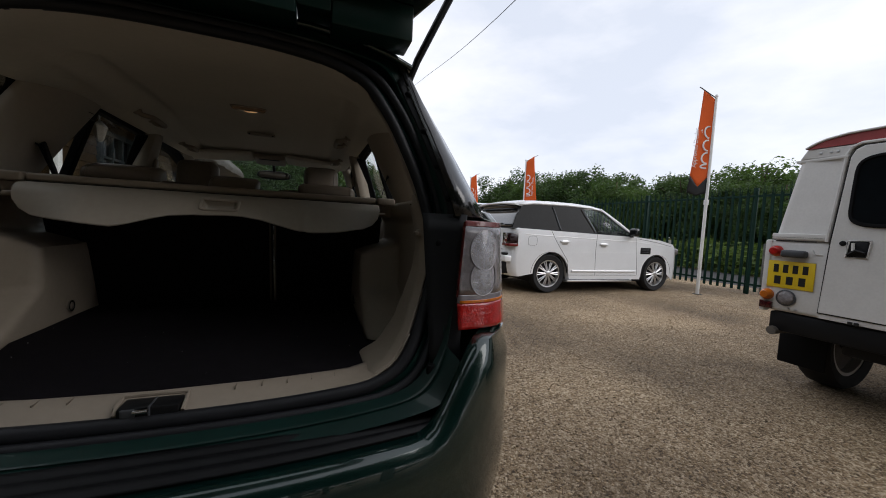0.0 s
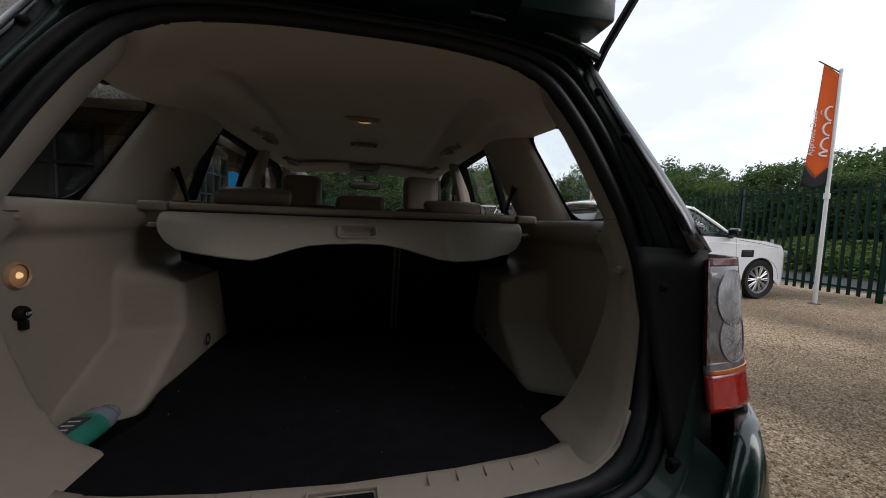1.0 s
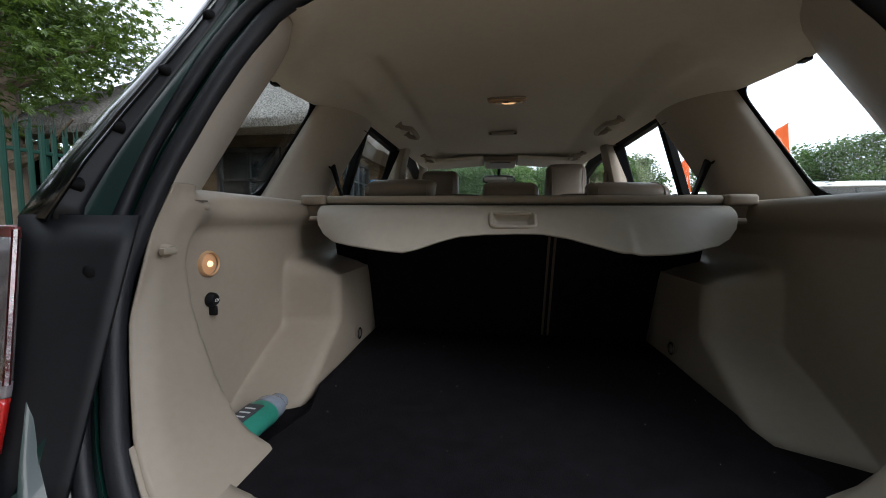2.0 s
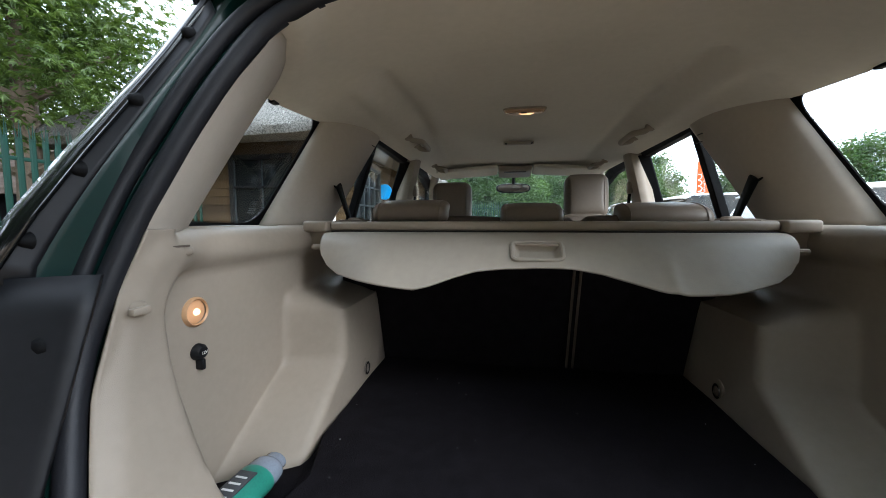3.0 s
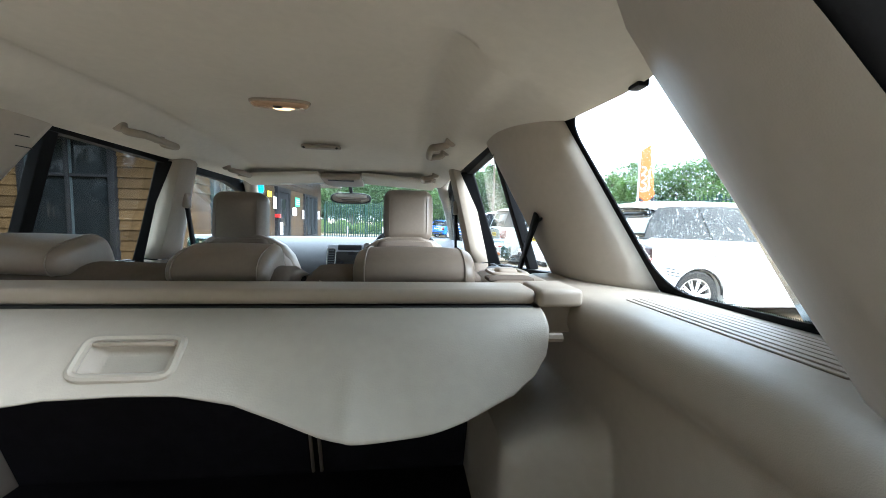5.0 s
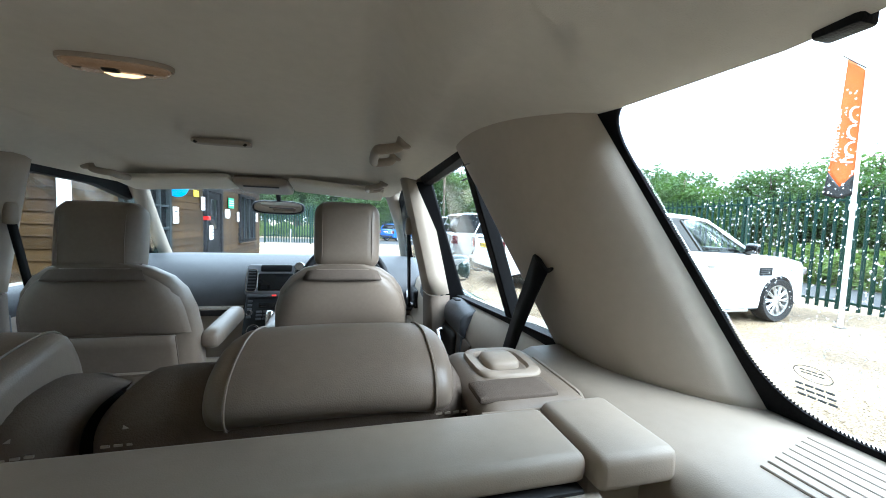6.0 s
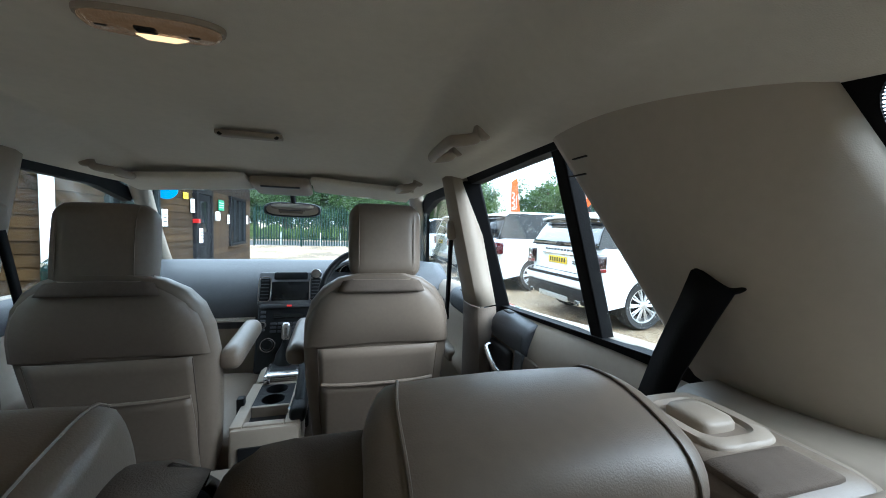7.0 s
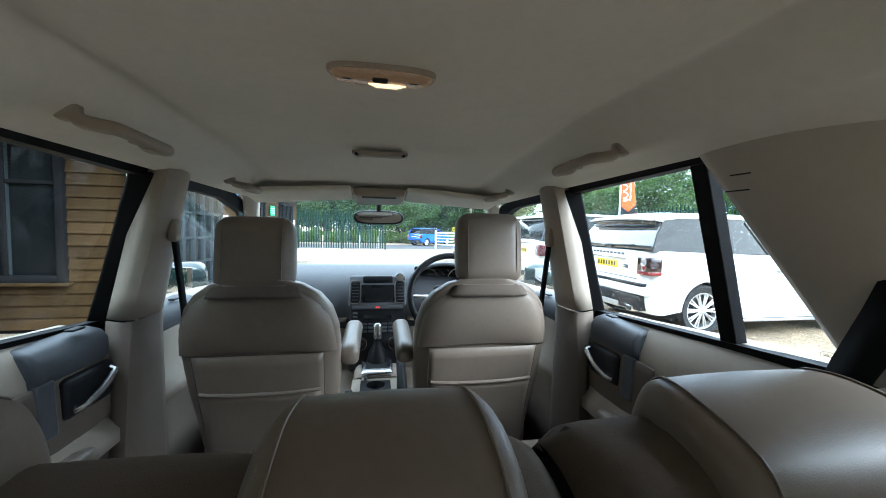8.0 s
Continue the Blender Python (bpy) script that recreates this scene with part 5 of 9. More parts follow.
# ---- front seats ----
def front_seat(s, label):
    def P(x, y, z):
        return (s * x, y, z)
    cx = 0.325
    # back: outline narrows to the shoulders, shell bowed
    zs = [0.62, 0.70, 0.78, 0.88, 0.98, 1.08, 1.16, 1.22, 1.26, 1.29, 1.305]
    sec = []
    for z in zs:
        hw = interp(z, [(0.62, 0.175), (0.78, 0.195), (0.98, 0.212), (1.12, 0.216), (1.20, 0.205), (1.255, 0.17), (1.29, 0.12), (1.305, 0.07)])
        y = interp(z, [(0.62, 2.13), (0.9, 2.07), (1.15, 2.005), (1.305, 1.985)])
        d = interp(z, [(0.62, 0.14), (1.1, 0.13), (1.25, 0.10), (1.305, 0.05)])
        ring = []
        for t in [2 * math.pi * k / 36 for k in range(36)]:
            c, q = math.cos(t), math.sin(t)
            ring.append(Vector(P(cx + hw * math.copysign(abs(c) ** 0.45, c), y + d / 2 + d / 2 * math.copysign(abs(q) ** 0.55, q), z)))
        sec.append(ring)
    seat = part("front_seat", loft(sec), M_LEATHER, car, label, angle=70)
    # seams: a yoke over an inset panel with a pocket across its foot
    def back_y(z):
        return interp(z, [(0.62, 2.13), (0.9, 2.07), (1.15, 2.005), (1.305, 1.985)])

    def panel(u, z):
        hw = interp(z, [(0.66, 0.150), (0.90, 0.168), (1.10, 0.172)])
        return P(cx + u * hw, back_y(z) - 0.0045 + 0.006 * abs(u) ** 6, z)
    part("seat_back_panel", grid(panel, steps(-1, 1, 20), steps(0.66, 1.088, 12)), M_LEATHER, seat, "beige leather back panel", solid=0.004, angle=70)
    part("map_pocket", grid(lambda u, z: P(cx + u * 0.162, back_y(z) - 0.013 + 0.008 * u ** 4 - 0.005 * smooth(0.89, 0.975, z), z), steps(-1, 1, 16), steps(0.66, 0.975, 10)), M_LEATHER, seat, "beige seat pocket", solid=0.004, angle=70)
    part("pocket_hem", tube([P(cx + u * 0.162, back_y(0.975) - 0.019 + 0.008 * u ** 4, 0.976 - 0.004 * (1 - u * u)) for u in steps(-1, 1, 14)], 0.0055, 8), M_LEATHER, seat)
    for u in (-1, 1):
        part("seat_seam", tube([P(cx + u * interp(z, [(0.66, 0.151), (0.9, 0.169), (1.10, 0.173)]), back_y(z) + 0.0005, z) for z in steps(0.66, 1.085, 10)], 0.0016, 6), M_SUEDE, seat, "darker seam")

    def yoke(u, z):
        hw = interp(z, [(1.09, 0.208), (1.16, 0.200), (1.22, 0.180), (1.262, 0.140), (1.290, 0.095)])
        k = (z - 1.09) / 0.2
        return P(cx + u * hw, back_y(z) - 0.002 - 0.014 * (1 - abs(u) ** 4) * math.sin(math.pi * min(1.0, 0.03 + k * 1.0)) ** 0.75 + 0.022 * abs(u) ** 8, z + 0.010 * (1 - u * u) * (1 - k))
    part("seat_yoke", grid(yoke, steps(-1, 1, 26), [1.09, 1.093, 1.10, 1.115, 1.14, 1.17, 1.20, 1.23, 1.255, 1.275, 1.290]), M_LEATHER, seat, "padded leather yoke", solid=0.004, angle=80)
    def saddle(u, v):
        a = v * math.pi / 2
        return P(cx + u * lerp(0.120, 0.085, v), 2.032 - 0.060 * math.cos(a) + 0.010 * u ** 4, 1.256 + 0.053 * math.sin(a) - 0.010 * u ** 4 * v)
    part("shoulder_insert", grid(saddle, steps(-1, 1, 10), steps(0, 1, 10)), M_SUEDE, seat, "taupe cloth insert under the head restraint", solid=0.004, angle=70)
    part("seat_cushion", pillow(0.46, 0.50, 0.17, 0.06, (0, 0, 0.012), 7, Matrix.Translation(P(cx, 2.42, 0.70)) @ Matrix.Rotation(radians(6), 4, "X")), M_LEATHER, seat, "beige leather cushion")
    part("seat_base", box(s * cx - 0.19, s * cx + 0.19, 2.12, 2.60, 0.47, 0.62, 0.02), M_BLACK, seat, "black seat frame")
    # head restraint: tall upright pad
    m = Matrix.Translation(P(0.336, 2.045, 1.392 if s > 0 else 1.364)) @ Matrix.Rotation(radians(-7), 4, "X")
    bm = pillow(0.200, 0.095, 0.212, 0.034, (0.004, 0.006, 0.004), 9, m)
    rest = part("head_restraint", bm, M_LEATHER, seat, "beige leather head restraint", angle=60)
    for u in (-1, 1):
        loop = [m @ Vector((u * 0.076, 0.0505 * math.copysign(abs(math.cos(t)) ** 0.6, math.cos(t)), 0.1070 * math.copysign(abs(math.sin(t)) ** 0.6, math.sin(t)))) for t in [2 * math.pi * k / 30 for k in range(30)]]
        part("restraint_piping", tube(loop, 0.0016, 6, True), M_LEATHER, seat)
        part("restraint_post", tube([m @ Vector((u * 0.055, 0.0, -0.09)), m @ Vector((u * 0.055, 0.0, -0.135))], 0.007, 8), M_BLACK, seat, "black post")
    arm = pillow(0.062, 0.30, 0.062, 0.026, (0, 0, 0.004), 7, Matrix.Translation(P(0.088, 2.235, 1.055)) @ Matrix.Rotation(radians(4), 4, "X"))
    part("seat_armrest", arm, M_LEATHER, seat, "folding beige armrest")
    part("belt_buckle", box(s * 0.10 - 0.012, s * 0.10 + 0.012, 2.25, 2.28, 0.74, 0.86, 0.005), M_BLACK, seat, "black belt buckle")


front_seat(1, "beige leather driver's front seat")
front_seat(-1, "beige leather front passenger seat")


# ---- dashboard ----
def dashboard():
    def top(u, v):
        x = u * 0.74
        prof = spline([(2.72, 0.96, 0), (2.665, 1.02, 0), (2.655, 1.07, 0), (2.675, 1.125, 0), (2.735, 1.19, 0), (2.83, 1.232, 0), (2.98, 1.245, 0), (3.40, 1.115, 0)], 3)
        p = prof[v]
        return (x, p[0] + 0.02 * u * u, p[1] - 0.02 * abs(u) ** 6)
    part("dashboard", grid(top, steps(-1, 1, 26), range(22)), M_DASH, car, "dark grey dashboard", solid=0.01, angle=60)
    part("lower_dash", grid(lambda u, z: (u * 0.72, lerp(2.78, 2.71, (z - 0.6) / 0.36), z), steps(-1, 1, 10), steps(0.60, 0.985, 5)), M_TRIM, car, "beige lower dashboard", solid=0.01)
    for x0, x1 in ((-0.70, -0.135), (0.135, 0.22)):
        part("dash_strip", box(x0, x1, 2.648, 2.68, 1.012, 1.036, 0.008), M_CHROME, car, "silver dash strip")
    # centre stack: a raked upper slab with the screen over a steeper lower one
    low = Matrix.Translation((0, 2.575, 0.985)) @ Matrix.Rotation(radians(-24), 4, "X")
    high = Matrix.Translation((0, 2.628, 1.100)) @ Matrix.Rotation(radians(-24), 4, "X")

    def b(tilt, x0, x1, z0, z1, d, name, mat, label="", r=0.004, back=0.06):
        return part(name, box(x0, x1, -d, back, z0, z1, r, m=tilt), mat, car, label)
    b(low, -0.122, 0.122, -0.16, 0.122, 0.0, "radio_panel", M_BLACK, "black radio and heater panel", 0.012)
    b(high, -0.132, 0.132, -0.010, 0.138, 0.0, "screen_surround", M_STACK, "silver grey screen surround", 0.014, 0.10)
    b(high, -0.076, 0.076, 0.006, 0.090, 0.004, "screen", M_SCREEN, "black navigation screen")
    b(high, -0.070, 0.070, 0.098, 0.134, 0.006, "top_tray", M_BLACK, "grey lidded tray", 0.008, 0.02)
    part("light_sensor", lathe([(0, -0.012), (0.020, -0.010), (0.024, 0.0)], 18, high @ Matrix.Translation((0.102, 0, 0.124))), M_CHROME, car, "round silver sensor")
    for x in (-0.102, 0.102):
        v = b(high, x - 0.020, x + 0.020, 0.006, 0.104, 0.004, "air_vent", M_BLACK, "black air vent", 0.006)
        for k in range(6):
            part("vent_slat", box(x - 0.016, x + 0.016, -0.007, 0.0, 0.016 + 0.015 * k, 0.019 + 0.015 * k, 0.001, 1, m=high), M_DASH, v)
        ring = [high @ Vector((x + 0.024 * math.copysign(abs(math.cos(t)) ** 0.4, math.cos(t)), -0.006, 0.055 + 0.053 * math.copysign(abs(math.sin(t)) ** 0.4, math.sin(t)))) for t in [2 * math.pi * k / 28 for k in range(28)]]
        part("vent_rim", tube(ring, 0.003, 6, True), M_CHROME, v)
    b(low, -0.115, 0.115, 0.100, 0.117, 0.006, "switch_strip", M_DASH, "grey switch strip", 0.003)
    b(low, -0.010, 0.010, 0.104, 0.112, 0.009, "hazard_switch", M_REDGLOW, "red lit hazard switch", 0.002)
    b(low, -0.062, 0.062, 0.055, 0.075, 0.004, "disc_slot", M_SCREEN, "", 0.002)
    for r in range(3):
        for c in range(5):
            x, z = -0.058 + 0.029 * c, 0.034 - 0.016 * r
            b(low, x - 0.012, x + 0.012, z - 0.005, z + 0.005, 0.005, "radio_button", M_DASH, "", 0.002)
    for k in range(5):
        b(low, -0.110, -0.090, 0.078 - 0.018 * k, 0.088 - 0.018 * k, 0.004, "radio_button", M_DASH, "", 0.002)
    for x, z, r in ((-0.098, 0.030, 0.012), (0.098, 0.030, 0.012), (-0.074, -0.052, 0.027), (0.074, -0.052, 0.027)):
        k = part("dial", lathe([(0, -0.022), (r * 0.7, -0.021), (r * 0.8, -0.004), (r, -0.003), (r, 0.0)], 22, low @ Matrix.Translation((x, 0, z))), M_BLACK, car, "black dial")
        ring = [low @ Vector((x + r * math.cos(t), -0.004, z + r * math.sin(t))) for t in [2 * math.pi * q / 24 for q in range(24)]]
        part("dial_rim", tube(ring, 0.0025, 6, True), M_CHROME, k)
    # instrument hood and dials before the driver
    hood = [[(0.325 + 0.17 * math.cos(t), y, 1.185 + 0.095 * math.sin(t) * (1.0 if y < 2.8 else 0.8)) for t in [math.pi * k / 16 for k in range(17)]] for y in (2.66, 2.72, 2.80, 2.92)]
    part("instrument_hood", loft(hood, close=False), M_DASH, car, "dark grey instrument hood", solid=0.012)
    part("instrument_panel", box(0.18, 0.47, 2.76, 2.78, 1.14, 1.26, 0.01), M_SCREEN, car, "black instrument panel")
    for x in (0.25, 0.40):
        ring = [(x + 0.048 * math.cos(t), 2.755, 1.20 + 0.048 * math.sin(t)) for t in [2 * math.pi * k / 28 for k in range(28)]]
        part("gauge_rim", tube(ring, 0.003, 6, True), M_CHROME, car, "silver gauge rim")
    # steering wheel
    st = Matrix.Translation((0.325, 2.50, 1.158)) @ Matrix.Rotation(radians(-24), 4, "X")
    rimp = [st @ Vector((0.187 * math.cos(t), 0, 0.187 * math.sin(t))) for t in [2 * math.pi * k / 48 for k in range(48)]]
    wheel = part("steering_wheel", tube(rimp, 0.0145, 10, True), M_BLACK, car, "black leather steering wheel")
    part("wheel_hub", pillow(0.17, 0.05, 0.13, 0.022, (0, 0.006, 0), 6, st @ Matrix.Translation((0, 0.03, -0.01))), M_BLACK, wheel, "black airbag hub")
    for a in (180, 0, 235, 305):
        t = radians(a)
        part("wheel_spoke", tube([st @ Vector((0.06 * math.cos(t), 0.025, 0.06 * math.sin(t))), st @ Vector((0.18 * math.cos(t), 0.003, 0.18 * math.sin(t)))], [0.024, 0.015], 8, flat=0.5), M_CHROME if a in (0, 180) else M_BLACK, wheel, "silver spoke" if a in (0, 180) else "")
    part("wheel_badge", pillow(0.035, 0.006, 0.018, 0.003, (0, 0, 0), 3, st @ Matrix.Translation((0, 0.000, 0.005))), M_CHROME, wheel)
    part("steering_column", tube([(0.325, 2.53, 1.145), (0.325, 2.75, 1.06)], 0.045, 12), M_BLACK, wheel, "black column")
    for s in (1, -1):
        part("side_vent", lathe([(0.02, -0.004), (0.045, -0.006), (0.052, 0.0), (0.052, 0.03)], 24, Matrix.Translation((s * 0.665, 2.72, 1.10))), M_BLACK, car, "black round vent")
        part("speaker", lathe([(0, -0.004), (0.03, -0.006), (0.034, 0)], 20, Matrix.Translation((s * 0.68, 3.0, 1.20)) @ Matrix.Rotation(radians(s * -35), 4, "Z")), M_CHROME, car, "silver tweeter")


dashboard()


def console():
    # tunnel between the seats with gear lever, cup holders and tray
    def f(u, y):
        ring = [(-0.100, 0.50), (-0.095, 0.79), (-0.088, 0.825), (-0.076, 0.834), (0.076, 0.834), (0.088, 0.825), (0.095, 0.79), (0.100, 0.50)]
        x, z = ring[u]
        return (x, y, z + (0.035 * smooth(2.36, 2.62, y) if z > 0.7 else 0))
    con = part("centre_console", grid(f, range(8), [2.425, 2.5, 2.6, 2.72]), M_TRIM, car, "beige centre console", solid=0.006)
    for x0, x1, y0, y1 in ((-0.098, -0.064, 2.12, 2.425), (0.052, 0.098, 2.12, 2.425), (-0.064, 0.052, 2.12, 2.145), (-0.064, 0.052, 2.232, 2.246), (-0.064, 0.052, 2.405, 2.425)):
        part("console_top", box(x0, x1, y0, y1, 0.800, 0.836, 0.004), M_TRIM, con)
    for s in (-1, 1):
        part("console_side", box(s * 0.094, s * 0.100, 2.12, 2.425, 0.50, 0.81, 0.002), M_TRIM, con)
    tray = [[(x, y, z) for x, y in ((-0.066, 2.143), (0.054, 2.143), (0.054, 2.234), (-0.066, 2.234))] for z in (0.830, 0.765)]
    part("console_tray", loft(tray + [[(lerp(x, -0.006, 0.999), lerp(y, 2.19, 0.999), 0.765) for x, y, z in tray[1]]], caps=False), M_DASH, con, "dark storage tray", solid=0.003)
    for yc in (2.286, 2.365):
        sq = []
        for k in range(24):
            t = 2 * math.pi * k / 24
            m = max(abs(math.cos(t)), abs(math.sin(t)))
            sq.append((-0.006 + 0.060 * math.cos(t) / m, yc + 0.0405 * math.sin(t) / m, 0.834))
        rings = [sq] + [[(-0.006 + r * math.cos(2 * math.pi * k / 24), yc + r * math.sin(2 * math.pi * k / 24), z) for k in range(24)] for r, z in ((0.0375, 0.835), (0.0355, 0.832), (0.0335, 0.77), (0.0005, 0.768))]
        part("cup_holder", loft(rings, caps=False), M_BLACK, con, "black cup holder", angle=50)
    part("console_end", box(-0.095, 0.095, 2.105, 2.125, 0.50, 0.832, 0.01), M_TRIM, con)
    part("console_pocket", box(-0.07, 0.07, 2.098, 2.107, 0.66, 0.78, 0.004), M_INK, con, "dark pocket")
    tip = Matrix.Rotation(radians(8), 4, "X")
    part("gear_plate", pillow(0.130, 0.20, 0.018, 0.008, (0, 0, 0.003), 6, Matrix.Translation((0, 2.52, 0.866)) @ tip), M_CHROME, con, "silver gear surround")
    part("gear_insert", pillow(0.100, 0.155, 0.018, 0.008, (0, 0, 0.002), 6, Matrix.Translation((0, 2.525, 0.871)) @ tip), M_BLACK, con, "black gear panel")
    gait = [[(w * math.cos(t), y + w * math.sin(t), z) for t in [2 * math.pi * k / 16 for k in range(16)]] for w, y, z in ((0.045, 2.52, 0.875), (0.038, 2.525, 0.91), (0.02, 2.53, 0.94), (0.014, 2.532, 0.965))]
    part("gear_gaiter", loft(gait), M_BLACK, con, "black leather gaiter")
    part("gear_knob", pillow(0.038, 0.052, 0.076, 0.017, (0, 0, 0), 6, Matrix.Translation((0, 2.535, 0.998)) @ Matrix.Rotation(radians(-12), 4, "X")), M_CHROME, con, "silver gear knob")
    for x, y in ((-0.05, 2.415), (0.066, 2.18)):
        part("power_cap", lathe([(0, -0.014), (0.012, -0.013), (0.014, 0.0)], 14, Matrix.Translation((x, y, 0.838)) @ Matrix.Rotation(radians(-90), 4, "X")), M_CHROME, con, "silver button")
    part("handbrake", tube([(0.088, 2.20, 0.855), (0.088, 2.28, 0.905), (0.088, 2.38, 0.955), (0.088, 2.42, 0.97)], [0.020, 0.017, 0.016, 0.012], 10), M_BLACK, con, "black handbrake lever")
    part("handbrake_boot", pillow(0.05, 0.13, 0.05, 0.018, (0, 0, 0), 5, Matrix.Translation((0.088, 2.19, 0.845))), M_BLACK, con)


console()


# ---- loose things in the boot ----
def load_cover():
    cover = empty("load_cover", "beige roller load cover hanging over the boot", "load cover")
    part("cassette", box(-0.530, 0.530, 1.043, 1.120, 1.246, 1.270, 0.009, 3), M_TRIM, cover, "beige roller housing", angle=60)
    # Solid black strip put in for the shade under the roller housing.
    part("shadow_gap", box(-0.525, 0.525, 1.040, 1.06, 1.236, 1.2455, 0.002), M_INK, cover, "black strip for the shaded gap")
    for s in (1, -1):
        part("end_cap", box(s * 0.532, s * 0.604, 1.034, 1.126, 1.243, 1.272, 0.008, 3), M_TRIM, cover, "beige end cap")
        part("end_block", box(s * 0.540, s * 0.600, 1.058, 1.125, 1.196, 1.244, 0.006), M_TRIM, cover)
        part("guide_pin", tube([(s * 0.522, 1.012, 1.204), (s * 0.560, 1.012, 1.204)], 0.007, 8), M_TRIM, cover, "beige guide pin")

    # the hanging flap: it leaves the roller nearly level, then falls to a waved lower edge
    def drop(x):
        a = abs(x)
        return interp(a, [(0, 0.136), (0.07, 0.138), (0.13, 0.148), (0.18, 0.166), (0.23, 0.186), (0.265, 0.196), (0.30, 0.193), (0.40, 0.182), (0.47, 0.170), (0.505, 0.148), (0.528, 0.112), (0.536, 0.07)])

    fall = [(0.0, 1.041, 1.241), (0.035, 1.006, 1.235), (0.072, 0.972, 1.218), (0.112, 0.944, 1.188), (0.15, 0.920, 1.159), (0.20, 0.888, 1.121)]
    fall = [(d, p.x, p.y) for d, p in zip([k * 0.2 / 30 for k in range(31)], [Vector((interp(k * 0.2 / 30, [(a, b) for a, b, c in fall]), interp(k * 0.2 / 30, [(a, c) for a, b, c in fall]))) for k in range(31)])]
    for _ in range(4):
        fall = [fall[0]] + [(b[0], (a[1] + 2 * b[1] + c[1]) / 4, (a[2] + 2 * b[2] + c[2]) / 4) for a, b, c in zip(fall, fall[1:], fall[2:])] + [fall[-1]]

    def on(x, d, h):
        """A point of the flap d down from the roller, h proud of it; held by the pins, the ends hang steeper."""
        y, z = interp(d, [(a, b) for a, b, c in fall]), interp(d, [(a, c) for a, b, c in fall])
        y += 0.42 * d * smooth(0.34, 0.55, abs(x))
        return Vector((x, y - 0.65 * h, z + 0.75 * h))

    def f(x, v):
        d = drop(x) * v
        ripple = 0.0022 * math.sin(x * 31) * (d / 0.2) + 0.005 * math.exp(-((x - 0.262) / 0.012) ** 2) * smooth(0.06, 0.2, d) - 0.003 * math.exp(-((x + 0.33) / 0.05) ** 2) * smooth(0.03, 0.15, d)
        # the pressed hollow of the pull handle
        hx, hd = (0.050 - abs(x)) / 0.010, (0.021 - abs(d - 0.092)) / 0.010
        ripple -= 0.016 * smooth(0, 1, hx) * smooth(0, 1, hd)
        return on(x, d, ripple)
    part("flap", grid(f, steps(-0.536, 0.536, 220), steps(0, 1, 50)), M_COVER, cover, "pale beige vinyl flap", solid=0.004, angle=70)
    # pull handle: raised rim round a hollow
    rim = [on(0.054 * math.copysign(abs(math.cos(t)) ** 0.3, math.cos(t)), 0.092 + 0.025 * math.copysign(abs(math.sin(t)) ** 0.3, math.sin(t)), 0.003) for t in [2 * math.pi * k / 44 for k in range(44)]]
    part("handle_rim", tube(rim, 0.0052, 8, True), M_COVER, cover, "beige handle rim")
    part("handle_lip", box(-0.046, 0.046, -0.005, 0.005, -0.003, 0.003, 0.0025, m=Matrix.Translation(on(0, 0.075, 0.003))), M_TRIM, cover)


load_cover()


def boot_mat():
    right = [(0.0, 0.472), (0.2, 0.480), (0.35, 0.496), (0.455, 0.516), (0.462, 0.530), (0.492, 0.535), (0.500, 0.60), (0.475, 0.70), (0.470, 0.80), (0.478, 0.85), (0.480, 1.0), (0.495, 1.32)]
    left = [(-0.495, 1.32), (-0.480, 1.0), (-0.478, 0.86), (-0.44, 0.74), (-0.463, 0.64), (-0.492, 0.535), (-0.462, 0.530), (-0.455, 0.516), (-0.35, 0.496), (-0.2, 0.480)]
    bm = prism([(x * 0.965, y - 0.012) for x, y in right + left], "z", 0.781, 0.804)
    tagged(part("boot_mat", bm, M_CARPET, None, bevel=0.004), "black carpet mat lying on the boot floor", "mat")
    # lint specks
    rng = random.Random(5)
    b = bmesh.new()
    for k in range(26):
        x, y = rng.uniform(-0.44, 0.44), rng.uniform(0.52, 1.2)
        bmesh.ops.create_icosphere(b, subdivisions=1, radius=rng.uniform(0.0004, 0.0009), matrix=Matrix.Translation((x, y, 0.805)))
    tagged(part("lint", b, M_PAPER), "pale specks of lint on the boot mat", "lint", kind="stuff")


boot_mat()


def bottle():
    b = empty("bottle", "clear bottle with a teal label lying in the boot corner", "bottle", at=pose(-0.512, 0.665, 0.806, 0, 0, -3))
    prof = [(0, -0.09), (0.022, -0.088), (0.029, -0.078), (0.030, -0.02), (0.030, 0.045)]
    flat = Matrix.Diagonal((1.15, 1, 0.85, 1))
    part("bottle_body", lathe(prof + [(0.0295, 0.060), (0.026, 0.068), (0.020, 0.073), (0, 0.074)], 20, flat), M_BOTTLETOP, b, "clear grey bottle")
    part("label", lathe([(0.0308, -0.072), (0.0312, -0.070), (0.0312, 0.034), (0.0308, 0.036)], 20, flat), M_BOTTLE, b, "teal label")
    part("label_panel", box(-0.017, 0.017, -0.056, 0.018, 0.0245, 0.0275, 0.001), M_DASH, b, "dark label panel")
    for k in range(4):
        part("label_line", box(-0.012, 0.010, -0.046 + 0.015 * k, -0.042 + 0.015 * k, 0.0272, 0.0280, 0), M_PAPER, b)
    part("cap", lathe([(0, 0.090), (0.018, 0.089), (0.020, 0.086), (0.020, 0.074), (0, 0.073)], 16, flat), M_BOTTLETOP, b, "grey cap")


bottle()


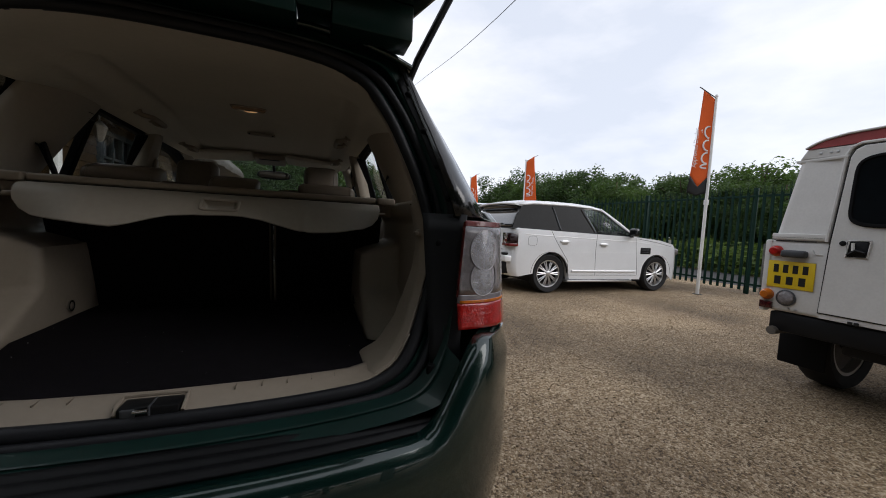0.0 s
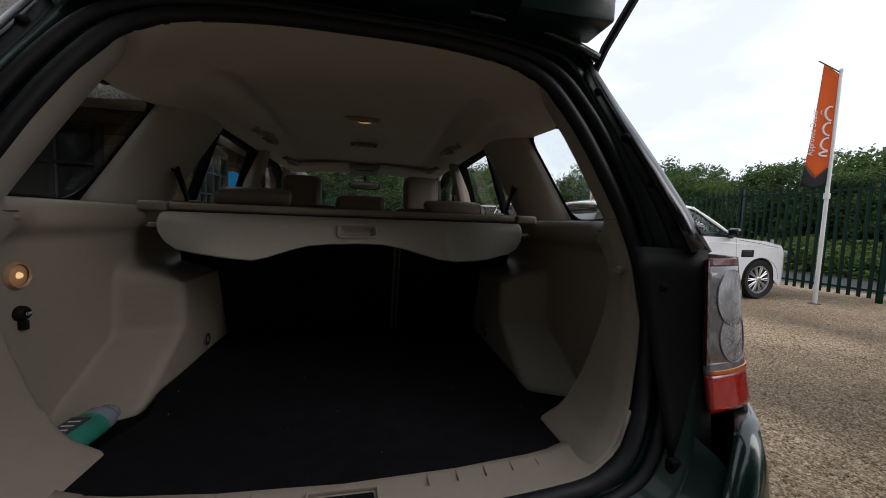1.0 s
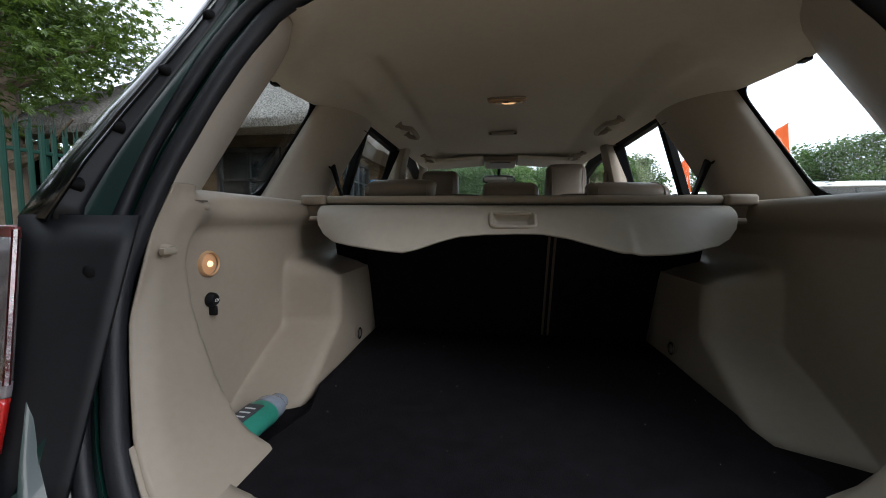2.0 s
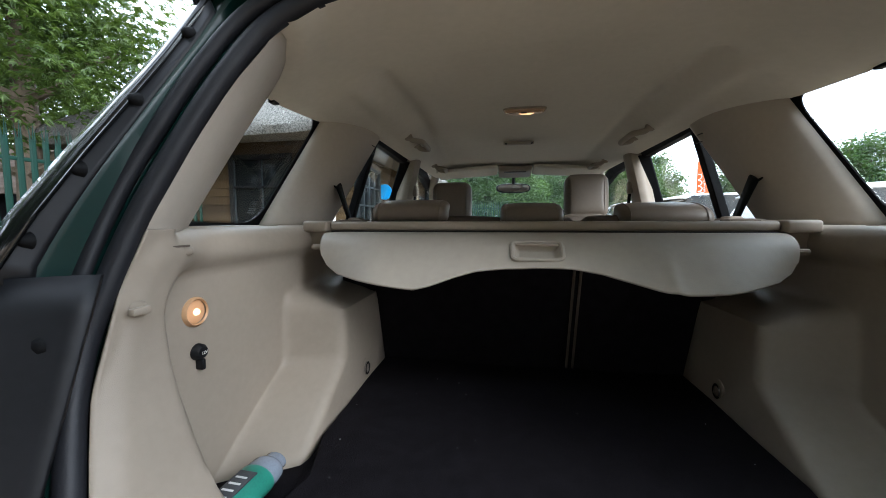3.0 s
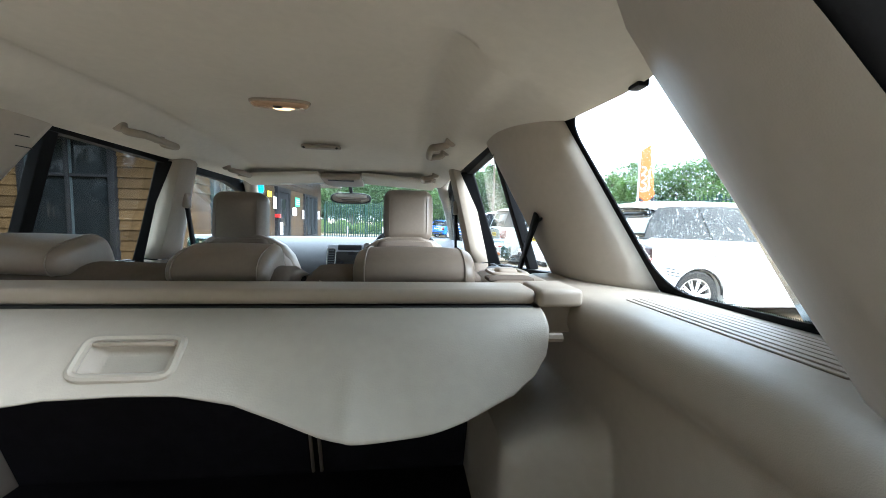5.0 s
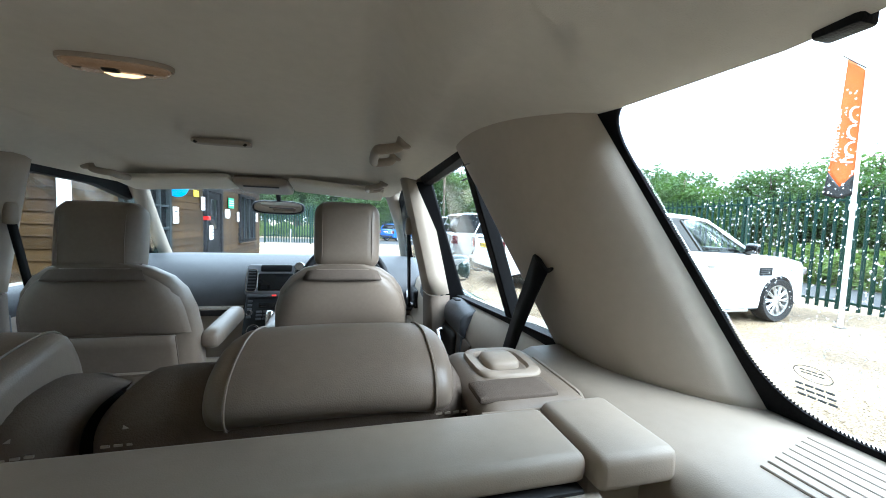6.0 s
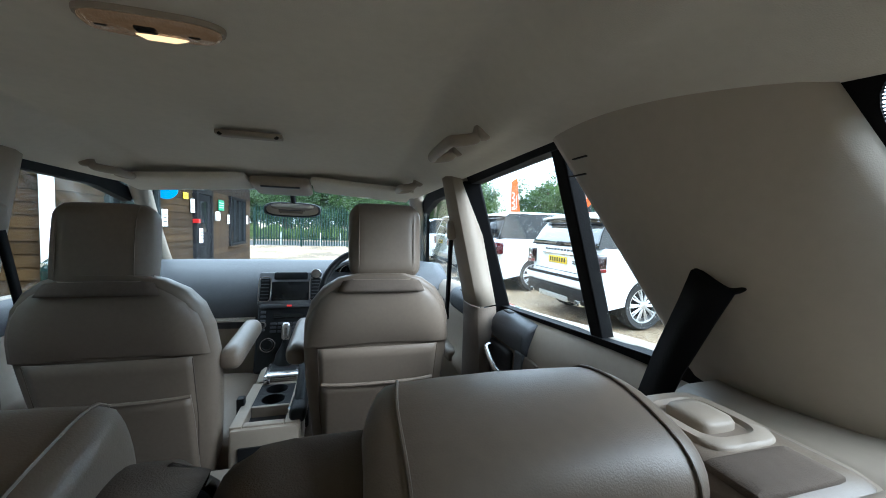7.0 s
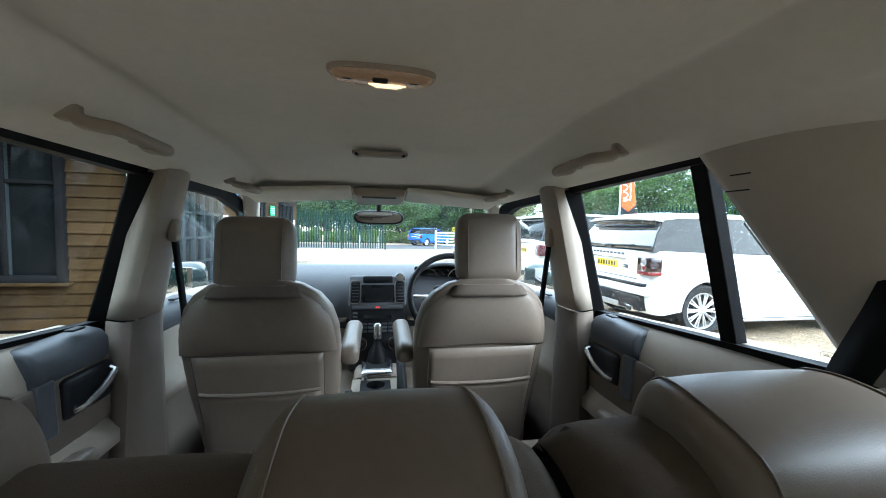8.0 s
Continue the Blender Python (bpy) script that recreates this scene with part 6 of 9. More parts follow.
def glass_marks():
    """Small etched marks in the corners of the panes: an oval and rows of tiny unreadable print."""
    for y0, z0, xf in ((1.040, 1.318, belt_x), (1.405, 1.262, door_x)):
        up = Vector((xf(z0 + 0.01) - xf(z0 - 0.01), 0, 0.02)).normalized()
        place = lambda y, h: Vector((xf(z0) - 0.001, y0 + y, z0)) + up * h
        for side in (1, -1):
            flip = lambda v: Vector((side * v.x, v.y, v.z))
            oval = [flip(place(0.014 * math.cos(t), 0.008 * math.sin(t))) for t in [2 * math.pi * k / 24 for k in range(24)]]
            mark = part("glass_mark", tube(oval, 0.0004, 4, True), M_ETCH, car, "grey etched glass mark")
            for r in range(5):
                h = 0.003 - 0.003 * r if r < 2 else -0.008 - 0.006 * (r - 1)
                for k in range(4):
                    y = -0.008 + 0.0045 * k if r < 2 else -0.013 + 0.0075 * k
                    w = 0.0032 if r < 2 else 0.0058
                    part("mark_print", tube([flip(place(y, h)), flip(place(y + w, h))], 0.0006 if r < 2 else 0.0010, 4), M_ETCH, mark)


glass_marks()


def raindrops():
    """Rain on the panes of the weather side."""
    rng = random.Random(14)
    base = bmesh.new()
    bmesh.ops.create_icosphere(base, subdivisions=1, radius=1.0)
    bv = np.array([v.co[:] for v in base.verts])
    bf = np.array([[v.index for v in f.verts] for f in base.faces])
    base.free()
    for poly, xf, n in ((REAR_DOOR, door_x, 3600), (QUARTER, belt_x, 2200)):
        c = inset(poly, 0.05)
        y0, y1 = min(p[0] for p in c), max(p[0] for p in c)
        z0, z1 = min(p[1] for p in c), max(p[1] for p in c)
        V, F, k = [], [], 0
        for i in range(n * 3):
            y, z = rng.uniform(y0, y1), rng.uniform(z0, z1)
            inside = True
            for j in range(len(c)):
                a, b = c[j], c[(j + 1) % len(c)]
                m = sum((Vector(p) for p in c), Vector((0, 0))) / len(c)
                side = (b[0] - a[0]) * (z - a[1]) - (b[1] - a[1]) * (y - a[0])
                ref = (b[0] - a[0]) * (m[1] - a[1]) - (b[1] - a[1]) * (m[0] - a[0])
                inside &= side * ref > 0
            if not inside or k >= n:
                continue
            r = 0.00042 + 0.0006 * rng.random() ** 3
            V.append(bv * np.array([r * 0.5, r, r * rng.uniform(1.0, 1.5)]) + np.array([xf(z) + 0.0092, y, z]))
            F.append(bf + k * len(bv))
            k += 1
        me = bpy.data.meshes.new("raindrops")
        me.from_pydata(np.vstack(V).tolist(), [], np.vstack(F).tolist())
        me.polygons.foreach_set("use_smooth", [True] * len(me.polygons))
        me.materials.append(M_DROP)
        ob = new("raindrops", me)
        ob.parent = car
        ob.visible_shadow = False
        tagged(ob, "small raindrops on the glass", kind="stuff")


raindrops()


def stitching():
    """Pale stitches along the seams of the rear seat's top edge."""
    bm = bmesh.new()
    for x0, x1 in ((-0.55, 0.11), (0.16, 0.55)):
        for x in steps(x0, x1, int((x1 - x0) / 0.009)):
            box(x - 0.003, x + 0.003, 1.1598, 1.1612, 1.2475 - 0.010 * math.exp(-(x / 0.10) ** 2), 1.2495 - 0.010 * math.exp(-(x / 0.10) ** 2), 0, bm=bm)
    ob = part("stitching", bm, M_TRIM, car, "pale stitching")
    tagged(ob, kind="stuff")


stitching()


# ---------------- parked vehicles ----------------
def wheel_of(parent, x, y, r, side, spokes=10, w=0.24):
    """Local axes: y along the car. side: 1 right, -1 left."""
    wh = empty("wheel")
    wh.parent = parent
    wh.matrix_basis = pose(x, y, r, 0, 0, 90 if side < 0 else -90)
    part("tyre", lathe([(r * 0.70, -w / 2 + 0.02), (r * 0.92, -w / 2), (r * 0.98, -w / 2 + 0.03), (r, 0.0), (r * 0.98, w / 2 - 0.03), (r * 0.92, w / 2), (r * 0.70, w / 2 - 0.02)], 36, close=True), M_TYRE, wh)
    part("rim", rim_mesh(r * 0.72, spokes), M_ALLOY, wh)
    part("brake_disc", lathe([(0, -0.02), (r * 0.66, -0.02), (r * 0.66, -0.03), (0, -0.03)], 24), M_IRON, wh, "dull brake disc")


def bars_plate(parent, m, w, h, rows=1):
    """A yellow plate whose characters are plain bars."""
    p = part("number_plate", box(-w / 2, w / 2, -0.006, 0.0, -h / 2, h / 2, 0.004, m=m), M_YELLOW, parent, "yellow plate with black bars")
    for r in range(rows):
        z = (r - (rows - 1) / 2) * h / rows * 0.86
        n = 7 if rows == 1 else (4 if r else 3)
        for k in range(n):
            x = (k - (n - 1) / 2) * w / (n + 0.8)
            part("plate_bar", box(x - w / (n + 1) * 0.28, x + w / (n + 1) * 0.28, -0.009, -0.005, z - h / rows * 0.30, z + h / rows * 0.30, 0.001, 1, m=m), M_INK, p)


def estate(label, paint, at, L, W, H, wb, rear, R, belt=1.18, tint=None, detail=True, sport=True, group="parked cars"):
    """A tall estate: lower body with wheel arches, dark glasshouse, roof and pillars, lamps, wheels. Local y runs from its tail to its nose."""
    c = empty("parked_car", label, "car", group, at=at)
    ya, yf = rear, rear + wb
    wsb = yf - 0.28          # foot of the windscreen

    def arch(yc):
        r = R * 1.13
        return [(yc + r * math.cos(t), max(0.26, R + r * math.sin(t))) for t in [math.pi * k / 12 for k in range(13)]]
    top = [(L - 0.12, 0.27), (L - 0.03, 0.34), (L, 0.50), (L - 0.005, 0.70), (L - 0.03, 0.84), (L - 0.09, 0.93), (L - 0.22, belt - 0.16), (L - 0.75, belt - 0.085), (wsb, belt - 0.03), (wsb - 0.2, belt), (0.10, belt + 0.02), (0.045, belt - 0.04), (0.03, belt - 0.12), (0.045, 0.80), (0.0, 0.68), (0.0, 0.52), (0.03, 0.40), (0.12, 0.30)]
    low = arch(ya)[::-1] + [(ya + R * 1.2, 0.25), (yf - R * 1.2, 0.25)] + arch(yf)[::-1]
    poly = low + top
    hw = W / 2

    def ring(x, f):
        cy, cz = L / 2, 0.72
        d = hw - abs(x)
        nose, tail = interp(d, [(0, 0.42), (0.05, 0.34), (0.14, 0.24), (0.28, 0.12), (0.45, 0.04)]), interp(d, [(0, 0.13), (0.05, 0.08), (0.14, 0.03), (0.3, 0.0)])
        bend = lambda y: y - nose * max(0.0, (y - (L - 0.80)) / 0.80) ** 1.6 + tail * max(0.0, 1 - y / 0.5) ** 2
        return [(x, cy + (bend(y) - cy) * f, cz + (z - cz) * (1 - (1 - f) * (1.3 if z > 0.6 else 0.3))) for y, z in poly]
    sec = [ring(s * (hw - d), f) for s, d, f in ((-1, 0.0, 0.972), (-1, 0.012, 0.982), (-1, 0.045, 0.990), (-1, 0.14, 0.996), (-1, 0.28, 0.998), (-1, 0.46, 1.0), (1, 0.46, 1.0), (1, 0.28, 0.998), (1, 0.14, 0.996), (1, 0.045, 0.990), (1, 0.012, 0.982), (1, 0.0, 0.972))]
    part("body", loft(sec), paint, c, "", angle=35)
    part("underbody", box(-hw + 0.10, hw - 0.10, ya - R * 1.0, yf + R, 0.22, 0.70, 0.02), M_BLACK, c, "black underbody")
    # glasshouse
    roof_r, roof_f = 0.42, wsb - 0.85
    tuck = 0.17

    def gx(z):
        return hw - 0.05 - tuck * (z - belt) / (H - belt)
    prof = [(0.09, belt), (0.30, H - 0.12), (0.40, H - 0.06), (0.62, H - 0.03), (roof_f, H - 0.05), (roof_f + 0.10, H - 0.09), (wsb, belt - 0.03)]
    glassy = loft([[(s * gx(z), y, z) for y, z in prof] for s in (-1, 1)])
    part("glasshouse", glassy, M_DARKGLASS if tint is None else tint, c, "dark tinted windows", bevel=0.02)
    # roof
    rf = lambda u, y: (u * (hw - 0.05 - tuck + 0.012), y, interp(y, [(0.26, H - 0.075), (0.55, H - 0.012), (1.4, H), (roof_f - 0.3, H - 0.015), (roof_f + 0.06, H - 0.06)]) - 0.05 * abs(u) ** 5)
    part("roof", grid(rf, steps(-1, 1, 12), [0.26, 0.35, 0.55, 0.9, 1.4, 2.0, roof_f - 0.3, roof_f - 0.1, roof_f + 0.06]), paint, c, "", solid=0.035)
    for s in (1, -1):
        sx = lambda y, z, o=0.006: (s * (gx(z) + o), y, z)
        for pts, r in (([(wsb + 0.0, belt - 0.02), (roof_f + 0.06, H - 0.08)], 0.035), ([(yf - 1.28, belt), (yf - 1.36, H - 0.09)], 0.022), ([(ya + 0.62, belt), (ya + 0.50, H - 0.09)], 0.022)):
            part("pillar", tube([sx(*p, o=-0.004) for p in pts], r, 6), paint if r > 0.03 else M_PIANO, c)
        # seams, handles, strips
        for y0, y1 in ((yf - 0.50, yf - 0.50), (yf - 1.30, yf - 1.30), (ya + 0.58, ya + 0.58)):
            part("door_seam", box(s * (hw - 0.004), s * (hw + 0.0015), y0 - 0.004, y1 + 0.004, 0.42, belt - 0.01, 0), M_INK, c)
        for y in (yf - 1.12, ya + 0.72):
            part("door_handle", pillow(0.03, 0.17, 0.035, 0.012, (0, 0, 0), 4, Matrix.Translation((s * (hw + 0.004), y, belt - 0.16))), paint, c)
        part("sill_strip", tube([(s * (hw + 0.015), ya + R * 1.25, 0.34), (s * (hw + 0.015), yf - R * 1.25, 0.34)], 0.028, 8), M_CHROME if sport else M_BLACK, c, "silver sill strip" if sport else "black sill strip")
        part("waist_line", tube([(s * (hw - 0.012), 0.2, belt - 0.055), (s * (hw - 0.004), wsb, belt - 0.075), (s * (hw - 0.03), L - 0.6, belt - 0.14)], 0.006, 6), paint, c)
        if sport:
            part("side_vent", box(s * (hw - 0.01), s * (hw + 0.006), yf - 0.86 + 0.42, yf - 0.62 + 0.42, belt - 0.34, belt - 0.20, 0.008), M_BLACK, c, "black side vent")
        part("door_mirror", pillow(0.20, 0.11, 0.15, 0.04, (0, 0, 0), 5, Matrix.Translation((s * (hw + 0.10), wsb - 0.42, belt + 0.07))), paint, c)
        # lamps
        tl = part("tail_lamp", box(s * (hw - 0.255), s * (hw - 0.004), 0.022, 0.20, belt - 0.34, belt - 0.08, 0.02), M_LAMPRED if sport else M_LAMPDARK, c, "red tail lamp")
        part("lamp_panel", box(s * (hw - 0.245), s * (hw - 0.060), 0.014, 0.06, belt - 0.325, belt - 0.095, 0.01), M_LAMPROSE, tl, "rose tinted lamp panel")
        for z, r2 in ((belt - 0.150, 0.050), (belt - 0.262, 0.042)):
            part("lamp_bowl", lathe([(0, -0.006), (r2 * 0.8, -0.004), (r2, 0.002)], 18, Matrix.Translation((s * (hw - 0.155), 0.012, z))), M_LAMPCLEAR, tl, "clear round lens")
            part("lamp_ring", tube([(s * (hw - 0.155) + r2 * math.cos(t), 0.010, z + r2 * math.sin(t)) for t in [2 * math.pi * k / 24 for k in range(24)]], 0.005, 5, True), M_CHROME, tl, "silver lamp ring")
        part("head_lamp", pillow(0.34, 0.20, 0.16, 0.05, (0, 0, 0), 5, Matrix.Translation((s * (hw - 0.26), L - 0.24, 0.82)) @ Matrix.Rotation(radians(-s * 28), 4, "Z")), M_LAMPCLEAR, c, "clear head lamp")
        for y in (ya, yf):
            wheel_of(c, s * (hw - 0.13), y, R, s)
    part("grille", box(-0.42, 0.42, L - 0.035, L + 0.004, 0.66, 0.86, 0.02), M_BLACK, c, "black grille")
    # tail
    rear_x = lambda z: interp(z, [(belt, 0.09), (H - 0.12, 0.30)])
    part("rear_pillars", loft([[(-gx(z) - 0.004, rear_x(z) - 0.006, z), (-gx(z) + 0.10, rear_x(z) - 0.006, z), (-gx(z) + 0.10, rear_x(z) + 0.03, z), (-gx(z) - 0.004, rear_x(z) + 0.03, z)] for z in (belt, H - 0.10)]), paint if not sport else M_DARKGLASS, c)
    rw = grid(lambda u, z: (u * (gx(z) - 0.11), rear_x(z) - 0.012, z), [-1, 1], [belt + 0.05, H - 0.17])
    part("rear_window", rw, M_SCREEN if not sport else M_DARKGLASS, c, "dark rear window", solid=0.006)
    sp = grid(lambda u, v: (u * (hw - 0.24), lerp(0.22, 0.44, v) + 0.02 * u * u, H - 0.055 - 0.035 * (1 - v) - 0.02 * abs(u) ** 4), steps(-1, 1, 10), [0, 0.5, 1])
    part("roof_spoiler", sp, paint if detail else M_BLACK, c, "roof spoiler", solid=0.04)
    part("spoiler_gloss", grid(lambda u, v: (u * (hw - 0.28), lerp(0.245, 0.33, v), H - 0.135 - 0.035 * (1 - v)), steps(-1, 1, 6), [0, 1]), M_PIANO, c, "gloss black spoiler base", solid=0.02)
    part("rear_wiper", tube([(0.05, 0.10, belt + 0.09), (0.30, 0.095, belt + 0.07), (0.52, 0.10, belt + 0.085)], 0.009, 6), M_BLACK, c, "black rear wiper")
    part("lower_bumper", box(-hw + 0.10, hw - 0.10, -0.01, 0.12, 0.36, 0.47, 0.02), M_BLACK, c, "black lower bumper")
    part("bumper_step", box(-hw + 0.04, hw - 0.04, -0.035, 0.10, 0.56, 0.66, 0.025), paint, c)
    bars_plate(c, Matrix.Translation((0, 0.024, belt - 0.24)), 0.52, 0.115)
    part("badge_bar", box(-0.42, 0.42, 0.018, 0.035, belt - 0.075, belt - 0.045, 0.004), M_CHROME, c, "silver badge strip")
    for k in range(10):
        x = -0.38 + 0.084 * k
        part("badge_letter", box(x - 0.025, x + 0.025, 0.012, 0.02, belt - 0.072, belt - 0.048, 0.002, 1), M_DASH, c)
    for s in (1, -1):
        part("exhaust", tube([(s * 0.55, -0.03, 0.36), (s * 0.55, 0.12, 0.36)], 0.045, 12), M_CHROME, c, "chrome exhaust tip")
    return c


def sport_estate(label, paint, at, L=4.64, W=1.93, H=1.765, wb=2.75, rear=0.91, R=0.372):
    """A sport estate with a clear front cabin, dark rear glass and a deep roof spoiler. Local y runs from its tail to its nose."""
    c = empty("parked_car", label, "car", "parked cars", at=at)
    hw, ya, yf = W / 2, rear, rear + wb

    def arch(yc):
        r = R * 1.12
        return [(yc + r * math.cos(t), max(0.27, R + r * math.sin(t))) for t in [math.pi * k / 16 for k in range(17)]]
    top = [(L - 0.10, 0.25), (L - 0.03, 0.33), (L, 0.48), (L - 0.01, 0.70), (L - 0.05, 0.86), (L - 0.13, 0.96), (L - 0.32, 1.03), (L - 0.9, 1.105), (3.08, 1.15), (2.9, 1.155), (2.0, 1.175), (0.12, 1.215), (0.06, 1.19), (0.04, 1.08), (0.045, 0.80), (0.005, 0.70), (0.0, 0.52), (0.03, 0.40), (0.10, 0.32)]
    poly = arch(ya)[::-1] + [(ya + R * 1.2, 0.26), (yf - R * 1.2, 0.26)] + arch(yf)[::-1] + top

    def ring(x, f):
        cy, cz = L / 2, 0.72
        d = hw - abs(x)
        nose = interp(d, [(0, 0.46), (0.05, 0.37), (0.14, 0.25), (0.28, 0.12), (0.45, 0.04)])
        tail = interp(d, [(0, 0.13), (0.05, 0.08), (0.14, 0.03), (0.3, 0.0)])
        bend = lambda y: y - nose * max(0.0, (y - (L - 0.80)) / 0.80) ** 1.6 + tail * max(0.0, 1 - y / 0.5) ** 2
        return [(x, cy + (bend(y) - cy) * f, cz + (z - cz) * (1 - (1 - f) * (1.0 if z > 0.6 else 0.3))) for y, z in poly]
    half = ((0.0, 0.974), (0.008, 0.980), (0.03, 0.988), (0.08, 0.994), (0.16, 0.997), (0.30, 0.999), (0.48, 1.0))
    sec = [ring(-(hw - d), f) for d, f in half] + [ring(hw - d, f) for d, f in half[::-1]]
    part("body", loft(sec), paint, c, "", angle=32)
    part("underbody", box(-hw + 0.10, hw - 0.10, ya - R, yf + R, 0.20, 0.70, 0.02), M_BLACK, c, "black underbody")
    # glasshouse: dark behind the middle pillar, clear before it
    tuck = 0.20
    gx = lambda z: hw - 0.035 - tuck * (z - 1.17) / 0.58
    belt_at = lambda y: interp(y, [(0.06, 1.205), (2.0, 1.165), (3.1, 1.135)])
    b_at = lambda z: interp(z, [(1.16, 1.99), (1.64, 1.72)])
    prof = [(0.075, 1.20), (0.20, 1.44), (0.33, 1.60), (0.42, 1.66), (1.0, 1.68), (b_at(1.64), 1.68), (b_at(1.16), 1.165)]
    part("rear_glasshouse", loft([[(s * gx(z), y, z) for y, z in prof] for s in (-1, 1)]), M_DARKGLASS, c, "dark tinted rear windows")
    deck = [(1.75, 1.185), (3.02, 1.158)]
    part("cabin_floor", loft([[(s * (hw - 0.07), y, z) for y, z in deck] + [(s * (hw - 0.07), y, z + 0.01) for y, z in deck[::-1]] for s in (-1, 1)]), M_BLACK, c, "dark cabin interior")
    part("dash_top", loft([[(s * (hw - 0.12), y, z) for y, z in ((2.45, 1.16), (2.50, 1.225), (2.72, 1.23), (3.0, 1.165))] for s in (-1, 1)]), M_BLACK, c, "black dashboard", bevel=0.02)
    wheel = Matrix.Translation((0.36, 2.36, 1.20)) @ Matrix.Rotation(radians(-28), 4, "X")
    part("steering_wheel", tube([wheel @ Vector((0.175 * math.cos(t), 0, 0.175 * math.sin(t))) for t in [2 * math.pi * k / 28 for k in range(28)]], 0.016, 7, True), M_BLACK, c, "black steering wheel")
    for x in (-0.36, 0.36):
        part("front_seat", pillow(0.44, 0.15, 0.34, 0.06, (0.02, 0.01, 0.02), 6, Matrix.Translation((x, 1.84, 1.22)) @ Matrix.Rotation(radians(14), 4, "X")), M_BLACK, c, "black seat back")
        part("head_restraint", pillow(0.25, 0.09, 0.16, 0.04, (0, 0, 0), 5, Matrix.Translation((x, 1.80, 1.48))), M_BLACK, c, "black head restraint")
    screen = grid(lambda u, k: (u * gx(lerp(1.14, 1.655, k)) * 0.985, lerp(3.10, 2.20, k) - 0.10 * u * u, lerp(1.135, 1.665, k)), steps(-1, 1, 10), steps(0, 1, 4))
    part("windscreen", screen, M_GLASS, c, "clear windscreen", solid=0.005)
    for s in (1, -1):
        gp = lambda y, z, o=0.0: (s * (gx(z) + o), y, z)
        pane = [(b_at(1.16) + 0.02, 1.165), (b_at(1.62) + 0.03, 1.645), (2.24, 1.635), (2.60, 1.40), (2.96, 1.145)]
        bm = bmesh.new()
        bm.faces.new([bm.verts.new(gp(y, z, -0.01)) for y, z in pane])
        part("front_side_window", bm, M_GLASS, c, "clear front side window", solid=0.005)
        part("front_pillar", tube(spline([gp(3.02, 1.14, 0.0), gp(2.62, 1.42, 0.0), gp(2.22, 1.665, -0.006)], 4), 0.026, 8), paint, c)
        part("window_frame", tube(spline([gp(2.95, 1.165, 0.002), gp(2.57, 1.40, 0.002), gp(2.20, 1.632, 0.002), gp(1.78, 1.645, 0.002)], 4), 0.012, 6), M_PIANO, c, "black window frame")
        for p0, p1, r in (((b_at(1.16), 1.17), (b_at(1.64), 1.645), 0.034), ((1.14, 1.19), (1.03, 1.65), 0.026)):
            part("pillar", tube([gp(*p0, o=-0.012), gp(*p1, o=-0.012)], r, 8), M_PIANO, c, "gloss black pillar")
        part("belt_seal", tube([gp(y, belt_at(y) + 0.004, 0.012) for y in (0.22, 1.0, 2.0, 2.95)], 0.010, 6), M_RUBBER, c, "black belt seal")
        # shut lines
        for line in ([(1.99, 1.16), (1.975, 0.80), (2.0, 0.34)], [(3.01, 1.13), (3.05, 0.80), (3.11, 0.36)], [(0.90, 1.19), (1.02, 1.00), (1.32, 0.62), (1.33, 0.36)], [(1.33, 0.35), (3.10, 0.35)], [(3.08, 1.11), (3.6, 1.05), (4.02, 0.98)]):
            part("door_seam", tube([(s * (hw - 0.0005), y, z) for y, z in line], 0.0042, 4), M_INK, c)
        part("shoulder_crease", tube([(s * (hw - 0.006), y, z) for y, z in ((0.34, 1.10), (1.5, 1.075), (3.0, 1.045), (3.9, 0.97))], 0.010, 8), paint, c)
        part("door_foot", tube([(s * (hw + 0.002), y, 0.43) for y in (1.42, 3.05)], 0.022, 8), paint, c)
        for y, z in ((2.16, 0.965), (1.21, 0.99)):
            h = part("door_handle", pillow(0.046, 0.20, 0.040, 0.015, (0, 0, 0), 4, Matrix.Translation((s * (hw + 0.010), y, z))), paint, c)
            # Grey pad in place of white paint, for the shade in the cup.
            part("handle_cup", pillow(0.012, 0.13, 0.085, 0.005, (0, 0, 0), 4, Matrix.Translation((s * hw, y + 0.01, z - 0.014))), M_ALLOY, h, "grey handle cup, shade in its colour")
        part("wheel_arch_liner", tube([(s * (hw - 0.012), ya + R * 1.11 * math.cos(t), R + R * 1.11 * math.sin(t)) for t in steps(0.05, math.pi - 0.05, 20)], 0.014, 6), M_BLACK, c, "black arch lip")
        part("wheel_arch_liner", tube([(s * (hw - 0.012), yf + R * 1.11 * math.cos(t), R + R * 1.11 * math.sin(t)) for t in steps(0.05, math.pi - 0.05, 20)], 0.014, 6), M_BLACK, c, "black arch lip")
        step = part("side_step", box(s * (hw - 0.12), s * (hw + 0.035), 1.31, 2.95, 0.215, 0.262, 0.014), M_ALLOY, c, "silver side step")
        part("step_tread", box(s * (hw - 0.06), s * (hw + 0.025), 1.36, 2.90, 0.2605, 0.266, 0.002), M_RUBBER, step, "black tread")
        vent = part("side_vent", box(s * (hw - 0.02), s * (hw + 0.004), 3.15, 3.46, 0.785, 0.94, 0.02), M_BLACK, c, "black side vent")
        for k in range(3):
            part("vent_slat", box(s * (hw - 0.01), s * (hw + 0.010), 3.19, 3.40, 0.83 + 0.034 * k, 0.838 + 0.034 * k, 0.003), M_DASH, vent)
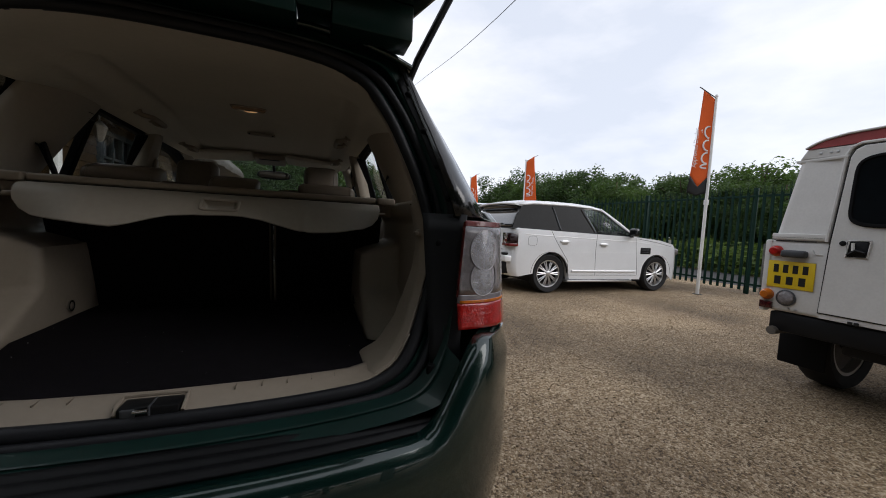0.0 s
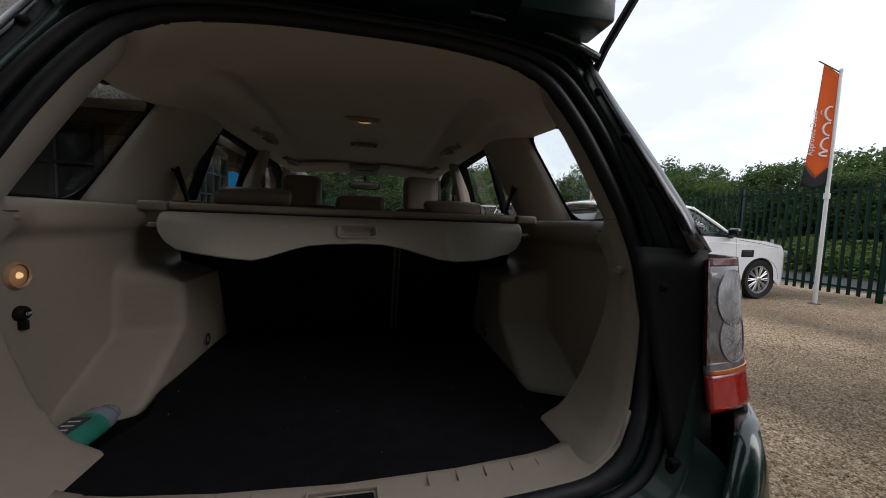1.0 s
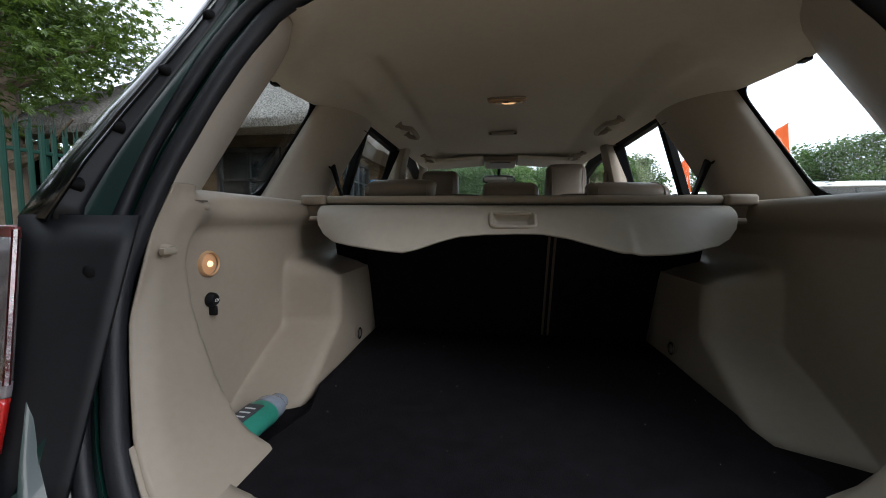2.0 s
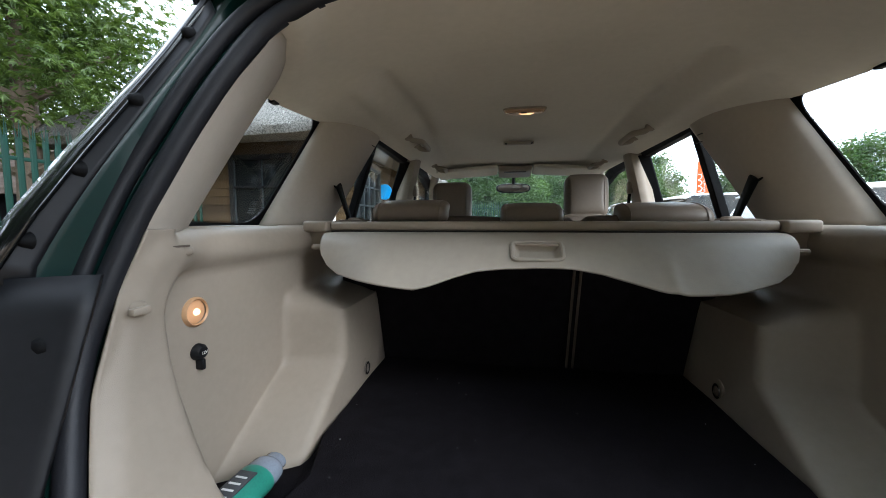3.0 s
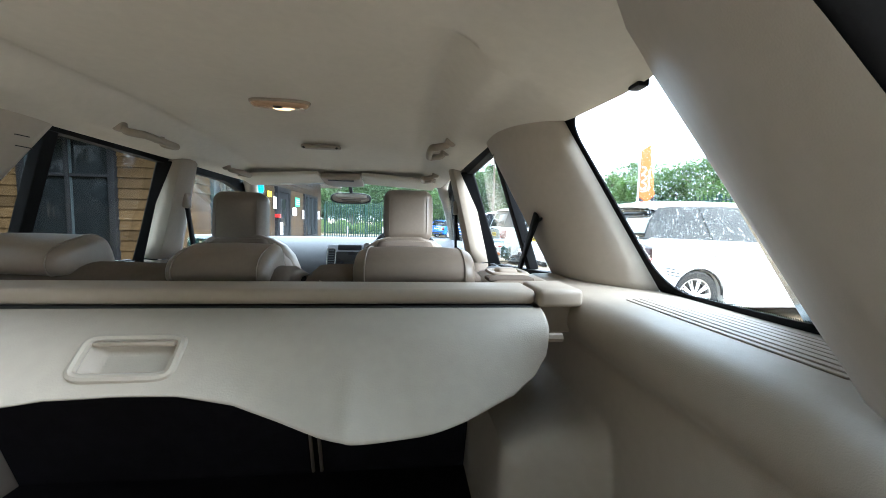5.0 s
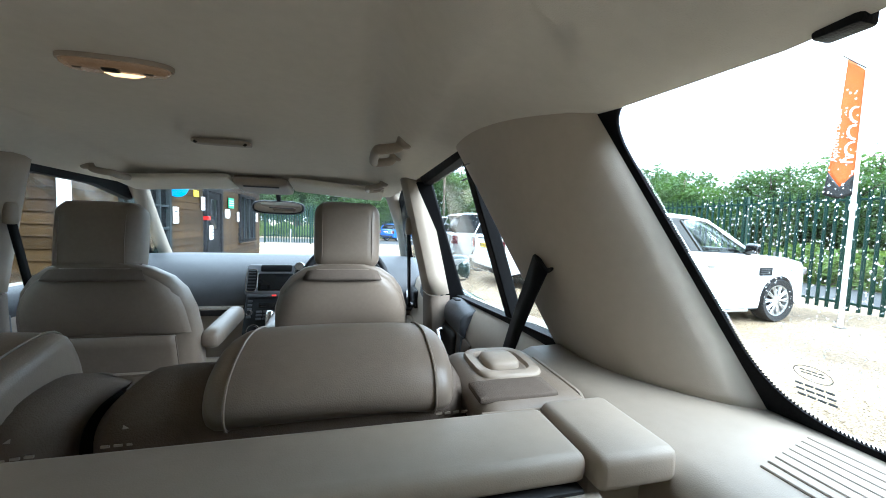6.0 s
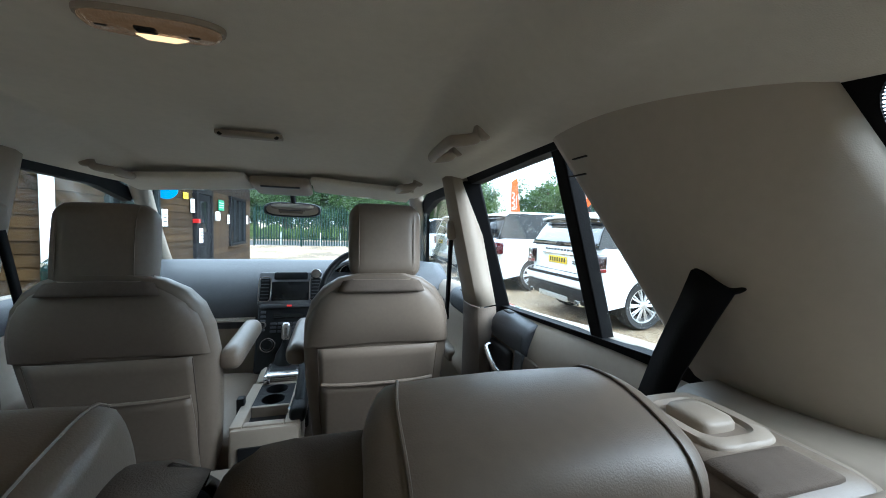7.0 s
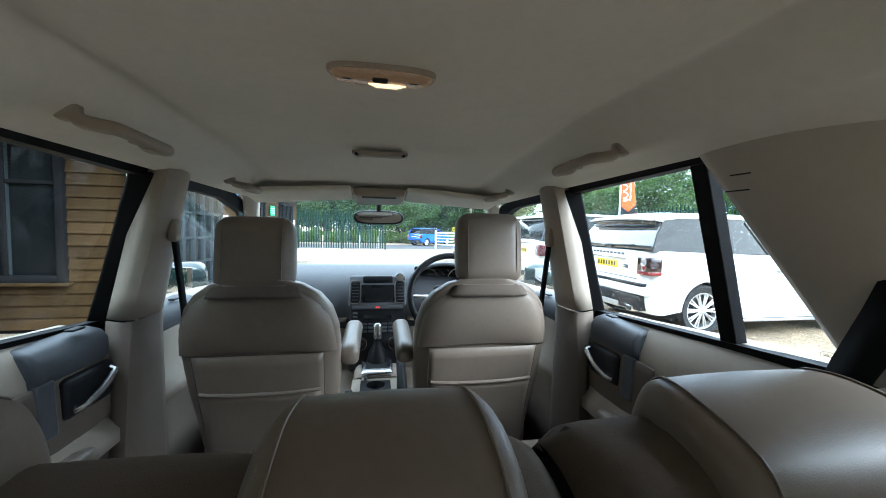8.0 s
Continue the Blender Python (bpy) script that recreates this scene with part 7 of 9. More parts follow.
        mir = part("door_mirror", pillow(0.19, 0.12, 0.165, 0.045, (0, 0, 0), 6, Matrix.Translation((s * (hw + 0.085), 2.86, 1.235))), M_PIANO, c, "gloss black door mirror")
        part("mirror_foot", box(s * (hw - 0.05), s * (hw + 0.05), 2.83, 2.90, 1.13, 1.19, 0.012), M_PIANO, mir)
        part("head_lamp", pillow(0.32, 0.20, 0.15, 0.05, (0, 0, 0), 5, Matrix.Translation((s * (hw - 0.26), L - 0.26, 0.86)) @ Matrix.Rotation(radians(-s * 28), 4, "Z")), M_LAMPCLEAR, c, "clear head lamp")
        for y in (ya, yf):
            wheel_of(c, s * (hw - 0.125), y, R, s)
        # tail lamp: dark surround, clear bowl over a rose one, red foot
        tl = part("tail_lamp", box(s * (hw - 0.27), s * (hw - 0.006), 0.016, 0.24, 0.865, 1.115, 0.02), M_LAMPDEEP, c, "dark red tail lamp surround")
        part("lamp_foot", box(s * (hw - 0.262), s * (hw - 0.003), 0.011, 0.20, 0.872, 0.922, 0.008), M_LAMPFOOT, tl, "red lamp foot")
        for z, r2, mat in ((1.052, 0.050, M_LAMPCLEAR), (0.968, 0.040, M_LAMPFOOT)):
            part("lamp_bowl", lathe([(0, -0.004), (r2 * 0.8, -0.003), (r2, 0.003)], 20, Matrix.Translation((s * (hw - 0.13), 0.012, z))), mat, tl, "round ribbed lens")
            part("lamp_ring", tube([(s * (hw - 0.13) + r2 * math.cos(t), 0.010, z + r2 * math.sin(t)) for t in [2 * math.pi * k / 24 for k in range(24)]], 0.005, 5, True), M_CHROME, tl, "silver lamp ring")
        tip = part("exhaust", box(s * 0.66 - 0.07, s * 0.66 + 0.07, -0.05, 0.10, 0.33, 0.42, 0.02), M_CHROME, c, "square chrome exhaust tip")
        part("exhaust_mouth", box(s * 0.66 - 0.055, s * 0.66 + 0.055, -0.054, 0.0, 0.343, 0.407, 0.012), M_INK, tip, "dark exhaust mouth")
    flap = [(0.50 + 0.095 * math.copysign(abs(math.cos(t)) ** 0.5, math.cos(t)), 0.985 + 0.085 * math.copysign(abs(math.sin(t)) ** 0.5, math.sin(t))) for t in [2 * math.pi * k / 28 for k in range(28)]]
    part("fuel_flap_seam", tube([(hw - 0.001, y, z) for y, z in flap], 0.0035, 4, True), M_DASH, c)
    # roof with a raised rib, and the deep spoiler over the rear screen
    edge = lambda y: interp(y, [(0.30, 1.655), (0.6, 1.70), (1.4, 1.712), (1.95, 1.695), (2.24, 1.655)])
    mid = lambda y: interp(y, [(0.30, 1.69), (0.55, H - 0.015), (1.4, H), (1.95, H - 0.02), (2.24, 1.70)])
    rf = lambda u, y: (u * (gx(1.70) + 0.02), y, lerp(mid(y), edge(y), abs(u) ** 3.2) - 0.03 * max(0.0, abs(u) - 0.96) / 0.04)
    part("roof", grid(rf, [-1, -0.98, -0.94, -0.85, -0.7, -0.45, 0, 0.45, 0.7, 0.85, 0.94, 0.98, 1], [0.30, 0.42, 0.6, 0.9, 1.4, 1.75, 1.95, 2.12, 2.24]), paint, c, "", solid=0.045)
    for s in (1, -1):
        part("roof_rail", tube([(s * (gx(1.70) - 0.07), y, edge(y) + 0.035) for y in (0.5, 1.0, 1.6, 2.1)], 0.012, 6), paint, c)
    wing = grid(lambda u, v: (u * (hw - 0.22), lerp(0.15, 0.44, v) + 0.03 * u * u, lerp(1.672, 1.735, v) - 0.03 * abs(u) ** 3), steps(-1, 1, 12), [0, 0.25, 0.6, 1])
    part("roof_spoiler", wing, paint, c, "white roof spoiler", solid=0.034)
    for s in (1, -1):
        fin = [(s * (hw - 0.205), 0.18, 1.645), (s * (hw - 0.205), 0.40, 1.60), (s * (hw - 0.200), 0.50, 1.66), (s * (hw - 0.215), 0.30, 1.70)]
        part("spoiler_fin", loft([fin, [(x - s * 0.03, y, z) for x, y, z in fin]]), paint, c, "white spoiler fin")
    part("spoiler_base", grid(lambda u, v: (u * (hw - 0.235), lerp(0.250, 0.205, v) + 0.03 * u * u, lerp(1.575, 1.650, v) - 0.015 * abs(u) ** 3), steps(-1, 1, 8), [0, 0.5, 1]), M_PIANO, c, "gloss black spoiler base", solid=0.03)
    rear_y = lambda z: interp(z, [(1.20, 0.064), (1.44, 0.19), (1.60, 0.318)])
    part("rear_window", grid(lambda u, z: (u * (gx(z) - 0.012), rear_y(z) - 0.016 + 0.02 * abs(u) ** 6, z), [-1, -0.97, -0.9, -0.7, 0, 0.7, 0.9, 0.97, 1], [1.225, 1.30, 1.38, 1.44, 1.52, 1.59]), M_REARGLASS, c, "dark glossy rear window", solid=0.006)
    part("rear_wiper", tube([(0.0, 0.055, 1.25), (0.30, 0.065, 1.265), (0.56, 0.075, 1.28)], 0.010, 6), M_BLACK, c, "black rear wiper")
    part("wiper_hub", pillow(0.16, 0.05, 0.07, 0.02, (0, 0, 0), 4, Matrix.Translation((0.0, 0.055, 1.24))), M_BLACK, c, "black wiper hub")
    part("tailgate_seam", tube([(x, 0.0385, 0.80) for x in (-hw + 0.28, hw - 0.28)], 0.005, 4), M_INK, c)
    part("bumper_strip", box(-hw + 0.12, hw - 0.12, -0.012, 0.10, 0.700, 0.745, 0.014), M_BLACK, c, "black bumper strip")
    part("bumper_step", box(-hw + 0.05, hw - 0.05, -0.028, 0.12, 0.58, 0.70, 0.03), paint, c)
    part("lower_diffuser", box(-hw + 0.13, hw - 0.13, -0.034, 0.14, 0.36, 0.575, 0.025), M_BLACK, c, "black lower diffuser")
    part("diffuser_skirt", box(-0.42, 0.42, -0.046, 0.12, 0.34, 0.43, 0.02), M_SILVER, c, "silver skid plate")
    bars_plate(c, Matrix.Translation((0, 0.030, 0.975)), 0.52, 0.115)
    part("badge_bar", box(-0.44, 0.44, 0.022, 0.05, 1.055, 1.080, 0.004), M_CHROME, c, "silver badge strip")
    for k in range(9):
        x = -0.36 + 0.09 * k
        part("badge_letter", box(x - 0.026, x + 0.026, 0.034, 0.046, 1.125, 1.155, 0.002, 1), M_DASH, c)
    for k in range(2):
        part("badge_letter", box(0.40, 0.49, 0.022, 0.040, 0.935 + 0.03 * k, 0.953 + 0.03 * k, 0.002, 1), M_DASH, c)
    part("grille", box(-0.42, 0.42, L - 0.035, L + 0.004, 0.66, 0.86, 0.02), M_BLACK, c, "black grille")
    return c


def nose_east(x_tail, y_mid):
    """The pose of a car whose tail stands at x_tail and whose nose points to the fence."""
    return pose(x_tail, y_mid, 0, 0, 0, -90)


sport_estate("white sport estate car with dark rear windows and silver twin-spoke wheels", M_WHITE, nose_east(3.61, 6.17))
estate("white tall estate car with dark windows", M_WHITE, nose_east(3.55, 9.45), 5.0, 1.98, 1.87, 2.92, 1.0, 0.38, belt=1.22, sport=False)
estate("silver grey tall estate car", M_SILVER, nose_east(3.35, 12.6), 4.83, 1.92, 1.88, 2.885, 0.95, 0.37, belt=1.22, sport=False)
estate("white estate car far along the row", M_WHITE, nose_east(3.3, 15.7), 4.8, 1.92, 1.80, 2.745, 0.97, 0.37)


def off_roader():
    """A boxy white off-roader with a red roof band, its tail towards the yard."""
    c = empty("off_road_car", "boxy dull white off-road car with a red roof band", "car", "parked cars", at=nose_east(3.67, 0.47))
    hw = 0.895
    part("lower_body", box(-hw, hw, 0.0, 4.0, 0.655, 1.20, 0.035, 3), M_OLDWHITE, c, "dull white body")
    wide = lambda z: interp(z, [(1.20, 0.865), (1.80, 0.775)])
    deep = lambda z: interp(z, [(1.20, 0.004), (1.86, 0.055)])
    up = []
    for z in (1.20, 1.50, 1.80):
        w, y0, y1, r = wide(z), deep(z), 3.05 - 0.40 * (z - 1.2), 0.05
        up.append([(-w, y0 + r, z), (-w + 0.015, y0 + 0.015, z), (-w + r, y0, z), (w - r, y0, z), (w - 0.015, y0 + 0.015, z), (w, y0 + r, z), (w, y1, z), (-w, y1, z)])
    part("upper_body", loft(up), M_OLDWHITE, c, "dull white upper body", angle=50)
    # roof: pale rim, red face, arched top
    def cap(z0, z1, w0, w1, grow):
        out = []
        for w, z in ((w0, z0), (w1, z1)):
            out.append([(-w, 0.05 - grow, z), (w, 0.05 - grow, z), (w, 2.78, z), (-w, 2.78, z)])
        return loft(out)
    part("roof_band", cap(1.80, 1.872, 0.775, 0.735, 0.0), M_OLDWHITE, c, "white gutter band", bevel=0.01)
    part("gutter", tube([(-0.785, 2.7, 1.79), (-0.785, 0.06, 1.79), (-0.50, 0.030, 1.79)], 0.012, 6), M_OLDWHITE, c, "white rain gutter")
    part("gutter", tube([(0.785, 2.7, 1.79), (0.785, 0.06, 1.79), (0.50, 0.030, 1.79)], 0.012, 6), M_OLDWHITE, c, "white rain gutter")
    face = [[(u * 0.735, 0.046, 1.873), (u * 0.735, 0.056, 1.874), (u * 0.735, 0.056, h), (u * 0.735, 0.050, h)] for u, h in [(t, 1.873 + 0.075 * (1 - abs(t) ** 7)) for t in (-1, -0.985, -0.96, -0.92, -0.85, -0.7, -0.4, 0, 0.4, 0.7, 0.85, 0.92, 0.96, 0.985, 1)]]
    part("roof_face", loft(face), M_REDPAINT, c, "faded red roof band")
    rf = lambda u, y: (u * 0.742, y, 1.878 + 0.078 * (1 - abs(u) ** 7) + 0.025 * (1 - u * u) * smooth(0.06, 0.5, y))
    part("roof", grid(rf, [-1, -0.985, -0.96, -0.92, -0.85, -0.7, -0.4, 0, 0.4, 0.7, 0.85, 0.92, 0.96, 0.985, 1], [0.04, 0.07, 0.15, 0.3, 0.6, 1.2, 2.0, 2.5, 2.78]), M_OLDWHITE, c, "dull white roof", solid=0.012)
    lamp = part("roof_light", box(-0.175, -0.065, -0.02, 0.055, 1.875, 1.94, 0.014), M_LAMPCLEAR, c, "pale roof lamp")
    part("lamp_foot", box(-0.15, -0.09, 0.01, 0.06, 1.855, 1.880, 0.006), M_OLDWHITE, lamp)
    for x in (-0.655, -0.60, -0.565):
        part("rivet", lathe([(0, -0.006), (0.008, -0.004), (0.010, 0.0)], 8, Matrix.Translation((x, 0.048, 1.835))), M_ALLOY, c)
    # rear door in its raised frame
    tilt = lambda z: interp(z, [(0.68, -0.006), (1.20, -0.006), (1.86, 0.048)])
    edge = [(-0.545, 0.70), (-0.52, 1.20), (-0.49, 1.78), (-0.47, 1.83), (-0.43, 1.852), (0.36, 1.852), (0.42, 1.83), (0.45, 1.78), (0.50, 0.70)]

    def slab(outline, back, front):
        bm = bmesh.new()
        f0 = [bm.verts.new((x, tilt(z) + front, z)) for x, z in outline]
        f1 = [bm.verts.new((x, tilt(z) + back, z)) for x, z in outline]
        n = len(outline)
        for i in range(n):
            bm.faces.new((f0[i], f0[(i + 1) % n], f1[(i + 1) % n], f1[i]))
        bm.faces.new(f0)
        return bm
    door = part("rear_door", slab(edge, 0.03, -0.014), M_OLDWHITE, c, "dull white rear door", bevel=0.006)
    loop = [Vector((x, tilt(z) - 0.006, z)) for x, z in edge]
    part("door_gap", tube(loop, 0.0075, 6, True), M_INK, c, "dark door gap")
    frame_line = [Vector((x * 1.045, tilt(min(z, 1.86)) - 0.004, z + (0.018 if z > 1.7 else 0.0))) for x, z in edge[1:-1]]
    part("door_surround", tube(frame_line, 0.012, 8), M_OLDWHITE, c, "raised door surround")
    cx, cz, ax, az = -0.02, 1.545, 0.425, 0.232
    corner = lambda k: [(cx + ax * k * math.copysign(abs(math.cos(t)) ** 0.28, math.cos(t)), cz + (az - ax * (1 - k)) * math.copysign(abs(math.sin(t)) ** 0.28, math.sin(t))) for t in [2 * math.pi * i / 44 for i in range(44)]]
    part("door_window", slab(corner(0.985), 0.0, -0.019), M_DARKGLASS, door, "dark rear window")
    part("window_rubber", tube([(x, tilt(z) - 0.017, z) for x, z in corner(1.0)], 0.013, 6, True), M_RUBBER, door, "black window rubber")
    recess = part("latch_recess", box(-0.435, -0.335, -0.024, -0.016, 1.105, 1.215, 0.01), M_SATIN, door, "dark latch recess")
    part("latch_rim", tube([(-0.435, -0.024, 1.105), (-0.335, -0.024, 1.105), (-0.325, -0.024, 1.215), (-0.425, -0.024, 1.215)], 0.006, 6, True), M_OLDWHITE, recess)
    part("latch_lever", tube([(-0.425, -0.034, 1.118), (-0.385, -0.040, 1.150), (-0.345, -0.034, 1.135)], 0.011, 6), M_BLACK, recess, "black latch lever")
    part("latch_pull", tube([(-0.40, -0.034, 1.150), (-0.405, -0.030, 1.20)], 0.009, 6), M_OLDWHITE, recess)
    part("lock_plug", lathe([(0, -0.016), (0.014, -0.012), (0.018, 0.0)], 14, Matrix.Translation((-0.458, -0.018, 1.195))), M_BLACK, door, "black lock plug")
    for z in (1.19, 1.09, 1.01):
        part("bolt", lathe([(0, -0.012), (0.010, -0.009), (0.013, 0.0)], 10, Matrix.Translation((-0.23, -0.018, z))), M_ALLOY, door)
    for s in (1, -1):
        part("belt_rib", box(s * 0.535, s * 0.862, -0.014, 0.02, 1.205, 1.252, 0.008), M_OLDWHITE, c, "white belt rib")
        part("rib_line", tube([(s * 0.535, -0.012, 1.222), (s * 0.86, -0.012, 1.222)], 0.003, 4), M_DASH, c)
        part("panel_seam", tube([(s * 0.84, -0.0005, 1.196), (s * 0.60, -0.0005, 1.196)], 0.003, 4), M_DASH, c)
        part("corner_capping", box(s * 0.86, s * 0.902, -0.008, 0.06, 0.64, 1.20, 0.012), M_OLDWHITE, c)
        part("stop_lamp", lathe([(0, -0.055), (0.026, -0.052), (0.040, -0.032), (0.043, 0.0)], 20, Matrix.Translation((s * 0.825, 0.0, 1.115))), M_LAMPRED, c, "red round lamp")
        part("turn_lamp", lathe([(0, -0.055), (0.026, -0.052), (0.040, -0.032), (0.043, 0.0)], 20, Matrix.Translation((s * 0.855, 0.0, 0.775))), M_AMBER, c, "amber round lamp")
        part("reflector", box(s * 0.855 - 0.042, s * 0.855 + 0.042, -0.020, 0.0, 0.665, 0.722, 0.006), M_LAMPDARK, c, "dark red reflector")
        white = part("reverse_lamp", lathe([(0, -0.03), (0.04, -0.027), (0.054, -0.014), (0.056, 0.0)], 22, Matrix.Translation((s * 0.735, 0.0, 0.765))), M_LAMPCLEAR, c, "clear round lamp")
        part("lamp_rim", tube([(s * 0.735 + 0.056 * math.cos(t), -0.010, 0.765 + 0.056 * math.sin(t)) for t in [2 * math.pi * k / 24 for k in range(24)]], 0.006, 5, True), M_DASH, white, "grey lamp rim")
        for x in (0.715, 0.675):
            part("bolt", lathe([(0, -0.010), (0.008, -0.008), (0.011, 0.0)], 8, Matrix.Translation((s * x, -0.001, 0.685))), M_ALLOY, c)
        part("mud_flap", box(s * 0.60, s * 0.90, 0.30, 0.325, 0.20, 0.655, 0.01), M_RUBBER, c, "black mud flap")
        for y in (0.78, 3.14):
            wheel_of(c, s * 0.74, y, 0.39, s, 8, 0.23)
        part("side_window", box(s * 0.79, s * 0.845, 0.40, 1.9, 1.36, 1.68, 0.01), M_DARKGLASS, c, "dark side window")
    part("plate_lamp", pillow(0.145, 0.07, 0.055, 0.02, (0, 0, 0), 5, Matrix.Translation((-0.705, -0.03, 1.10))), M_DASH, c, "grey plate lamp")
    bars_plate(c, Matrix.Translation((-0.725, -0.004, 0.94)), 0.28, 0.205, 2)
    part("plate_bracket", tube([(-0.56, -0.004, 1.105), (-0.60, -0.006, 1.108), (-0.615, -0.006, 1.135)], 0.005, 5), M_OLDWHITE, c)
    part("rear_crossmember", box(-0.84, 0.84, 0.02, 0.16, 0.50, 0.648, 0.015), M_BLACK, c, "black chassis member")
    part("door_bottom_strip", box(-0.545, 0.50, -0.010, 0.02, 0.66, 0.695, 0.004), M_OLDWHITE, c)
    for x in (-0.38, -0.35):
        part("strip_clip", box(x - 0.012, x + 0.012, -0.018, 0.0, 0.655, 0.678, 0.003), M_INK, c)
    part("chassis", box(-0.45, 0.45, 0.10, 3.9, 0.42, 0.58, 0.02), M_BLACK, c, "black chassis")
    part("axle", tube([(-0.7, 0.78, 0.39), (0.7, 0.78, 0.39)], 0.06, 10), M_BLACK, c, "black axle")
    part("differential", pillow(0.26, 0.26, 0.24, 0.10, (0, 0, 0), 6, Matrix.Translation((0.12, 0.78, 0.38))), M_BLACK, c)
    part("exhaust_pipe", tube([(-0.80, -0.02, 0.50), (-0.80, 0.15, 0.50), (-0.6, 1.2, 0.45)], 0.032, 10), M_IRON, c, "rusty exhaust")
    part("bonnet", box(-0.72, 0.72, 2.9, 3.95, 1.10, 1.22, 0.04, 3), M_OLDWHITE, c, "white bonnet")


off_roader()


def hatchback():
    c = estate("small bright blue hatchback on the road beyond the gate", M_BLUE, pose(2.9, 30.4, 0, 0, 0, -54), 3.95, 1.68, 1.46, 2.46, 0.72, 0.31, belt=0.98, detail=False, sport=False, group="cars on the road")
    return c


hatchback()


# ---------------- fences ----------------
def pale_mesh():
    """One palisade pale: folded steel with a three-pronged tip."""
    w, t, h = 0.034, 0.012, 1.80
    prof = [(-w, t), (-w * 0.5, 0), (w * 0.5, 0), (w, t), (w * 0.9, t + 0.004), (w * 0.45, 0.005), (-w * 0.45, 0.005), (-w * 0.9, t + 0.004)]
    bm = loft([[(x, y, z) for x, y in prof] for z in (0.06, h - 0.12)])
    for dx, dy, top in ((-0.030, 0.02, h), (0.0, -0.01, h + 0.03), (0.030, 0.02, h)):
        merge(bm, tube([(dx * 0.7, 0.004, h - 0.13), (dx, dy, top)], [0.010, 0.002], 4))
    me = bpy.data.meshes.new("pale")
    bm.to_mesh(me)
    bm.free()
    me.materials.append(M_FENCE)
    return me


PALE = pale_mesh()


def palisade(a, b, label, gap=0.155, height=1.0, rails=(0.32, 1.50)):
    """A run of palisade fence from a to b with rails and posts."""
    a, b = Vector(a), Vector(b)
    run = (b - a).length
    yaw = math.degrees(math.atan2((b - a).y, (b - a).x))
    f = empty("palisade_fence", label, "fence", "palisade fences", at=pose(a.x, a.y, 0, 0, 0, yaw))
    n = int(run / gap)
    for z in (rails[0] * height, rails[1] * height):
        part("rail", box(0, run, 0.006, 0.05, z - 0.022, z + 0.022, 0.004), M_FENCE, f, "green rail")
    for k in range(int(run / 2.75) + 1):
        x = min(run, k * 2.75)
        part("post", box(x - 0.04, x + 0.04, 0.05, 0.12, 0, (rails[1] + 0.14) * height, 0.006), M_FENCE, f, "green post")
    for k in range(n):
        p = new("pale", PALE)
        p.parent = f
        p.matrix_basis = Matrix.Translation((gap * (k + 0.5), 0, 0)) @ Matrix.Diagonal((1, 1, height, 1))
    return f


palisade((9.5, 24.0, 0), (9.4, -8.0, 0), "green steel palisade fence along the parked cars", height=1.33, rails=(0.17, 1.64))
palisade((-5.75, -7.0, 0), (-5.6, 6.22, 0), "tall green steel palisade fence before the trees", gap=0.125, height=1.34)
palisade((-5.0, 25.0, 0), (0.54, 24.35, 0), "green steel palisade gate standing across the yard end", height=1.42)
palisade((2.0, 35.5, 0), (14.0, 35.0, 0), "green palisade fence across the road")


# ---------------- flags ----------------
def text_on(body, size, parent, m, mat):
    cu = bpy.data.curves.new("flag_text", "FONT")
    cu.body, cu.size, cu.extrude = body, size, 0.001
    ob = new("flag_text", cu)
    ob.data.materials.append(mat)
    ob.parent = parent
    ob.matrix_basis = m
    return ob


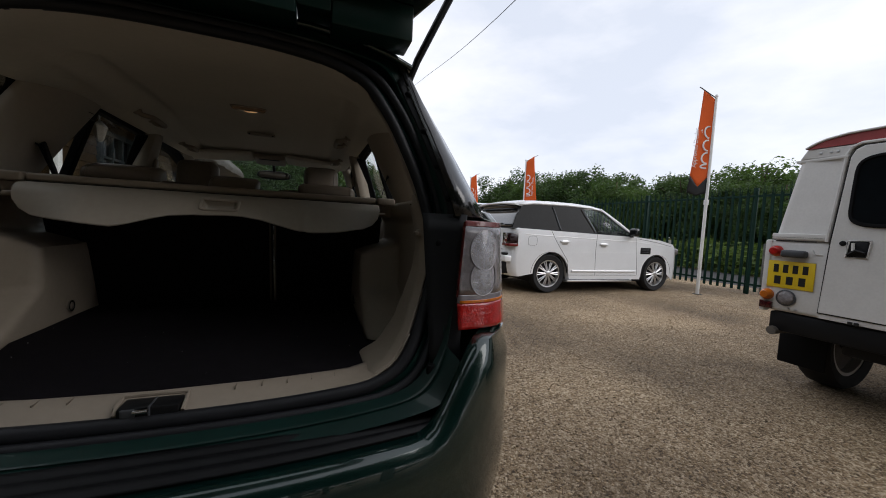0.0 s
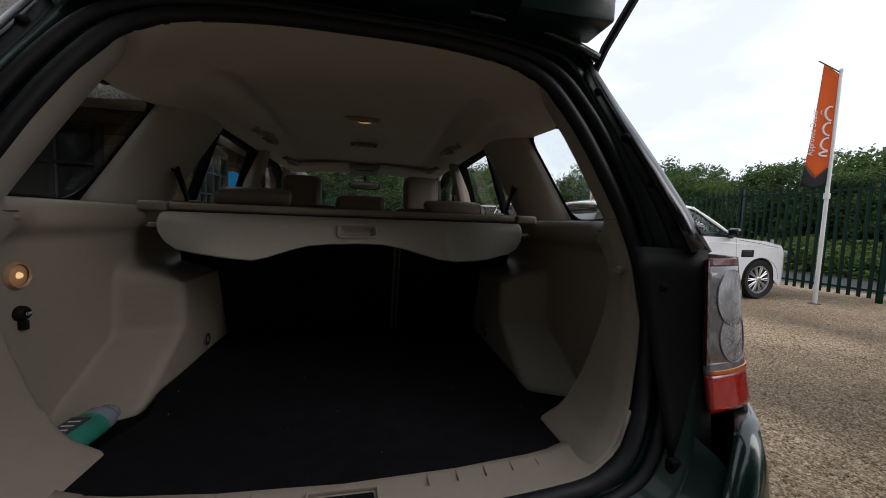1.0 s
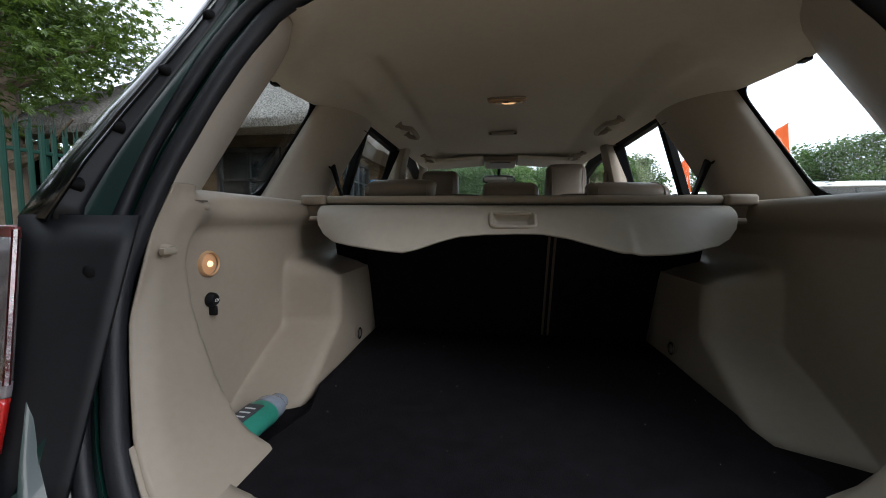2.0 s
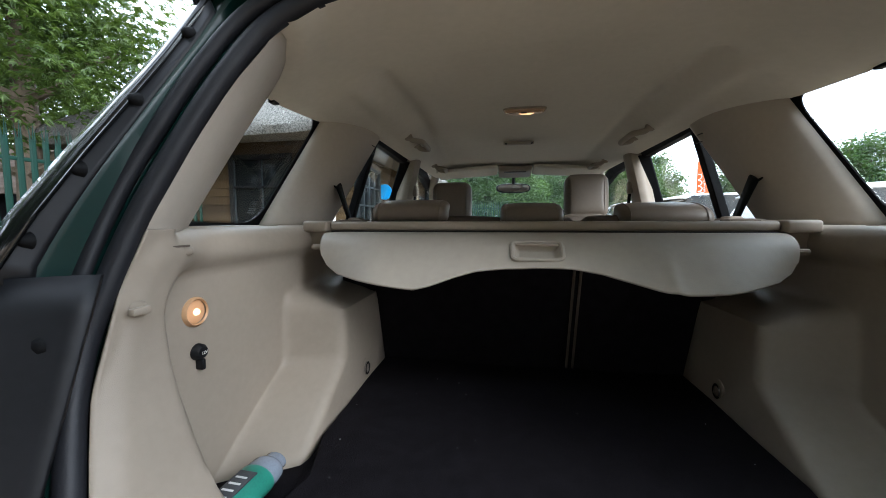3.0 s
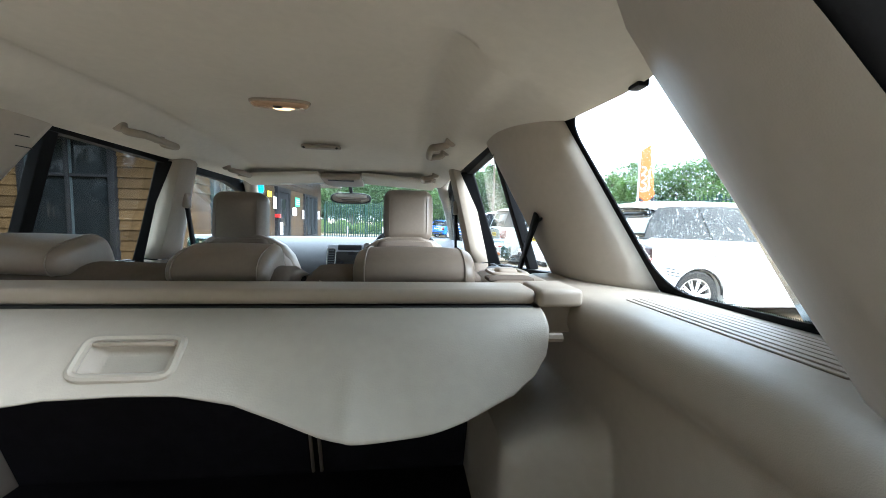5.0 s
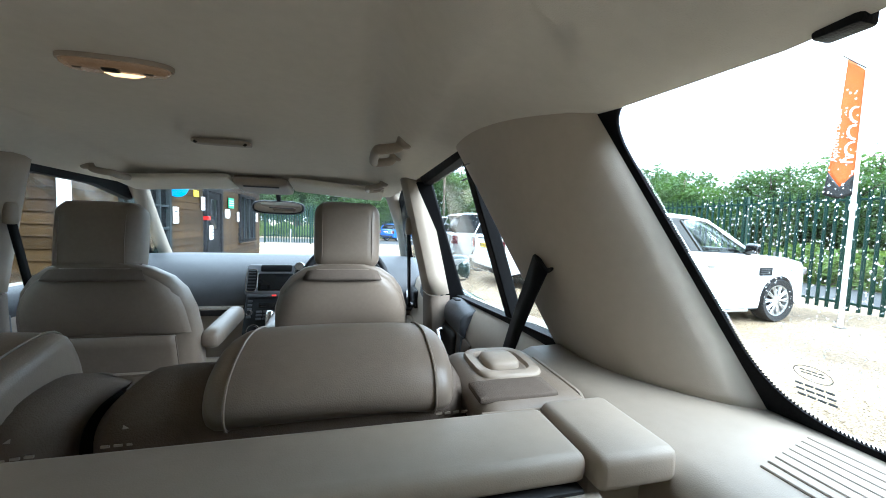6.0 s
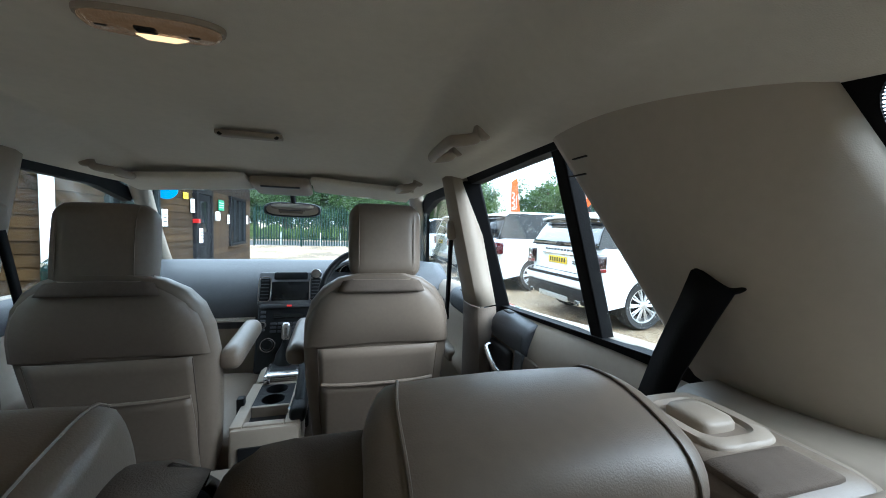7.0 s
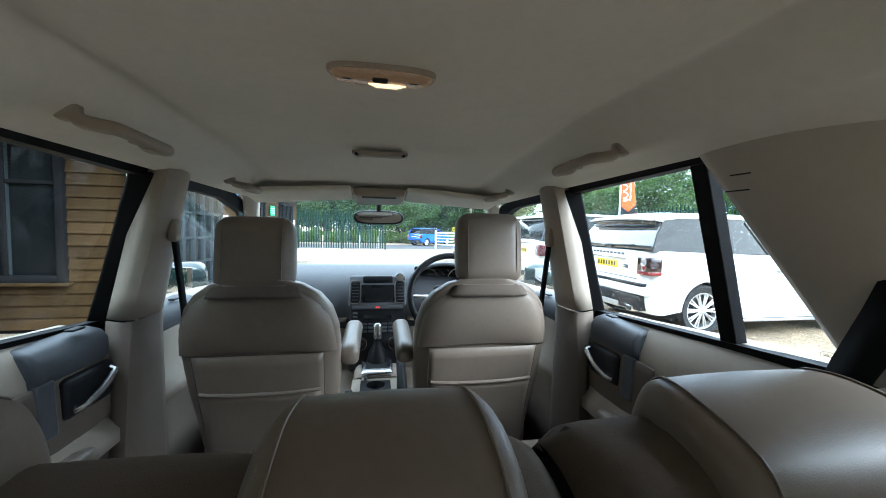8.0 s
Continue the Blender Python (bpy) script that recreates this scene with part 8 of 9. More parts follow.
def flag(x, y, height, turn, label, w=0.45, group="advertising flags"):
    """A white pole with a narrow orange flag hanging from a slanted arm; its mark is a row of plain white shapes."""
    f = empty("flag", label, "flag", group, at=pose(x, y, 0, 0, 0, turn))
    part("pole", tube([(0, 0, 0), (0, 0, 1.8), (0, 0, height)], [0.034, 0.030, 0.024], 12), M_POLE, f, "white pole")
    part("finial", lathe([(0, -0.03), (0.03, -0.02), (0.034, 0.0), (0.02, 0.03), (0, 0.035)], 12, Matrix.Translation((0, 0, height)) @ Matrix.Rotation(radians(90), 4, "X")), M_POLE, f)
    part("arm", tube([(0, 0, height - 0.04), (-w * 0.95, 0, height + 0.20)], 0.010, 6), M_IRON, f, "thin metal arm")

    def cloth(u, v):
        # u from the pole outwards, v from the top down
        ln = 1.98
        z0 = height - 0.06 + 0.22 * u
        z1 = height - ln - 0.12 * (0.5 - abs(u - 0.5))
        sway = 0.018 * math.sin(5 * v + 2 * u) * u + 0.02 * math.sin(2.3 * v + 1) * u
        return (-0.02 - u * w * (0.62 + 0.10 * math.sin(2.6 * v) + 0.42 * v * v), sway, lerp(z0, z1, v))
    chevron = lambda u: 0.825 + 0.085 * (1 - abs(2 * u - 1))
    part("cloth", grid(lambda u, v: cloth(u, v * chevron(u)), steps(0, 1, 10), steps(0, 1, 24)), M_ORANGE, f, "orange cloth", solid=0.003)
    part("cloth_hem", grid(lambda u, v: cloth(u, lerp(chevron(u) + 0.001, 1.0, v)), steps(0, 1, 10), steps(0, 1, 5)), M_INK, f, "black pointed hem", solid=0.003)
    part("pole_clamp", tube([(0, 0, 1.90), (0, 0, 2.0)], 0.046, 10), M_POLE, f, "white pole clamp")
    # the mark: four rounded strokes down the cloth, and small lettering beside them
    for k, (a0, a1) in enumerate(((0.30, 0.42), (0.44, 0.55), (0.57, 0.68), (0.69, 0.73))):
        for side in (-1, 1):
            pts = [Vector(cloth(0.16 + 0.34 * math.sin(t), lerp(a0, a1, 0.5 - 0.5 * math.cos(t)))) + Vector((0, side * 0.006, 0)) for t in steps(0, math.pi, 8)]
            part("mark", tube(pts, 0.018, 5), M_FLAGWHITE, f, "white mark")
    for side in (-1, 1):
        base = Vector(cloth(0.78 if side < 0 else 0.70, 0.74)) + Vector((0, side * 0.016, 0))
        m = Matrix.Translation(base) @ (Matrix(((0, -1, 0, 0), (0, 0, -1, 0), (1, 0, 0, 0), (0, 0, 0, 1))) if side < 0 else Matrix(((0, 1, 0, 0), (0, 0, 1, 0), (1, 0, 0, 0), (0, 0, 0, 1))))
        text_on("Approved Dealer", 0.115, f, m, M_FLAGWHITE)
    part("base", lathe([(0, 0.0), (0.09, 0.0), (0.09, 0.012), (0, 0.014)], 16, Matrix.Rotation(radians(90), 4, "X")), M_IRON, f)
    return f


flag(8.03, 4.81, 4.12, -35, "orange advertising flag on a white pole by the fence", 0.33)
flag(8.55, 12.6, 4.05, 140, "orange advertising flag on a white pole behind the cars", 0.50)
flag(8.55, 18.1, 3.95, 140, "orange advertising flag on a white pole far along the fence", 0.50)


# ---------------- trees and hedges ----------------
def leaf_cloud(rng, centres, per, size, spread, spray=0):
    """Small folded leaves thrown round each centre; with spray, in drooping fans of that many narrow leaflets."""
    verts, faces = [], []
    if spray:
        for c, s in centres:
            for k in range(per):
                d = Vector((rng.gauss(0, 1), rng.gauss(0, 1), rng.gauss(0, 0.8)))
                d *= min(1.0, 1.7 / d.length)
                p = c + d * spread * s
                stem = (Vector((d.x, d.y, 0)) + Vector((rng.gauss(0, 0.6), rng.gauss(0, 0.6), rng.gauss(-0.5, 0.4)))).normalized()
                wide = stem.cross(Vector((rng.gauss(0, 0.4), rng.gauss(0, 0.4), 1))).normalized()
                for j in range(spray):
                    t = radians(-62 + 124 * j / (spray - 1) + rng.uniform(-8, 8))
                    a = stem * math.cos(t) + wide * math.sin(t) + Vector((0, 0, rng.uniform(-0.25, 0.1)))
                    b = a.cross(stem.cross(wide)).normalized()
                    q = size * rng.uniform(0.8, 1.4) * (1 - 0.25 * abs(math.sin(t)))
                    n = a.cross(b) * q * 0.2
                    i = len(verts)
                    verts += [p + a * q * 0.1, p + a * q * 1.0 + b * q * 0.30 + n, p + a * q * 2.0, p + a * q * 1.0 - b * q * 0.30 + n]
                    faces.append((i, i + 1, i + 2, i + 3))
        centres = []
    for c, s in centres:
        for k in range(per):
            d = Vector((rng.gauss(0, 1), rng.gauss(0, 1), rng.gauss(0, 0.8)))
            d *= min(1.0, 1.7 / d.length)
            p = c + d * spread * s
            a = Vector((rng.gauss(0, 1), rng.gauss(0, 1), rng.gauss(0, 0.6))).normalized()
            b = a.cross(Vector((rng.gauss(0, 1), rng.gauss(0, 1), rng.gauss(0, 1)))).normalized()
            q = size * rng.uniform(0.6, 1.3)
            i = len(verts)
            n = a.cross(b) * q * 0.18
            verts += [p - a * q, p + b * q * 0.45 + n, p + a * q, p - b * q * 0.45 + n]
            faces.append((i, i + 1, i + 2, i + 3))
    me = bpy.data.meshes.new("crown")
    me.from_pydata([tuple(v) for v in verts], [], faces)
    return me


def tree(label, at, height, radius, seed, leaf, mat, clumps=130, per=46, low=0.25, group="trees", spray=0):
    rng = random.Random(seed)
    t = empty("tree", label, "tree", group, at=at)
    trunk = [(0, 0, 0), (0.04, 0.02, height * 0.2), (-0.03, 0.05, height * 0.45), (0.05, 0.0, height * 0.7), (0.0, 0.0, height * 0.88)]
    bm = tube(spline(trunk, 3), [height * 0.034 * (1 - 0.065 * k) for k in range(13)], 9)
    for k in range(11):
        a, z = rng.uniform(0, 6.28), height * rng.uniform(low, 0.75)
        r = radius * rng.uniform(0.3, 0.55)
        e = Vector((math.cos(a) * r, math.sin(a) * r, z + r * rng.uniform(0.15, 0.6)))
        s0 = Vector((0, 0, z * 0.9))
        merge(bm, tube([s0, s0.lerp(e, 0.5) + Vector((0, 0, -0.08 * r)), e], [height * 0.013, height * 0.008, height * 0.002], 6))
    part("trunk", bm, M_BARK, t, "grey brown trunk and limbs")
    centres = []
    while len(centres) < clumps:
        d = Vector((rng.uniform(-1, 1), rng.uniform(-1, 1), rng.uniform(-1, 1)))
        if not 0.25 < d.length < 1:
            continue
        wob = 0.72 + 0.5 * noise.noise(d * 1.7 + Vector((seed * 3.1, 0, 0)))
        p = Vector((d.x * radius * wob, d.y * radius * wob, height * (low + 1) / 2 + d.z * height * (1 - low) / 2 * wob))
        centres.append((p, rng.uniform(0.6, 1.3)))
    me = leaf_cloud(rng, centres, per, leaf, radius * 0.085, spray)
    me.materials.append(mat)
    ob = new("crown", me)
    ob.parent = t
    tagged(ob, "leafy crown")
    return t


hedge = [tree("dense green tree, roadside and unseen light screen", pose(17.2, 6.0, 0, 0, 0, 0), 3.7, 2.3, 1, 0.062, M_LEAFDARK, 260, 95, 0.03, "roadside trees"),
         tree("bushy green tree, roadside and unseen light screen", pose(17.5, 10.0, 0, 0, 0, 70), 4.1, 2.5, 2, 0.062, M_LEAFDARK, 260, 95, 0.03, "roadside trees"),
         tree("pale green tree, roadside and unseen light screen", pose(17.0, 14.0, 0, 0, 0, 10), 3.9, 2.4, 3, 0.064, M_LEAFMID, 260, 95, 0.03, "roadside trees")]
rng_t = random.Random(11)
# The row at y = -5.2 is added, unseen, to block light from behind.
spots = [(x, -5.2) for x in (-5.5, -2.8, -0.2, 2.4)] + [(17.3, y) for y in (-9.5, -6.0, -2.5, 0.5, 3.2, 8.0, 12.2, 15.8, 18.5, 21.0, 24.5, 28.0)] + [(21.0, y) for y in (-8, -3, 2, 7, 11.5, 16, 22)] + [(x, 37.0) for x in (12.0, 8.5, 5.0, 1.5, -2.0, -5.5, -9.0, -12.5)] + [(x, 41.0) for x in (10.5, 6.5, 2.5, -1.0, -4.5, -8.0, 14.0)]
TOPS = [(-10, 3.3), (6, 3.2), (8, 3.3), (11, 4.3), (14.3, 3.9), (19, 4.5), (25.6, 6.0)]
for k, (x, y) in enumerate(spots):
    want = 1.4 + (interp(y, TOPS) - 1.4) * (1.40 if x > 19 else 1.20) if x > 14 and y < 30 else 8.6 if y > 39 else 7.4 if y > 30 else 7.0
    s = want / (3.7, 4.1, 3.9)[k % 3] * rng_t.uniform(0.94, 1.08)
    ob = copy_thing(hedge[k % 3], pose(x + rng_t.uniform(-0.6, 0.6), y + rng_t.uniform(-0.6, 0.6), 0, 0, 0, rng_t.uniform(0, 360)))
    ob.scale = (max(0.95, s), max(0.95, s), s)

for x, y in ((-14.5, 1.5), (-15.5, 5.0), (-16.0, 9.5), (-13.5, -2.5), (-12.0, -6.0), (-15.5, 12.5), (-18.5, 13.5), (-12.5, 11.0)):
    copy_thing(hedge[1], pose(x, y, 0, 0, 0, 40 * x)).scale = (1.15, 1.15, 1.1)

bush = tree("low bright green nettle and hedge bush", pose(15.3, -8.0, 0), 1.35, 1.4, 23, 0.055, M_LEAFFAR, 110, 56, 0.0, "hedge bushes")
for k, (x, y) in enumerate([(15.3 + 0.5 * (k % 3), -5.6 + 1.7 * k) for k in range(18)] + [(-14.0 + 1.7 * k, 34.4 + 0.4 * (k % 2)) for k in range(15)]):
    copy_thing(bush, pose(x, y, 0, 0, 0, 57 * k)).scale = (1.0, 1.0, rng_t.uniform(0.75, 1.1))

oak = tree("large leafy oak overhanging the fence", pose(-8.8, 5.6, 0, 0, 0, 0), 8.2, 3.6, 7, 0.058, M_LEAF, 460, 26, 0.26, "oaks", 5)
# Copies at negative y are added out of view, behind the camera.
for x, y, r, s in ((-4.0, -9.5, 15, 1.0), (1.5, -11.0, 80, 1.1), (-12.5, 1.5, 120, 1.05), (-11.0, -4.5, 200, 0.95), (-15.5, 9.0, 40, 1.2), (-10.5, 20.0, 300, 1.0), (-5.6, -1.8, 140, 0.95), (-4.2, -5.6, 260, 1.0)):
    ob = copy_thing(oak, pose(x, y, 0, 0, 0, r))
    ob.scale = (s, s, s)


def undergrowth():
    """Rough grass and weeds along the fences."""
    rng = random.Random(3)
    centres = []
    for k in range(3000):
        u = rng.random()
        if u < 0.62:
            centres.append((Vector((14.3 + 2.4 * rng.random() ** 1.5, rng.uniform(-9, 25), rng.uniform(0.0, 0.85))), rng.uniform(0.6, 1.4)))
        elif u < 0.8:
            centres.append((Vector((rng.uniform(-12, -6.9), rng.uniform(-6, 6), rng.uniform(0.0, 0.25))), rng.uniform(0.5, 1.0)))
        else:
            centres.append((Vector((rng.uniform(-12, 16), rng.uniform(34.5, 38), rng.uniform(0.0, 0.7))), rng.uniform(0.8, 1.6)))
    me = leaf_cloud(rng, centres, 16, 0.11, 0.22)
    me.materials.append(M_LEAFFAR)
    tagged(new("undergrowth", me), "rough green grass and weeds beyond the fence", "grass", kind="stuff")


undergrowth()


# ---------------- weatherboarded office with a thatched roof ----------------
def framed_window(o, m, w, h, bars_x, bars_z, mat, label):
    """A window in its own plane: local x across, z up, y inwards; a pane behind a timber frame with glazing bars."""
    def put(name, b, material_, parent, lab=""):
        b.transform(m)
        return part(name, b, material_, parent, lab)
    win = put("window", box(0, w, 0.030, 0.042, 0, h, 0.002), M_OFFICEGLASS, o, label)
    for a, b, c, d in ((-0.06, 0.03, -0.06, h + 0.06), (w - 0.03, w + 0.06, -0.06, h + 0.06), (0.031, w - 0.031, h - 0.03, h + 0.06), (0.031, w - 0.031, -0.06, 0.03)):
        put("window_frame", box(a, b, -0.035, 0.05, c, d, 0.006), mat, win, "painted timber frame")
    for x in bars_x:
        put("window_bar", box(x - 0.028, x + 0.028, -0.028, 0.045, 0.031, h - 0.031, 0.005), mat, win, "painted timber bar")
    edges = [0.031] + [q for x in sorted(bars_x) for q in (x - 0.029, x + 0.029)] + [w - 0.031]
    for z in bars_z:
        for a, b in zip(edges[::2], edges[1::2]):
            put("window_bar", box(a, b, -0.024, 0.045, z - 0.022, z + 0.022, 0.005), mat, win)
    for a, b in zip(edges[::2], edges[1::2]):
        for x in (a + 0.004, b - 0.004):
            put("glazing_bead", box(x - 0.004, x + 0.004, -0.010, 0.029, 0.04, h - 0.04, 0.001, 1), M_FRAMEDARK, win, "near-black glazing bead")
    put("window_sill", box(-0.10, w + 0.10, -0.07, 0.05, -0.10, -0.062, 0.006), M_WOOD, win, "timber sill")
    return win


def office():
    o = empty("office", "brown weatherboarded office with a grey thatched roof", "building", at=pose(-3.15, 6.3, 0, 0, 0, 89.9))
    # local: x along the long front wall, y behind it; the short end wall stands at x = 0
    L, D, E = 9.65, 5.0, 2.85
    part("wall_core", box(0.05, L - 0.03, 0.05, D, 0.0, E, 0.0), M_WOODDARK, o, "dark timber frame wall")
    front = [(1.2, 2.62, 0.34, 2.48), (4.40, 5.47, 0.0, 2.15), (7.13, 8.8, 0.73, 2.15)]
    end = [(0.81, 1.97, 0.72, 2.46)]
    h = 0.155

    def boards(holes, run, place):
        shared, z = {}, 0.05
        while z < E:
            spans, x = [], 0.0
            for x0, x1, z0, z1 in holes:
                if z + h > z0 and z < z1:
                    spans.append((x, x0 - 0.06))
                    x = x1 + 0.06
            spans.append((x, run))
            for a, b in spans:
                if b - a < 0.03:
                    continue
                key = round(b - a, 3)
                if key not in shared:
                    bm = loft([[(u, -0.030, 0.0), (u, 0.0, 0.0), (u, 0.0, h), (u, -0.006, h + 0.012)] for u in (0, b - a)])
                    bmesh.ops.recalc_face_normals(bm, faces=bm.faces[:])
                    shared[key] = bpy.data.meshes.new("board")
                    bm.to_mesh(shared[key])
                    bm.free()
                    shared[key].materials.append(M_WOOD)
                p = new("board", shared[key])
                p.parent = o
                p.matrix_basis = place @ Matrix.Translation((a, 0.048, z))
            z += h
    side = Matrix.Translation((0.0, D, 0)) @ Matrix.Rotation(radians(-90), 4, "Z")
    boards(front, L, Matrix.Identity(4))
    boards([(D - b, D - a, c, d) for a, b, c, d in end], D, side)
    part("white_post", box(-0.10, 0.0, -0.10, 0.0, 0, E - 0.02, 0.01), M_POLE, o, "white timber corner post")
    x0, x1, z0, z1 = front[0]
    framed_window(o, Matrix.Translation((x0, 0, z0)), x1 - x0, z1 - z0, [0.36, 0.71, 1.06], [0.43, 0.86, 1.29, 1.72], M_FRAMEDARK, "tall window with a grid of near-black bars")
    x0, x1, z0, z1 = front[2]
    framed_window(o, Matrix.Translation((x0, 0, z0)), x1 - x0, z1 - z0, [0.56, 1.11], [], M_WOODDARK, "dark window pane")
    x0, x1, z0, z1 = end[0]
    framed_window(o, side @ Matrix.Translation((D - x1, 0, z0)), x1 - x0, z1 - z0, [0.58], [1.20], M_WOODDARK, "dark window pane")
    x0, x1, z0, z1 = front[1]
    d = part("door", box(x0 + 0.10, x1 - 0.10, -0.01, 0.04, 0.05, z1 - 0.08, 0.006), M_WOODDARK, o, "dark boarded door")
    for a, b, c, e in ((x0 - 0.02, x0 + 0.09, 0.0, z1 + 0.06), (x1 - 0.09, x1 + 0.02, 0.0, z1 + 0.06), (x0 + 0.091, x1 - 0.091, z1 - 0.07, z1 + 0.06)):
        part("door_frame", box(a, b, -0.05, 0.05, c, e, 0.006), M_WOODDARK, d, "dark door frame")
    part("door_pane", box(x0 + 0.30, x1 - 0.30, -0.016, -0.009, 1.15, 1.9, 0.002), M_OFFICEGLASS, d, "dark door glass")
    # thatched hipped roof with thick eaves
    ov = 0.75

    def ring(inset_d, z, wob):
        pts = []
        x0, x1, y0, y1 = -ov + inset_d, L + ov - inset_d, -ov + inset_d, D + ov - inset_d
        y0, y1 = min(y0, D / 2 - 0.05), max(y1, D / 2 + 0.05)
        line = [(lerp(x0, x1, k / 40), y0) for k in range(40)] + [(x1, lerp(y0, y1, k / 20)) for k in range(20)] + [(lerp(x1, x0, k / 40), y1) for k in range(40)] + [(x0, lerp(y1, y0, k / 20)) for k in range(20)]
        for k, (x, y) in enumerate(line):
            pts.append((x + 0.025 * math.sin(k * 2.1 + z * 7), y + 0.025 * math.cos(k * 1.7 + z * 5), z + wob * noise.noise(Vector((x * 1.3, y * 1.3, z)))))
        return pts
    sec = [ring(0.55, E - 0.10, 0.0), ring(0.06, E - 0.14, 0.05), ring(0.0, E - 0.02, 0.07), ring(0.10, E + 0.14, 0.08)] + [ring(0.10 + 3.0 * k / 12, E + 0.14 + 2.6 * k / 12, 0.12) for k in range(1, 13)]
    part("thatch", loft(sec), M_THATCH, o, "weathered grey thatch", angle=60)
    part("ridge", tube([(2.3, D / 2, E + 2.7), (5.0, D / 2, E + 2.77), (L - 2.3, D / 2, E + 2.7)], 0.17, 10), M_THATCH, o, "thatch ridge")
    # notices on the wall
    for x, z, w, hh, mat, lab in ((6.0, 1.73, 0.45, 0.29, M_SIGNGREEN, "green notice"), (4.12, 1.61, 0.20, 0.31, M_PAPER, "white notice"), (4.62, 0.89, 0.2, 0.35, M_PAPER, "white notice"), (2.76, 1.30, 0.22, 0.33, M_PAPER, "white notice"), (6.78, 1.35, 0.18, 0.28, M_PAPER, "white notice"), (8.95, 1.35, 0.2, 0.3, M_PAPER, "white notice"), (3.72, 1.90, 0.25, 0.14, M_YELLOW, "yellow notice")):
        n = part("notice", box(x, x + w, -0.026, -0.010, z, z + hh, 0.002, 1), mat, o, lab)
        for k in range(3):
            part("notice_line", box(x + 0.03, x + w - 0.03, -0.029, -0.025, z + hh * (0.25 + 0.22 * k), z + hh * (0.31 + 0.22 * k), 0), M_INK if mat is not M_SIGNGREEN else M_PAPER, n)
    part("alarm_box", box(4.30, 4.42, -0.12, 0.02, 1.37, 1.47, 0.012), M_LAMPRED, o, "red alarm box")
    part("wall_phone", pillow(0.18, 0.10, 0.26, 0.04, (0, 0.01, 0), 5, Matrix.Translation((5.80, -0.05, 1.56))), M_PAPER, o, "white intercom")
    part("round_sign", lathe([(0, -0.012), (0.19, -0.010), (0.20, 0.0), (0, 0.0)], 28, Matrix.Translation((2.75, -0.10, 2.02)) @ Matrix.Rotation(radians(-90), 4, "Z")), M_SIGNBLUE, o, "round blue sign")
    part("sign_bracket", box(2.74, 2.76, -0.10, 0.03, 2.20, 2.23, 0.004), M_IRON, o, "iron bracket")
    lant = part("wall_lantern", lathe([(0, 0.30), (0.03, 0.27), (0.085, 0.22), (0.10, 0.20), (0.055, 0.0), (0.03, -0.04), (0, -0.05)], 6, Matrix.Translation((0.72, -0.20, 2.28)) @ Matrix.Rotation(radians(90), 4, "X")), M_IRON, o, "black wall lantern")
    part("lantern_arm", tube([(0.72, 0.03, 2.40), (0.72, -0.10, 2.66), (0.72, -0.19, 2.66), (0.72, -0.20, 2.57)], 0.012, 8), M_IRON, lant)


office()


def shed():
    s = empty("shed", "low dark timber shed with a brown shingled roof", "shed", at=pose(-12.4, 6.9, 0, 0, 0, -60))
    s.scale = (1.25, 1.25, 1.15)
    part("shed_wall", box(-1.3, 1.3, -1.1, 1.1, 0, 1.75, 0.02), M_WOODDARK, s, "dark boarded walls")
    part("shed_door", box(1.30, 1.33, -0.35, 0.35, 0.05, 1.6, 0.01), M_SHINGLE, s, "brown door")
    shingle = None
    for side in (1, -1):
        for r in range(9):
            for c in range(18):
                if shingle is None:
                    bm = box(-0.075, 0.075, -0.10, 0.10, -0.006, 0.010, 0.003, 1)
                    shingle = bpy.data.meshes.new("shingle")
                    bm.to_mesh(shingle)
                    bm.free()
                    shingle.materials.append(M_SHINGLE)
                p = new("shingle", shingle)
                p.parent = s
                p.matrix_basis = Matrix.Translation((side * (1.52 - 0.165 * r), -1.3 + 0.155 * c + (0.07 if r % 2 else 0), 1.66 + 0.115 * r)) @ Matrix.Rotation(radians(side * 35), 4, "Y") @ Matrix.Rotation(radians(90), 4, "Z")
    part("roof_deck", loft([[(-1.55, y, 1.62), (0, y, 2.66), (1.55, y, 1.62), (1.55, y, 1.57), (0, y, 2.60), (-1.55, y, 1.57)] for y in (-1.35, 1.35)]), M_WOODDARK, s, "roof boards")


shed()


